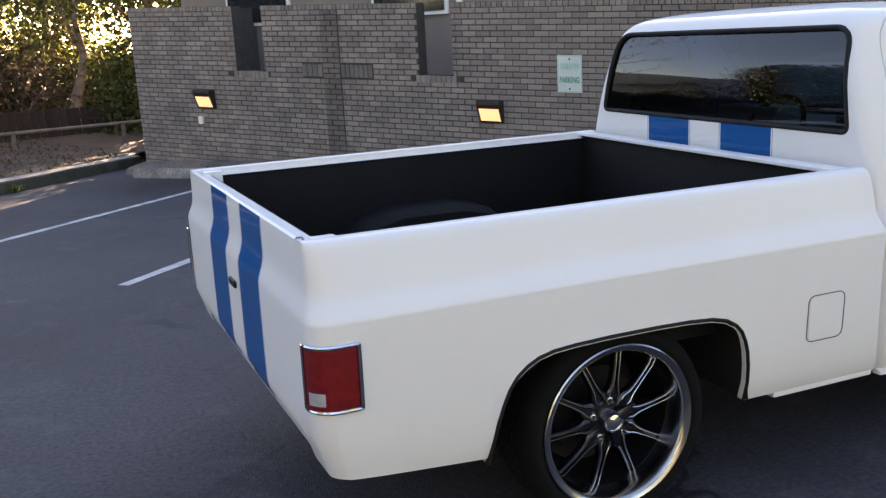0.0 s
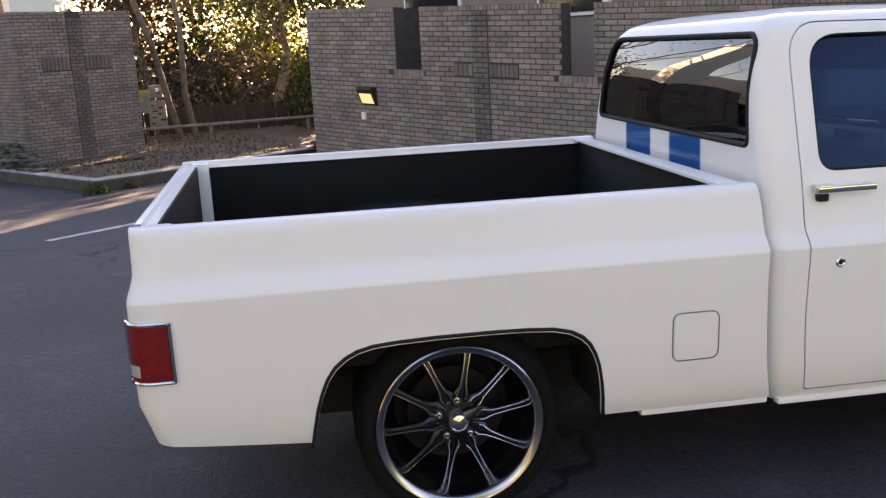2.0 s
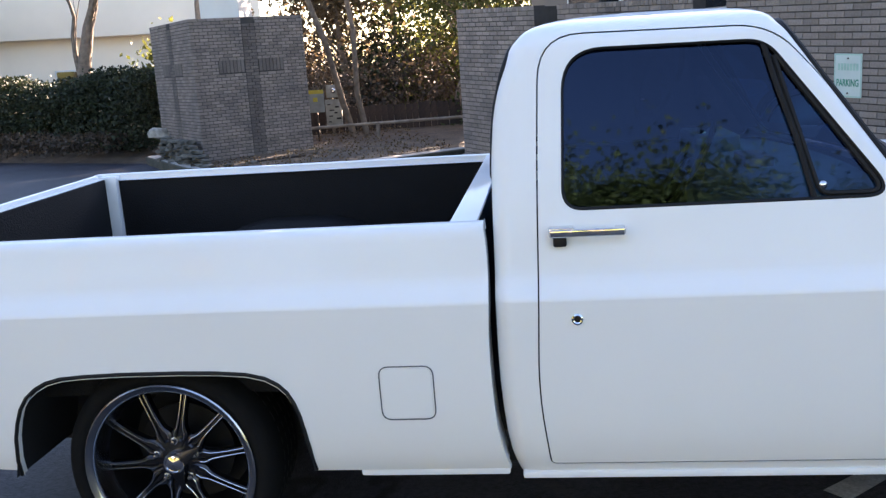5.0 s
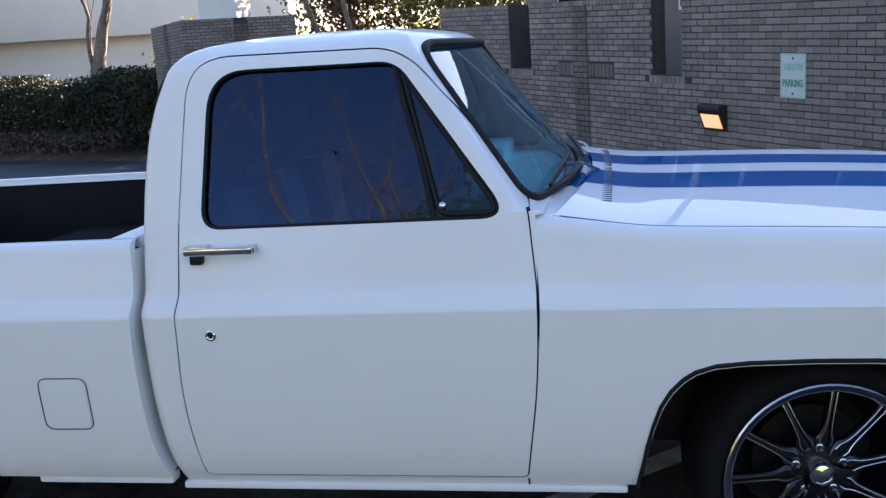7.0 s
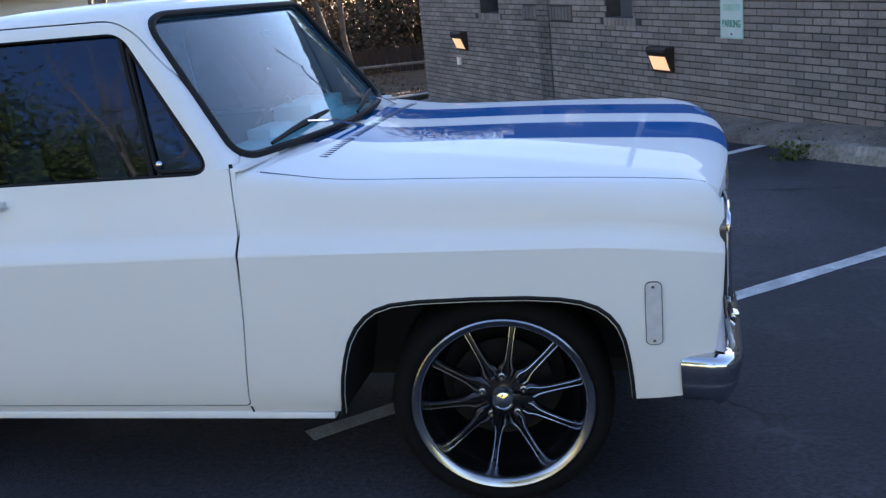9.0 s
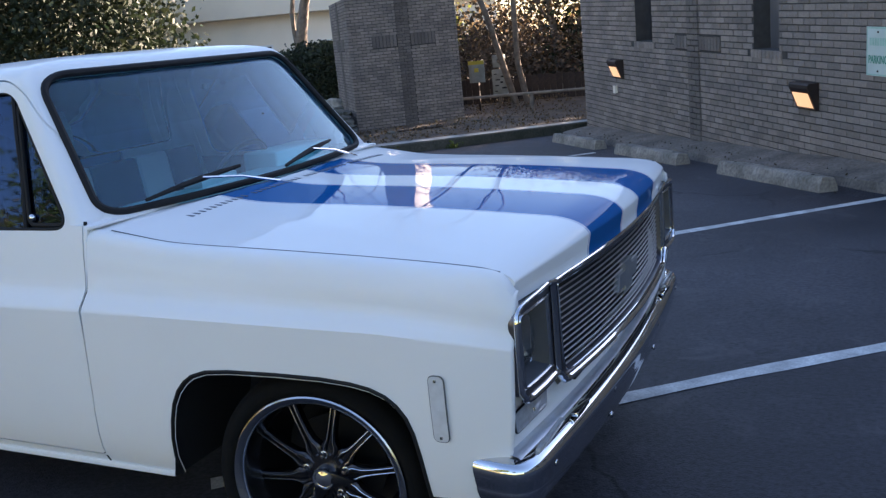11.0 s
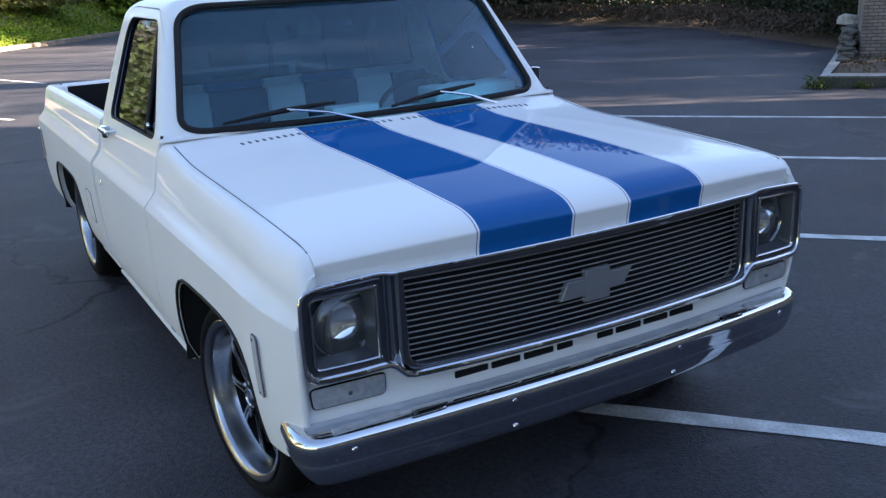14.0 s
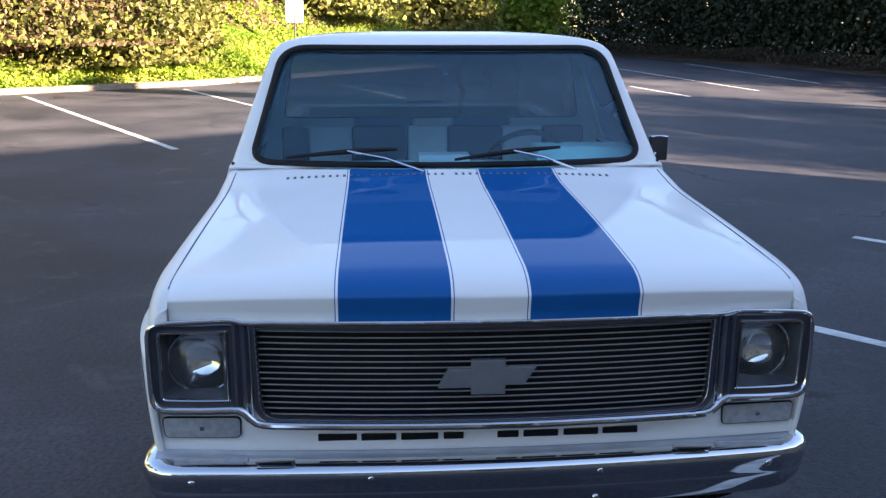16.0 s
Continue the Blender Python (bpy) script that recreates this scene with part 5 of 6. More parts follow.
TOP, SILL, END = 1.96, 1.00, 7.66
NOTCH = ((1.71, 2.24), (4.91, 5.48))
bm = bmesh.new()
for a, b, t in ((-9.0, 1.71, TOP), (1.71, 2.24, SILL), (2.24, 4.91, TOP), (4.91, 5.48, SILL), (5.48, END, TOP)):
    wall_box(a, b, 0.0, 0.22, -0.95, t - 0.004, bm)
wall_box(END - 0.2, END, 0.22, 4.5, -0.95, TOP - 0.004, bm)
wall = part("wall_1", bm, MORTAR, smooth=0)
tagged(wall, "grey-brown brick screen wall with notches and raised crosses", "wall", kind="structure")
rng = random.Random(4)
SEEN = (-0.75, 0.95)


def brick_faces(verts, faces, o, a, b, c):
    """A brick without its back: corner o, along a, out b, up c."""
    k = len(verts)
    e = 0.003
    la, lc = a.normalized() * e, c.normalized() * e
    verts += [o, o + a, o + a + c, o + c, o + b + la + lc, o + b + a - la + lc, o + b + a - la + (c - lc), o + b + la + c - lc]
    for q in ((4, 5, 6, 7), (0, 1, 5, 4), (1, 2, 6, 5), (2, 3, 7, 6), (3, 0, 4, 7)):
        faces.append([k + i for i in q])


CROSS_POST, CROSS_ARM = (3.54, 3.84), (2.99, 4.22)
cv, cf = [], []


near_bricks, bv, bf = [], [], []
course, L = 0.0745, 0.205
rows_n = int((TOP + 0.9) / course)
for r in range(rows_n):
    h = TOP - (r + 1) * course + 0.005
    s = -9.0 + (L / 2 if r % 2 else 0)
    if r == 0:
        continue
    while s < END:
        a, b = s, min(s + L - 0.01, END - 0.002)
        s += L
        mid = (a + b) / 2
        if any(x0 - 0.10 < mid < x1 + 0.10 and h > SILL - 0.09 for x0, x1 in NOTCH):
            for x0, x1 in NOTCH:  # trim bricks at the notches
                if x0 - 0.10 < mid < x1 + 0.10 and h > SILL - 0.01:
                    if a < x0 - 0.03:
                        b = x0
                    elif b > x1 + 0.03:
                        a = x1
                    else:
                        a = b
                elif x0 - 0.10 < mid < x1 + 0.10:
                    a = b
            if b - a < 0.03:
                continue
        if wp(mid, 0, h + course).z < ground_z(*wp(mid, 0, 0).xy) - 0.02:
            continue
        out = 0.009 + rng.uniform(-0.0025, 0.0025)
        cut = CROSS_ARM if 0.935 < h + 0.03 < 1.125 else CROSS_POST
        if a < cut[1] and b > cut[0]:  # cut bricks at the cross
            for a2, b2 in ((a, min(b, cut[0] - 0.008)), (max(a, cut[1] + 0.008), b)):
                if b2 - a2 > 0.02:
                    brick_faces(bv, bf, wp(a2, 0, h), wp(b2, 0, h) - wp(a2, 0, h), wp(a2, -out, h) - wp(a2, 0, h), Vector((0, 0, course - 0.011)))
            continue
        if SEEN[0] < mid < SEEN[1] and b - a > 0.19 and h > -0.15:
            near_bricks.append((a, h, out))
        else:
            brick_faces(bv, bf, wp(a, 0, h), wp(b, 0, h) - wp(a, 0, h), wp(a, -out, h) - wp(a, 0, h), Vector((0, 0, course - 0.011)))
for a, h, out in near_bricks[300:]:
    brick_faces(bv, bf, wp(a, 0, h), wp(a + 0.2, 0, h) - wp(a, 0, h), wp(a, -out, h) - wp(a, 0, h), Vector((0, 0, course - 0.011)))
# soldier courses: coping, sills, cross bars; recessed upright of the cross
def soldiers(s0, s1, h0, h1, out, bv=bv, bf=bf):
    k = int((s1 - s0) / 0.075)
    for i in range(k):
        a = s0 + (s1 - s0) * i / k
        brick_faces(bv, bf, wp(a + 0.004, 0, h0), wp(a + (s1 - s0) / k - 0.006, 0, h0) - wp(a, 0, h0), wp(a, -out, h0) - wp(a, 0, h0), Vector((0, 0, h1 - h0 - 0.008)))


for a, b in ((-9.0, 1.71), (2.24, 4.91), (5.48, END)):
    soldiers(a, b, TOP - course, TOP, 0.016)
for a, b in NOTCH:
    soldiers(a - 0.05, b + 0.05, SILL - 0.10, SILL + 0.004, 0.018)
soldiers(2.99, 3.53, 0.94, 1.125, 0.022, cv, cf)
soldiers(3.85, 4.22, 0.94, 1.125, 0.022, cv, cf)
for r in range(1, rows_n):
    h = TOP - (r + 1) * course + 0.005
    m = 3.64 if r % 2 else 3.74
    for a, b in ((3.54, m - 0.005), (m + 0.005, 3.84)):
        brick_faces(cv, cf, wp(a, 0, h), wp(b, 0, h) - wp(a, 0, h), wp(a, -0.026, h) - wp(a, 0, h), Vector((0, 0, course - 0.011)))
tagged(poly("raised_cross", cv, cf, BRICKD, wall, "raised darker brick cross"), kind="stuff")
tagged(poly("brickwork", bv, bf, BRICKI, wall, "running-bond grey-brown bricks"), kind="stuff")
vs, fs = [], []
brick_faces(vs, fs, Vector((0, 0, 0)), Vector((0.20, 0, 0)), Vector((0, -0.009, 0)), Vector((0, 0, 0.064)))
bme = bpy.data.meshes.new("brick")
bme.from_pydata(vs, [], fs)
bme.materials.append(BRICK)
turn = math.degrees(math.atan2(D2.y, D2.x))
# wall face looks along -N2: local x runs against s so that local -y is outward
for a, h, out in near_bricks[:300]:
    o = new("brick", bme)
    o.parent = wall
    p = wp(a + 0.20, 0, h)
    o.matrix_basis = Matrix.Translation(p + Vector((0, 0, rng.uniform(-0.001, 0.001)))) @ pose(0, 0, 0, 0, math.degrees(math.atan(RISE)), turn + 180)

# wall lamps: wedge housings with a warm lens
for s, h in ((1.15, 0.405), (6.14, 0.405)):
    w2, hh = 0.17, 0.29
    bm = bmesh.new()
    prof = [(0.0, 0.0), (-0.035, 0.0), (-0.12, 0.20), (-0.14, 0.235), (-0.14, hh - 0.02), (-0.12, hh), (0.0, hh)]
    a = [bm.verts.new(wp(s - w2, n - 0.012, h + z)) for n, z in prof]
    b = [bm.verts.new(wp(s + w2, n - 0.012, h + z)) for n, z in prof]
    for i in range(len(prof)):
        j = (i + 1) % len(prof)
        bm.faces.new((a[i], a[j], b[j], b[i]))
    bm.faces.new(a[::-1])
    bm.faces.new(b)
    lamp = tagged(part("wall_lamp", bm, BRONZE, smooth=25), "bronze wedge wall lamp, lit warm, on the brick wall", "wall lamp", "wall lamps")
    f = lambda ds, z: wp(s + ds, -0.012 - 0.004 - 0.035 - 0.085 * (z / 0.20), h + z)
    poly("lamp_lens", [f(-w2 + 0.025, 0.02), f(w2 - 0.025, 0.02), f(w2 - 0.025, 0.185), f(-w2 + 0.025, 0.185)], [(0, 1, 2, 3)], LAMPGLOW, lamp, "glowing warm lens")

# small outlet box below the far lamp
bm = wall_box(6.26, 6.34, -0.05, 0.0, 0.15, 0.27)
tagged(part("outlet_box", bm, PALE, smooth=0), "small pale outlet box on the brick wall", "outlet box")

# parking sign
sign = tagged(part("parking_sign", wall_box(-0.115, 0.215, -0.022, -0.014, 0.826, 1.290), SIGNW, smooth=0), "white metal parking sign with green border and lettering", "sign")
bord = bmesh.new()
for a, b, c, d in ((-0.11, 0.21, 1.273, 1.285), (-0.11, 0.21, 0.831, 0.843), (-0.11, -0.100, 0.843, 1.273), (0.200, 0.21, 0.843, 1.273)):
    wall_box(a, b, -0.0235, -0.0225, c, d, bord)
part("sign_border", bord, PALEGREEN, sign, smooth=0)
bars = bmesh.new()
for k in range(7):
    a = -0.075 + 0.036 * k
    wall_box(a, a + 0.027, -0.0235, -0.0225, 1.113, 1.186, bars)
part("faded_lettering", bars, PALEGREEN, sign, "faded pale green lettering", smooth=0)
fc = bpy.data.curves.new("lettering", "FONT")
fc.body, fc.size, fc.align_x, fc.extrude, fc.offset = "PARKING", 0.105, "CENTER", 0.0008, 0.0022
fo = new("carve", fc)
bpy.context.view_layer.update()
fm = bpy.data.meshes.new_from_object(fo.evaluated_get(bpy.context.evaluated_depsgraph_get()))
bpy.data.objects.remove(fo)
for v in fm.vertices:
    x, y, z = v.co
    v.co = wp(0.050 - x * 0.61, -0.0235 - z, 0.947 + y)
fm.materials.clear()
link("lettering", fm, GREEN, sign, "green PARKING lettering")
for h in (1.240, 0.872):
    c = wp(0.05, -0.024, h)
    part("sign_bolt", box(c.x - 0.008, c.x + 0.008, c.y - 0.008, c.y + 0.008, c.z - 0.008, c.z + 0.008, 0.003), BRONZE, sign)

# pavement strip along the wall and wheel stops
rowsp = []
for s in np.linspace(-9, 7.6, 30):
    row = []
    for n, up in ((-0.01, 0.165), (-0.20, 0.14), (-0.38, 0.11), (-0.47, 0.085), (-0.51, -0.01)):
        p = S0 + D2 * s + N2 * (n + 0.03 * math.sin(s * 2.3))
        row.append((p.x, p.y, ground_z(p.x, p.y) + up + 0.008 * math.sin(3 * s + n * 5)))
    rowsp.append(row)
tagged(part("pavement", grid(rowsp), CONCRETE, smooth=40), "worn concrete strip along the foot of the wall", "pavement", kind="structure")
stop = None
for s in (6.10, 3.50, 0.64, -2.46, -5.4):
    p = S0 + D2 * s + N2 * (-0.80)
    ang = math.degrees(math.atan2(D2.y, D2.x))
    tilt = math.degrees(math.atan2(ground_z(*(p + D2)) - ground_z(*p), 1.0))
    m = pose(p.x, p.y, ground_z(p.x, p.y) - 0.004, 0, -tilt, ang)
    if stop is None:
        prof = [(-0.10, 0.0), (-0.095, 0.05), (-0.065, 0.135), (-0.05, 0.145), (0.05, 0.145), (0.065, 0.135), (0.095, 0.05), (0.10, 0.0)]
        rr = [[(x, y + 0.004 * math.sin(x * 9), z + (0.006 * math.sin(x * 7 + y * 30) if z > 0.1 else 0)) for y, z in prof] for x in np.linspace(-0.93, 0.93, 19)]
        stop = part("wheel_stop", grid(rr, cap=True), STOPCONC, smooth=40)
        tagged(stop, "weathered concrete wheel stop on the asphalt", "wheel stop", "wheel stops")
        stop.matrix_basis = m
        for x in (-0.7, 0.7):
            part("anchor_bolt", box(x - 0.012, x + 0.012, -0.012, 0.012, 0.14, 0.152, 0.003), BRONZE, stop)
    else:
        copy_thing(stop, m)


# ---- painted bay lines ----
def bay_line(x0, y0, x1, y1, wide=0.10):
    a, b = Vector((x0, y0)), Vector((x1, y1))
    t = (b - a).normalized()
    n = Vector((-t.y, t.x)) * wide / 2
    k = max(4, int((b - a).length / 0.25))
    rows = []
    for i in range(k + 1):
        p = a.lerp(b, i / k)
        j = 0.003 * math.sin(i * 1.7)
        rows.append([(p.x + s * (n.x + j), p.y + s * (n.y - j), ground_z(p.x, p.y) + 0.004) for s in (-1, 1)])
    tagged(part("bay_line", grid(rows), LINE, smooth=0), "worn white painted bay line on asphalt", "road marking", "bay lines", "structure")


for q in ((2.16, -0.485, 6.0, 2.85), (0.0, 1.05, 4.72, 5.98), (-1.28, 3.75, 2.2, 7.6), (-3.1, 5.8, 0.66, 10.0), (-15.1, -8.1, -6.4, -3.0), (-17.1, -5.0, -8.4, -0.6), (-20.6, -1.9, -13.7, 0.5),
          (-20.3, 7.0, -17.0, 7.66), (-31.5, 9.4, -20.0, 10.7), (-38.5, 14.7, -24.4, 14.7)):
    bay_line(*q)

# ---- planted island with the brick enclosure ----
KERB = [Vector(p) for p in ((-7.7, 16.0), (-5.75, 13.2), (-3.55, 10.1), (-2.02, 11.9), (-0.30, 14.0))]
inner = [Vector(p) for p in ((-7.45, 16.1), (-5.55, 13.32), (-3.6, 10.42), (-2.2, 12.05), (-0.48, 14.15))]
kr = []
for a, b in zip(KERB, inner):
    g = ground_z(a.x, a.y)
    kr.append([(a.x, a.y, g - 0.05), (a.x, a.y, g + 0.15), (a.x + (b.x - a.x) * 0.1, a.y + (b.y - a.y) * 0.1, g + 0.17), (b.x, b.y, g + 0.18), (b.x, b.y, g + 0.1)])
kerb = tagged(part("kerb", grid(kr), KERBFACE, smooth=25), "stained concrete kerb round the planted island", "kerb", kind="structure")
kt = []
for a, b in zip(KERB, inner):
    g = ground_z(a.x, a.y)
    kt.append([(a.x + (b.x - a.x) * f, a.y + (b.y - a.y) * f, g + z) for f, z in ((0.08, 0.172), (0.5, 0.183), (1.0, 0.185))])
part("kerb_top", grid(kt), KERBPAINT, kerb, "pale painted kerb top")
soil = []
for i, p in enumerate(inner):
    q = Vector(((-10, 20), (-9, 22), (-5.5, 23), (-1.0, 23), (3.0, 21))[i])
    soil.append([(p.lerp(q, f).x, p.lerp(q, f).y, ground_z(*p.lerp(q, f)) + 0.17 + 0.25 * f + 0.05 * noise.noise((f * 9, i * 3.1, 0))) for f in np.linspace(0, 1, 12)])
tagged(part("island_soil", grid(soil), SOIL, smooth=60), "brown leaf litter and bare soil", "ground", kind="structure")

PC, PN, PD, PTOP, PBASE = Vector((-5.38, 13.50)), 2.28, 2.75, 2.52, -0.6
bm = bmesh.new()


def pbox(a0, a1, b0, b1, z0, z1, bm):
    v = []
    for a in (a0, a1):
        for b in (b0, b1):
            for z in (z0, z1):
                p = PC + N2 * a + D2 * b
                v.append(bm.verts.new((p.x, p.y, z)))
    for f in ((0, 1, 3, 2), (4, 6, 7, 5), (0, 4, 5, 1), (2, 3, 7, 6), (1, 5, 7, 3), (0, 2, 6, 4)):
        bm.faces.new([v[i] for i in f])


pbox(0, PN, 0, PD, PBASE, PTOP - 0.01, bm)
encl = tagged(part("wall_2", bm, MORTAR, smooth=0), "grey brick enclosure with raised brick crosses", "wall", kind="structure")
pv, pf, qv, qf = [], [], [], []


def face_bricks(length, along, outn, start):
    """Bricks over one face: length, its direction, outward direction, lower corner."""
    course, L = 0.062, 0.172
    rows_ = int((PTOP - PBASE) / course)
    mid = length / 2
    for r in range(rows_):
        z = PTOP - (r + 1) * course
        s = -L / 2 if r % 2 else 0.0
        while s < length:
            a, b = max(s, 0.0), min(s + L - 0.01, length)
            s += L
            if b - a < 0.03:
                continue
            c = (a + b) / 2
            half = 0.665 if 1.44 < z < 1.70 else 0.135
            for a2, b2 in ((a, min(b, mid - half)), (max(a, mid + half), b)):
                if b2 - a2 < 0.02:
                    continue
                p = start + along * a2
                brick_faces(pv, pf, Vector((p.x, p.y, z)), Vector((*(along * (b2 - a2)), 0)), Vector((*(outn * (0.010 + rng.uniform(-0.003, 0.003))), 0)), Vector((0, 0, course - 0.011)))
    for k in range(18):
        a = mid - 0.66 + 1.32 * k / 18
        if abs(a + 0.037 - mid) < 0.13:
            continue
        p = start + along * (a + 0.004)
        brick_faces(qv, qf, Vector((p.x, p.y, 1.48)), Vector((*(along * 0.064), 0)), Vector((*(outn * 0.02), 0)), Vector((0, 0, 0.24)))
    for r in range(2, rows_):
        z = PTOP - (r + 1) * course
        m = 0.10 if r % 2 else 0.16
        for a, b in ((0.0, m - 0.005), (m + 0.005, 0.26)):
            p = start + along * (mid - 0.13 + a)
            brick_faces(qv, qf, Vector((p.x, p.y, z)), Vector((*(along * (b - a)), 0)), Vector((*(outn * 0.022), 0)), Vector((0, 0, course - 0.011)))


face_bricks(PN, N2, -D2, PC)
face_bricks(PD, D2, -N2, PC)
tagged(poly("brickwork", pv, pf, BRICKI, encl, "running-bond grey bricks"), kind="stuff")
tagged(poly("raised_cross", qv, qf, BRICKD, encl, "raised darker brick crosses"), kind="stuff")

# dry-laid flat stones along the enclosure's side
def rock(x, y, z, r, seed, stone=STONE, flat=(0.28, 0.5), turn=None):
    bm = bmesh.new()
    bmesh.ops.create_icosphere(bm, subdivisions=2, radius=r)
    q = random.Random(seed)
    sc = (q.uniform(0.95, 1.6), q.uniform(0.7, 1.1), q.uniform(*flat))
    for v in bm.verts:
        k = 1 + 0.32 * noise.noise(v.co / r * 1.3 + Vector((seed, 0, 0)))
        c = [max(-0.78, min(0.78, f / r)) * r * 1.2 for f in v.co]
        v.co = Vector((c[0] * sc[0] * k, c[1] * sc[1] * k, c[2] * sc[2] * k))
    o = part("rock", bm, stone, smooth=25)
    o.matrix_basis = pose(x, y, z, q.uniform(-8, 8), q.uniform(-8, 8), q.uniform(0, 360) if turn is None else turn + q.uniform(-25, 25))
    tagged(o, "grey field stone heaped on the planted island", "rock", "rock heap")


qr = random.Random(7)
HEAP_A, HEAP_B = Vector((-4.85, 12.45)), Vector((-7.05, 15.35))
heap_turn = math.degrees(math.atan2(HEAP_B.y - HEAP_A.y, HEAP_B.x - HEAP_A.x))
for lay in range(6):
    n = 13 - lay
    for k in range(n):
        f = (k + 0.5 * (lay % 2) + 0.3) / 13 + 0.062 * lay
        p = HEAP_A.lerp(HEAP_B, min(f, 1.0)) + Vector((qr.uniform(-0.10, 0.10), qr.uniform(-0.08, 0.08))) * (1 - 0.08 * lay)
        rock(p.x, p.y, ground_z(p.x, p.y) + 0.20 + 0.078 * lay, qr.uniform(0.09, 0.135), 20 * lay + k, turn=heap_turn)
rock(HEAP_B.x + 0.05, HEAP_B.y - 0.08, ground_z(*HEAP_B) + 0.72, 0.15, 177, PALESTONE, (0.7, 0.9))
for k in range(6):
    rock(-4.5 + 0.30 * k, 12.35 + 0.36 * k, ground_z(-4, 12.6) + 0.21, qr.uniform(0.06, 0.11), 190 + k)


# ---- plants ----
def leaves(name, n, sampler, size, material, parent=None, label="", droop=0.3, seed=1):
    """Many small folded leaves in one mesh; sampler(rng, n) gives their places."""
    g = np.random.RandomState(seed)
    c = sampler(g, n)
    n = len(c)
    d = g.normal(size=(n, 3))
    d[:, 2] -= droop
    d /= np.linalg.norm(d, axis=1)[:, None]
    e = np.cross(d, g.normal(size=(n, 3)))
    e /= np.linalg.norm(e, axis=1)[:, None]
    f = np.cross(d, e)
    s = size * g.uniform(0.6, 1.35, (n, 1))
    v = np.stack([c - d * s * 0.5, c + e * s * 0.32 + f * s * 0.10, c + d * s * 0.5, c - e * s * 0.32 + f * s * 0.10], 1).reshape(-1, 3)
    me = bpy.data.meshes.new(name)
    me.vertices.add(4 * n)
    me.vertices.foreach_set("co", v.ravel())
    me.loops.add(4 * n)
    me.loops.foreach_set("vertex_index", np.arange(4 * n, dtype=np.int32))
    me.polygons.add(n)
    me.polygons.foreach_set("loop_start", np.arange(0, 4 * n, 4, dtype=np.int32))
    me.update(calc_edges=True)
    return link(name, me, material, parent, label)


def clumps(cx, cy, cz, rx, ry, rz, count, tight=0.22, gaps=0.35):
    """Sampler: leaves gathered in clumps over an uneven dome."""
    def f(g, n):
        k = g.normal(size=(count, 3))
        k /= np.linalg.norm(k, axis=1)[:, None]
        k *= g.uniform(0.45, 1.0, (count, 1)) ** 0.6
        k[:, 2] = np.abs(k[:, 2]) * 1.05 - 0.08
        k = k * (rx, ry, rz) * g.uniform(1 - gaps, 1.12, (count, 1)) + (cx, cy, cz)
        i = g.randint(0, count, n)
        p = k[i] + g.normal(size=(n, 3)) * tight * np.mean((rx, ry, rz))
        p[:, 2] = np.maximum(p[:, 2], cz + 0.02)
        return p
    return f


def limbs(bm, p, d, r, length, depth, q, ends):
    """A limb that tapers and forks."""
    pts, rad = [p], [r]
    for k in range(4):
        d = (d + Vector((q.uniform(-0.22, 0.22), q.uniform(-0.22, 0.22), q.uniform(-0.06, 0.14)))).normalized()
        p = p + d * length / 4
        pts.append(p)
        rad.append(r * (1 - 0.11 * (k + 1)))
    tube(pts, rad, 7 if depth > 2 else 5, bm=bm)
    ends.append(p)
    if depth > 0:
        nd = (d + Vector((q.uniform(-0.35, 0.35), q.uniform(-0.35, 0.35), q.uniform(-0.05, 0.3)))).normalized()
        limbs(bm, p - d * 0.01, nd, rad[-1] * 0.96, length * q.uniform(0.6, 0.75), depth - 1, q, ends)
        for k in range(q.choice((1, 2, 2))):
            nd = (d + Vector((q.uniform(-0.9, 0.9), q.uniform(-0.9, 0.9), q.uniform(-0.15, 0.65)))).normalized()
            limbs(bm, pts[q.choice((2, 3, 4))], nd, rad[-1] * q.uniform(0.5, 0.75), length * q.uniform(0.55, 0.8), depth - 1, q, ends)


def tree(x, y, trunk_h, r, depth, seed, leaf=None, n=0, size=0.1, label="", spread=0.5, lean=(0, 0), group="trees"):
    t = tagged(new("tree"), label, "tree", group)
    z = ground_z(x, y)
    t.matrix_basis = pose(x, y, z)
    q = random.Random(seed)
    bm, ends = bmesh.new(), []
    limbs(bm, Vector((0, 0, -0.1)), Vector((lean[0], lean[1], 1)).normalized(), r, trunk_h, depth, q, ends)
    part("trunk", bm, BARK, t, smooth=60)
    if leaf:
        tips = np.array([tuple(e) for e in ends[1:]])

        def at_tips(g, k):
            return tips[g.randint(0, len(tips), k)] + g.normal(size=(k, 3)) * spread

        leaves("crown", n, at_tips, size, leaf, t, seed=seed)
    return t


def shrub(x, y, rx, ry, rz, n, size, material, label, seed, name="shrub", z=None, count=60, tight=0.2):
    t = tagged(new(name), label, "shrub", "shrubs")
    zz = ground_z(x, y) if z is None else z
    t.matrix_basis = pose(x, y, zz)
    bm = bmesh.new()
    q = random.Random(seed)
    for k in range(7):
        a = q.uniform(0, 6.28)
        tip = Vector((rx * 0.5 * math.cos(a), ry * 0.5 * math.sin(a), rz * q.uniform(0.4, 0.75)))
        tube([Vector((0.15 * math.cos(a), 0.15 * math.sin(a), -0.1)), tip * 0.5 + Vector((0, 0, 0.1)), tip], [0.035, 0.025, 0.012], 5, bm=bm)
    part("stems", bm, BARK, t, smooth=60)
    leaves("foliage", n, clumps(0, 0, 0.05, rx, ry, rz, count, tight), size, material, t, seed=seed)
    return t


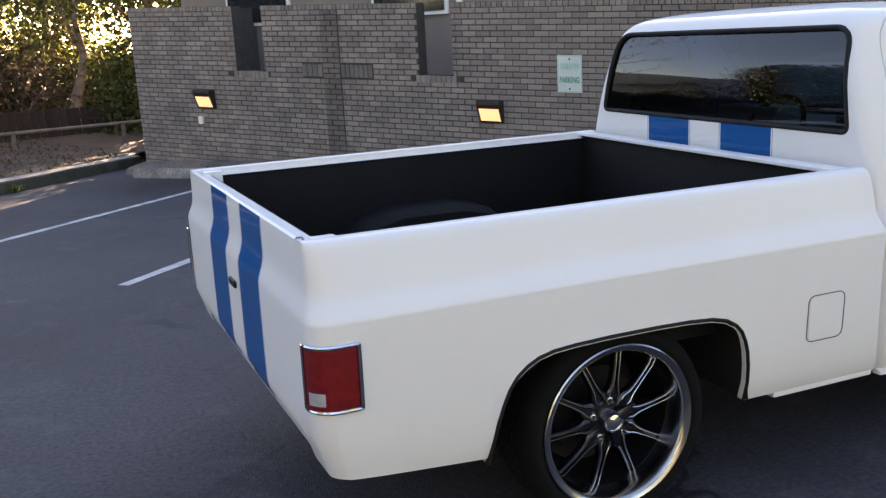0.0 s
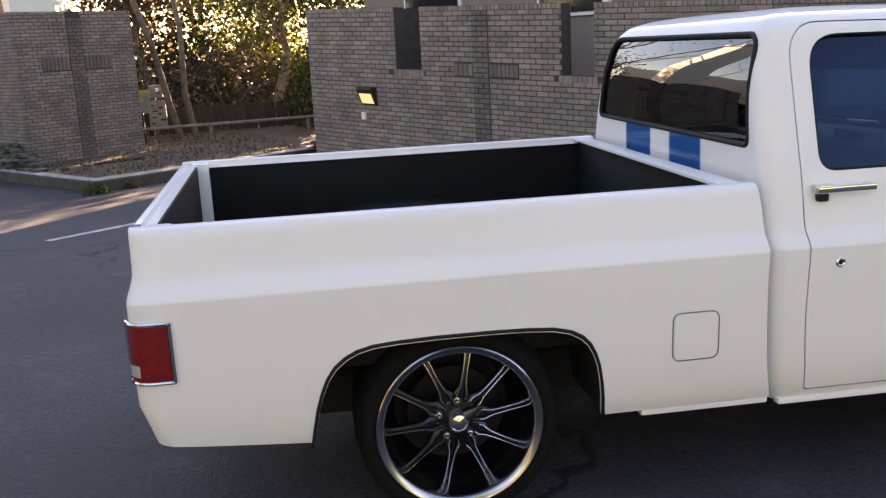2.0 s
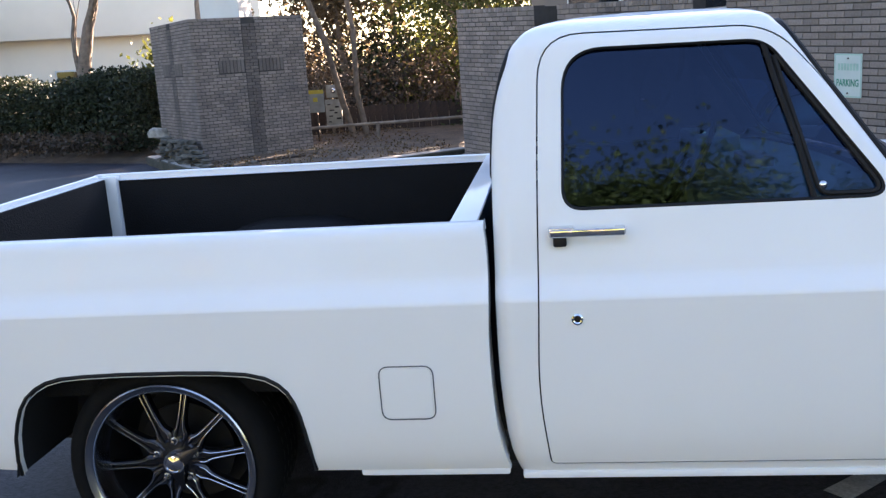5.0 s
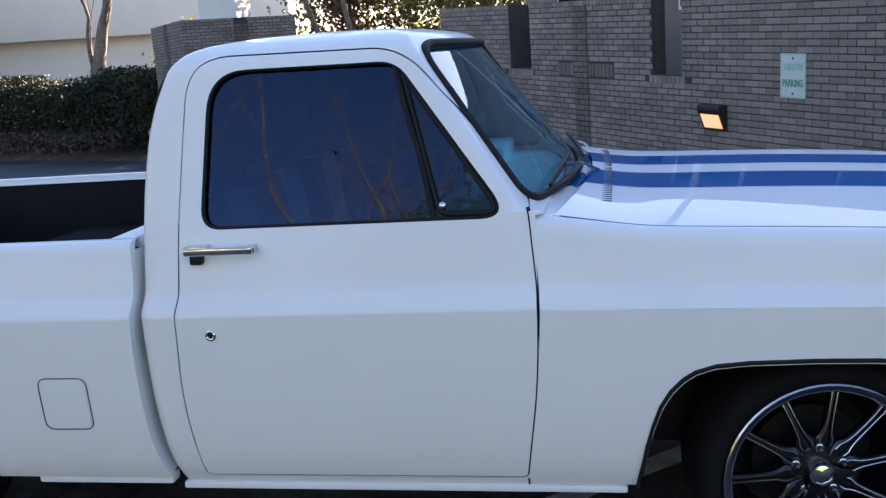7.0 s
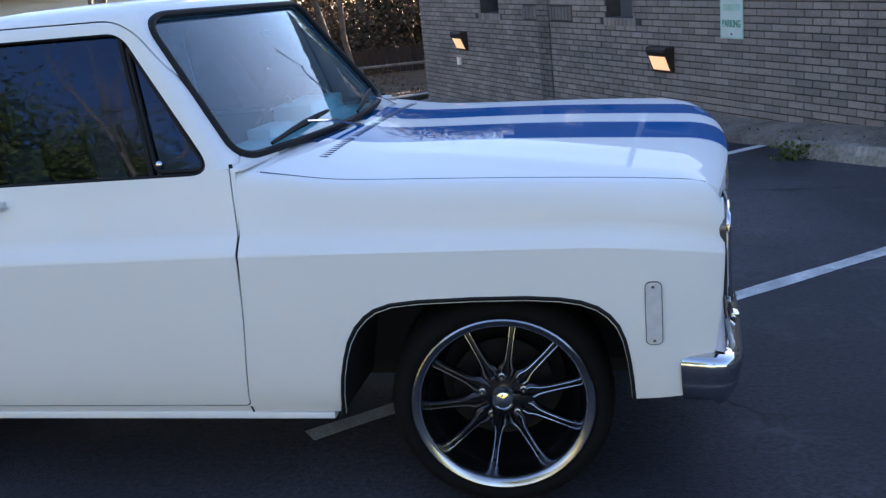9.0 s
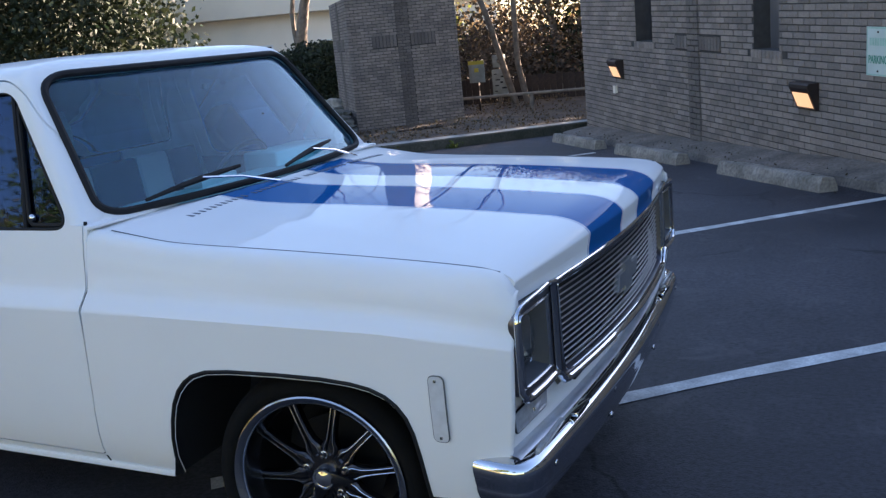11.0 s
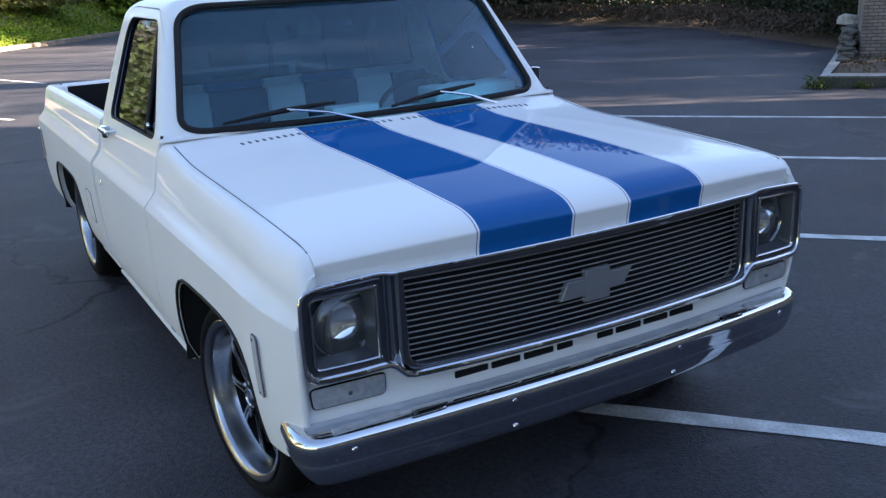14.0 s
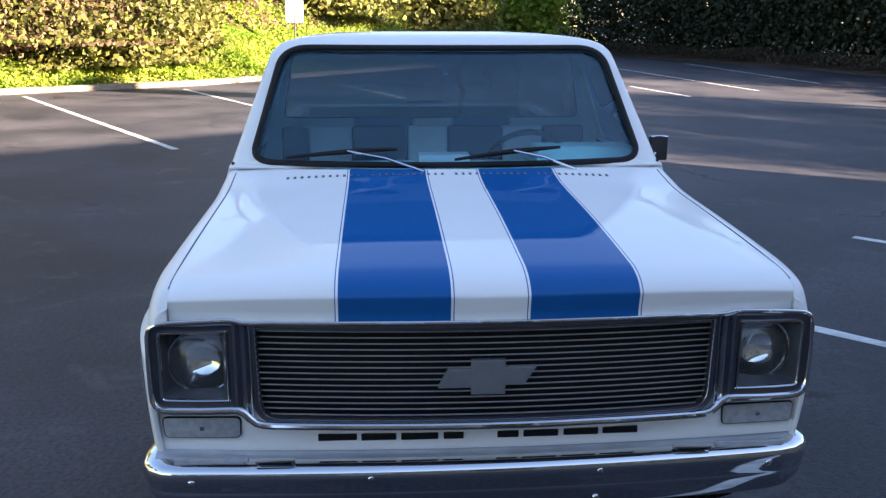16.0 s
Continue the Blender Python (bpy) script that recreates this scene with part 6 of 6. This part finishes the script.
# hedge and evergreens along the far side of the lot
def hedge_line(pts, height, deep, n, size, seed, leaf=None, label="dense dark evergreen hedge at the edge of the lot", name="hedge"):
    P = [Vector(p) for p in pts]
    seg = [(b - a).length for a, b in zip(P, P[1:])]
    cum = np.r_[0, np.cumsum(seg)]

    def f(g, k):
        u = g.uniform(0, cum[-1], k)
        out = np.empty((k, 3))
        h = g.uniform(0, 1, k) ** 0.8
        w = g.normal(size=k) * 0.5
        for i in range(k):
            j = min(int(np.searchsorted(cum, u[i], side="right")) - 1, len(seg) - 1)
            p = P[j].lerp(P[j + 1], (u[i] - cum[j]) / seg[j])
            t = (P[j + 1] - P[j]).normalized()
            top = height * (0.8 + 0.35 * noise.noise((u[i] * 0.35, seed, 0)) + 0.12 * noise.noise((u[i] * 1.6, seed, 4)))
            dd = w[i] * deep * (1.0 - 0.35 * h[i]) + 0.3 * noise.noise((u[i] * 0.9, h[i] * 3, seed))
            out[i] = (p.x - t.y * dd, p.y + t.x * dd, ground_z(p.x, p.y) + 0.25 + h[i] * top)
        return out

    o = leaves(name, n, f, size, leaf or LEAF_DARK, seed=seed)
    tagged(o, label, name.replace("_", " "), kind="stuff")
    return o


hedge_line(((-7.6, 17.2), (-9.5, 18.4), (-15.5, 21.5), (-19, 23)), 2.2, 1.1, 62000, 0.09, 3)
hedge_line(((-18, 22.6), (-27, 21.5), (-35, 20.3), (-43, 17.5), (-54, 12)), 9.5, 3.0, 110000, 0.22, 5)
hedge_line(((-24, 26), (-38, 25.5), (-56, 18)), 14.0, 3.5, 60000, 0.32, 8)
hedge_line(((-8.5, 17.0), (-16, 20.4), (-27, 19.9), (-35, 18.7), (-43, 15.7), (-54, 10)), 0.55, 1.6, 42000, 0.09, 9, LEAF_BROWN, "low brown brush and twigs below the hedge", "dry_brush")
verge = []
for x, y in ((-7.3, 16.2), (-10, 17.4), (-16, 20.0), (-27, 19.4), (-35, 18.2), (-43, 15.2), (-54, 9.5)):
    c = Vector((x, y))
    o = Vector((-x * 0.2 - 3, 10 + y * 0.0)).normalized()
    verge.append([(c.x + o.x * w, c.y + o.y * w, ground_z(*(c + o * w)) + h) for w, h in ((-0.3, -0.01), (0.1, 0.05), (1.5, 0.25), (4.0, 0.5))])
tagged(part("verge", grid(verge), SOIL, smooth=60), "brown litter verge below the hedge", "ground", kind="structure")
for x, y, s in ((-27.5, 20.2, 21), (-27.0, 20.4, 22)):
    tree(x, y, 4.2, 0.11, 5, s, label="slender bare multi-stem tree before the dark hedge")

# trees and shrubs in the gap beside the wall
# shade of the gap is coloured in here with LEAF_SHADE and LEAF_BROWN
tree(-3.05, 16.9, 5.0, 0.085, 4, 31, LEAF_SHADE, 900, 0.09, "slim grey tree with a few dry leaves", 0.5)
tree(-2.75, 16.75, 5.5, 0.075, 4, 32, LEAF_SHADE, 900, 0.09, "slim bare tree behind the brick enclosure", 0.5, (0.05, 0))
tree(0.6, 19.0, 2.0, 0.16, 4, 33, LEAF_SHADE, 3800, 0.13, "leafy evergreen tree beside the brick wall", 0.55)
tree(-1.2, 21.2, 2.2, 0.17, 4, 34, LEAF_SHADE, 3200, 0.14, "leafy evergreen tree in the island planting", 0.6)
tree(-11.0, 20.0, 3.4, 0.26, 5, 35, None, label="bare spreading tree rising from the hedge", lean=(-0.12, 0))
tree(-7.0, 17.8, 5.0, 0.20, 4, 36, LEAF_BROWN, 300, 0.1, "dark bare tree trunk beside the enclosure", 0.5)
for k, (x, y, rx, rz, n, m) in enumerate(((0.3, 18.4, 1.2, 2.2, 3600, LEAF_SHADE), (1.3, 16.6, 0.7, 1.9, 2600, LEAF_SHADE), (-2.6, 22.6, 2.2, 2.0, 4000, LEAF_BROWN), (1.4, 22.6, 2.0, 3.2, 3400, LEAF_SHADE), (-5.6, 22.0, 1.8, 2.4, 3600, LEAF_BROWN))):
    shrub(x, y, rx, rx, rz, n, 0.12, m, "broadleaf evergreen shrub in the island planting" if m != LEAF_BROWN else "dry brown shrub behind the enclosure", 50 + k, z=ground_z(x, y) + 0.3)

for k, (x, y, h, m) in enumerate(((-1.8, 25.5, 2.3, LEAF_MID), (-5.2, 26.5, 2.5, LEAF_DRY), (1.8, 24.2, 2.2, LEAF_DARK), (-3.4, 28.5, 2.6, LEAF_MID))):
    tree(x, y, h, 0.2, 4, 60 + k, m, 6200, 0.17, "tall leafy tree beyond the island planting", 0.8)
for k, (x, y, rx, rz, m) in enumerate(((-1.0, 26.0, 2.6, 3.0, LEAF_MID), (-4.0, 27.5, 2.6, 3.0, LEAF_DARK), (-7.5, 27.5, 2.6, 3.2, LEAF_DRY), (2.8, 26.5, 2.6, 3.6, LEAF_MID), (-10.5, 27.0, 2.4, 3.0, LEAF_MID))):
    shrub(x, y, rx, rx * 0.7, rz, 8000, 0.20, m, "tall dense evergreen thicket beyond the island", 70 + k, count=70)

# board fence behind the planting
fence = tagged(new("board_fence"), "dark brown board fence behind the island planting", "fence")
fa, fb = Vector((-5.8, 17.3)), Vector((1.6, 18.9))
fence.matrix_basis = pose(fa.x, fa.y, ground_z(*fa) - 0.1, 0, 0, math.degrees(math.atan2(fb.y - fa.y, fb.x - fa.x)))
flen = (fb - fa).length
fr_ = random.Random(12)
board = part("board", box(0.0, 0.138, -0.011, 0.011, 0.0, 1.0, 0.003, 1), FENCEWOOD, fence)
for k in range(1, int(flen / 0.145)):
    o = new("board", board.data)
    o.parent = fence
    o.matrix_basis = pose(0.145 * k, fr_.uniform(-0.004, 0.004), fr_.uniform(-0.02, 0.02), 0, fr_.uniform(-0.5, 0.5), 0)
for z in (0.3, 0.75):
    part("fence_rail", box(0, flen, 0.012, 0.055, z, z + 0.09, 0.004), FENCEWOOD, fence)

def lathe_z(x, y, z, r):
    bm = bmesh.new()
    bmesh.ops.create_uvsphere(bm, u_segments=16, v_segments=8, radius=r, matrix=Matrix.Translation((x, y, z)) @ Matrix.Diagonal((1, 0.5, 1, 1)))
    return bm


# low rail, notice and service panel in the gap
rail = tagged(part("low_rail", tube([(-4.6, 15.15, 0.22), (-3.0, 15.75, 0.22), (-1.9, 16.0, 0.22), (-0.6, 16.2, 0.23), (0.6, 16.4, 0.24)], 0.032, 8), OLDRAIL), "pale weathered low rail edging the planting", "rail")
for x, y in ((-4.3, 15.27), (-2.4, 15.88), (-0.4, 16.23)):
    part("rail_post", box(x - 0.04, x + 0.04, y - 0.04, y + 0.04, -0.5, 0.20, 0.01), BARK, rail)
notice = tagged(part("notice_post", box(-3.09, -3.05, 14.58, 14.62, -0.4, 1.05, 0.004), BRONZE), "white notice with a yellow head on a thin post", "sign")
notice.matrix_basis = pose(-0.73, 1.68, -0.10)
part("notice_board", box(-3.26, -2.88, 14.555, 14.578, 0.60, 1.08, 0.01), NOTICEW, notice)
part("notice_head", box(-3.26, -2.88, 14.545, 14.552, 1.0, 1.08, 0.001), YELLOW, notice)
part("notice_mark", box(-3.12, -3.02, 14.545, 14.552, 0.83, 0.92, 0.001), YELLOW, notice)
post = tagged(part("service_panel", box(-3.24, -2.87, 15.93, 15.98, 0.19, 0.80, 0.01), NOTICEW), "white service panel with rubbed dark lettering on a stake", "service panel")
post.matrix_basis = pose(-0.57, 1.20, -0.08)
part("stake", box(-3.14, -3.07, 15.985, 16.03, -0.5, 1.0, 0.005), BARK, post)
meter = part("meter_box", box(-3.19, -2.90, 15.90, 15.98, 0.85, 1.13, 0.012), NOTICEW, post)
part("dial", lathe_z(-3.02, 15.885, 1.0, 0.06), CHROME, meter, "round grey meter dial")
for k in range(7):
    x = -3.19 + 0.15 * (k % 2) + 0.02 * (k % 3)
    part("dark_mark", box(x, x + 0.07 + 0.02 * (k % 3), 15.922, 15.927, 0.68 - 0.065 * k, 0.705 - 0.065 * k + 0.012 * (k % 2), 0.001), BLACK, post)
# dark plank lying at the enclosure's foot
plank = part("plank", box(-0.45, 0.45, -0.08, 0.08, 0.0, 0.05, 0.01), FENCEWOOD)
tagged(plank, "dark weathered plank lying on the soil", "plank")
plank.matrix_basis = pose(-3.75, 13.1, ground_z(-3.75, 13.1) + 0.20, 0, 0, 38)

# pillar behind the enclosure, pale building beyond the hedge
pil = tagged(part("pillar", box(-5.93, -5.08, 15.60, 16.46, PTOP - 0.01, 6.6, 0.03), WHITEPOST), "white rendered pillar rising from the brick enclosure", "pillar")
part("pillar_cap", box(-5.99, -5.02, 15.54, 16.52, 6.6, 6.75, 0.03), WHITEPOST, pil)
house = tagged(new("pale_building"), "long pale rendered building with a flat roof beyond the hedge", "building")
hp = Vector((-24.0, 36.0, -0.84))
house.matrix_basis = pose(hp.x, hp.y, hp.z, 0, 0, 28)
part("building_wall", box(-16, 12, 0, 9, 0, 4.2, 0.02), PALE, house)
part("roof_fascia", box(-16.6, 12.6, -0.8, 9.6, 4.2, 7.4, 0.05), PALE, house)
for x in (-13, -9, -5, -1, 3, 7):
    w = part("window", box(x, x + 1.6, -0.05, 0.02, 1.6, 2.8, 0.01), WHITEPOST, house)
    part("pane", box(x + 0.08, x + 1.52, -0.065, -0.04, 1.68, 2.72), WINDARK, w)

# office building behind the screen wall
office = tagged(new("office_building"), "beige stucco office building behind the brick wall", "building")
OT = 4.74


def office_box(s0, s1, n0, n1, z0, z1, bm=None):
    bm = bm or bmesh.new()
    v = []
    for s in (s0, s1):
        for n in (n0, n1):
            for z in (z0, z1):
                p = S0 + D2 * s + N2 * n
                v.append(bm.verts.new((p.x, p.y, z)))
    for f in ((0, 1, 3, 2), (4, 6, 7, 5), (0, 4, 5, 1), (2, 3, 7, 6), (1, 5, 7, 3), (0, 2, 6, 4)):
        bm.faces.new([v[i] for i in f])
    return bm


part("building_wall", office_box(-34, 9.3, 2.9, 16, -1.0, OT), STUCCO, office, smooth=0)
part("parapet", office_box(-34.2, 9.5, 2.75, 16.2, OT - 0.05, OT + 0.35), STUCCO, office, smooth=0)
for k in range(11):
    s, z = 6.6 - 3.3 * k, 2.02
    w = part("window", office_box(s, s + 1.5, 2.84, 2.93, z - 0.06, z + 1.6), WHITEPOST, office, smooth=0)
    part("pane", office_box(s + 0.06, s + 1.44, 2.82, 2.85, z, z + 1.54), WINDARK, w, smooth=0)
tagged(part("downpipe", tube([wp(1.76, 0.35, h) for h in (1.35, 2.2, 3.5, 5.0)], 0.045, 10), WHITEPOST), "white downpipe seen through the wall notch", "pipe")

# fallen leaves on the island and along the wall's foot
def litter(g, n):
    f, u = g.uniform(0, 1, n) ** 1.4, g.uniform(0, 3.999, n)
    out = np.empty((n, 3))
    for i in range(n):
        j = int(u[i])
        p = inner[j].lerp(inner[j + 1], u[i] - j)
        q = p.lerp(Vector((-3.0, 19.5)), 0.02 + 0.8 * f[i])
        out[i] = (q.x, q.y, ground_z(q.x, q.y) + 0.19 + 0.22 * f[i] + g.uniform(0, 0.03))
    return out


def wall_litter(g, n):
    s, w = g.uniform(-3, 7.2, n), -0.02 - np.abs(g.normal(size=n)) * 0.35
    pts = [S0 + D2 * a + N2 * b for a, b in zip(s, w)]
    return np.array([(p.x, p.y, ground_z(p.x, p.y) + (0.128 if b > -0.7 else 0.012)) for p, b in zip(pts, w)])


tagged(leaves("leaf_litter", 2600, litter, 0.05, LEAF_DRY, seed=21), "brown fallen leaves scattered over the island soil", "leaf litter", kind="stuff")
tagged(leaves("leaf_litter", 350, wall_litter, 0.03, LEAF_BROWN, seed=22), "brown fallen leaves along the wall's foot", "leaf litter", kind="stuff")

# weeds at the kerb and by the wheel stop
for x, y, r, n in ((-3.52, 10.0, 0.17, 260), (-3.1, 10.5, 0.12, 120), (4.75, 4.95, 0.16, 160), (-2.3, 11.45, 0.10, 80)):
    w = leaves("weed", n, lambda g, k, x=x, y=y, r=r: np.stack([x + g.normal(size=k) * r * 0.6, y + g.normal(size=k) * r * 0.4, ground_z(x, y) + np.abs(g.normal(size=k)) * r * 0.5], 1), 0.05, LEAF_GREEN, seed=int(n))
    tagged(w, "small green weeds growing from the asphalt joint", "weed", kind="stuff")

# ---- sunny bank behind the truck and round the camera's side ----
BANK = [Vector(p) for p in ((-62, 18), (-46, 11.5), (-38, 7.5), (-29, 2.5), (-24.5, -0.6), (-21.3, -2.8), (-18.5, -4.9), (-15.7, -8.7), (-12, -14), (-7, -19.5), (0, -24), (12, -27), (28, -28), (46, -22))]
rowsb = []
nb = []
for i, p in enumerate(BANK):
    t = (BANK[min(i + 1, len(BANK) - 1)] - BANK[max(i - 1, 0)]).normalized()
    n = Vector((t.y, -t.x))
    nb.append(n if n.dot(p) > 0 else -n)


def bank_pt(i, f, w):
    """A point of the bank: stretch i + f along its foot, w metres up from it."""
    p, n = BANK[i].lerp(BANK[i + 1], f), nb[i].lerp(nb[i + 1], f)
    q = p + n * w
    h = 0.0 if w < 0.35 else 0.50 * (w - 0.35) * (1 if w < 9 else 9 / w) + 0.25 * noise.noise((q.x * 0.25, q.y * 0.25, 2)) * min(1, w / 2)
    return Vector((q.x, q.y, ground_z(*p) + 0.02 + h))


for i in range(len(BANK) - 1):
    for f in np.linspace(0, 1, 7)[: 7 if i == len(BANK) - 2 else 6]:
        rowsb.append([bank_pt(i, f, w) for w in (0.0, 0.3, 0.36, 0.8, 1.4, 2.2, 3.2, 4.5, 6, 8, 10, 14, 20)])
tagged(part("bank", grid(rowsb), TURF, smooth=60), "sunlit grassy bank along the edge of the lot", "bank", kind="structure")
kb = []
for i in range(2, 10):
    for f in np.linspace(0, 1, 6)[:5]:
        p, n = BANK[i].lerp(BANK[i + 1], f), nb[i].lerp(nb[i + 1], f)
        g = ground_z(*p)
        kb.append([(*(p + n * w), g + z) for w, z in ((-0.12, -0.02), (-0.11, 0.11), (-0.08, 0.13), (0.10, 0.135), (0.16, 0.05))])
tagged(part("bank_kerb", grid(kb), MULCH, smooth=30), "soil-stained concrete kerb at the foot of the bank", "kerb", kind="structure")


def on_bank(i0, i1, w0, w1, lift=0.06):
    def f(g, n):
        out = np.empty((n, 3))
        for k in range(n):
            u = g.uniform(i0, i1)
            q = bank_pt(min(int(u), len(BANK) - 2), u - int(u), w0 + (w1 - w0) * g.uniform(0, 1) ** 1.2)
            bump = 0.5 + 0.5 * noise.noise((q.x * 0.8, q.y * 0.8, 7))
            out[k] = (q.x, q.y, q.z + g.uniform(0.0, lift + 0.75 * bump ** 3))
        return out
    return f


tagged(leaves("ground_cover", 85000, on_bank(1.3, 7.6, 0.4, 6.5, 0.04), 0.10, LEAF_BRIGHT, seed=11), "bright green weeds and ground cover on the bank", "ground cover", kind="stuff")
tagged(leaves("dry_grass", 12000, on_bank(1.0, 8.5, 3.0, 11.0), 0.20, LEAF_DRY, seed=12), "dry brown growth higher on the bank", "ground cover", kind="stuff")
sh = 0
for i, f, w, rx, rz, n, size, m, lab in ((6, 0.10, 1.6, 1.5, 2.2, 5200, 0.20, LEAF_MID, "large broadleaf shrub with sunlit leaves on the bank"), (6, 0.50, 1.5, 1.4, 2.0, 5000, 0.20, LEAF_MID, "large broadleaf shrub with sunlit leaves on the bank"),
                                      (5, 0.75, 2.2, 1.1, 1.8, 3600, 0.20, LEAF_MID, "large broadleaf shrub with sunlit leaves on the bank"), (7, 0.12, 2.0, 1.4, 2.6, 3600, 0.14, LEAF_DRY, "brown twiggy shrub on the bank"),
                                      (6, 0.9, 2.4, 1.5, 2.6, 4200, 0.16, LEAF_DRY, "brown twiggy shrub on the bank"), (6, 0.25, 5.0, 2.3, 4.2, 9000, 0.20, LEAF_DRY, "tall golden brown shrub on the bank"), (6, 0.7, 5.0, 2.2, 4.4, 9000, 0.20, LEAF_MID, "tall yellow-green shrub on the bank"), (7, 0.25, 5.0, 2.3, 4.4, 9000, 0.20, LEAF_DRY, "tall golden brown shrub on the bank"),
                                      (5, 0.6, 5.5, 2.2, 4.0, 9000, 0.20, LEAF_MID, "tall yellow-green shrub on the bank"), (6, 0.4, 2.6, 2.1, 6.4, 20000, 0.15, LEAF_DRY, "tall golden brown shrub on the bank"), (6, 0.85, 2.8, 2.1, 7.0, 22000, 0.15, LEAF_MID, "tall yellow-green shrub on the bank"), (6, 0.65, 6.0, 2.6, 6.6, 20000, 0.16, LEAF_DRY, "tall golden brown shrub on the bank"), (7, 0.05, 6.0, 2.6, 6.8, 20000, 0.16, LEAF_DRY, "tall golden brown shrub on the bank"), (7, 0.2, 2.8, 2.2, 7.0, 24000, 0.15, LEAF_DRY, "tall golden brown shrub on the bank"),
                                      (7, 0.5, 3.2, 2.3, 6.4, 15000, 0.20, LEAF_MID, "tall yellow-green shrub on the bank"), (7, 0.8, 3.8, 2.4, 6.2, 15000, 0.20, LEAF_DRY, "tall golden brown shrub on the bank"),
                                      (3, 0.3, 4.0, 2.2, 3.0, 6000, 0.25, LEAF_MID, "green shrub higher on the bank"), (2, 0.5, 3.0, 2.4, 3.6, 6500, 0.28, LEAF_MID, "green drooping shrub at the foot of the bank"),
                                      (1, 0.6, 2.0, 2.4, 4.5, 7000, 0.30, LEAF_BRIGHT, "pale green weeping shrub in sun"), (4, 0.5, 5.5, 1.8, 2.4, 5000, 0.22, LEAF_DRY, "brown shrub higher on the bank"), (7, 0.8, 3.0, 2.0, 3.0, 5500, 0.22, LEAF_MID, "green shrub on the bank"),
                                      (8, 0.5, 3.0, 2.2, 3.2, 5500, 0.22, LEAF_MID, "green shrub on the bank"), (9, 0.4, 3.0, 2.4, 3.4, 5500, 0.24, LEAF_DRY, "brown shrub on the bank"), (10, 0.4, 3.0, 2.6, 3.6, 5500, 0.26, LEAF_MID, "green shrub on the bank")):
    p = bank_pt(i, f, w)
    shrub(p.x, p.y, rx, rx, rz, n, size, m, lab, 80 + sh, z=p.z - 0.1, count=46)
    sh += 1
for k, (i, f, w, hgt, r, leaf, n) in enumerate(((2, 0.2, 8, 4.5, 0.22, LEAF_DRY, 1500), (3, 0.7, 9, 5, 0.25, LEAF_MID, 6000), (5, 0.2, 10, 5, 0.25, LEAF_DRY, 1500), (6, 0.6, 9, 5, 0.22, LEAF_MID, 6000), (8, 0.15, 4, 3.7, 0.25, LEAF_GREEN, 34000),
                                               (8, 0.65, 4, 3.7, 0.28, LEAF_GREEN, 34000), (9, 0.15, 1.0, 6.2, 0.34, None, 0), (9, 0.5, 1.0, 6.6, 0.34, None, 0), (10, 0.05, 1.5, 6.6, 0.36, None, 0), (10, 0.3, 1.2, 6.4, 0.34, None, 0), (11, 0.3, 7, 5, 0.28, LEAF_DARK, 9000), (11, 0.8, 6, 5, 0.26, None, 0))):
    p = bank_pt(i, f, w)
    t = tree(p.x, p.y, hgt, r, 6 if leaf is None and i < 11 else 5 if leaf is None else 4, 140 + k, leaf, n, 0.15 if n > 9000 else 0.10 if leaf is LEAF_DRY else 0.26, "bare spreading tree on the bank" if leaf is None else "tall leafy tree on the bank", 0.9)
    t.matrix_basis = pose(p.x, p.y, p.z)
# two dark evergreens among the bare trees at the top of the bank
for k, (x, y, top) in enumerate(((3.6, -22.6, 14.6), (-2.0, -21.6, 13.4))):
    t = tree(x, y, 4.0, 0.24, 4, 170 + k, LEAF_GREEN, 30000, 0.17, "tall dense evergreen tree on the bank", 0.8)
    crown = [o for o in t.children if o.name.startswith("crown")][0]
    t.matrix_basis = pose(x, y, ground_z(x, y) - 0.1) @ Matrix.Scale(top / max(v.co.z for v in crown.data.vertices), 4)
p = bank_pt(4, 0.55, 1.2)
bs = tagged(part("bank_sign_post", tube([(p.x, p.y, p.z - 0.2), (p.x, p.y, p.z + 2.4)], 0.03, 8), BRONZE), "white notice on a thin post on the bank", "sign")
part("bank_sign_plate", box(p.x - 0.02, p.x + 0.02, p.y - 0.27, p.y + 0.27, p.z + 1.15, p.z + 2.35, 0.01), SIGNW, bs)
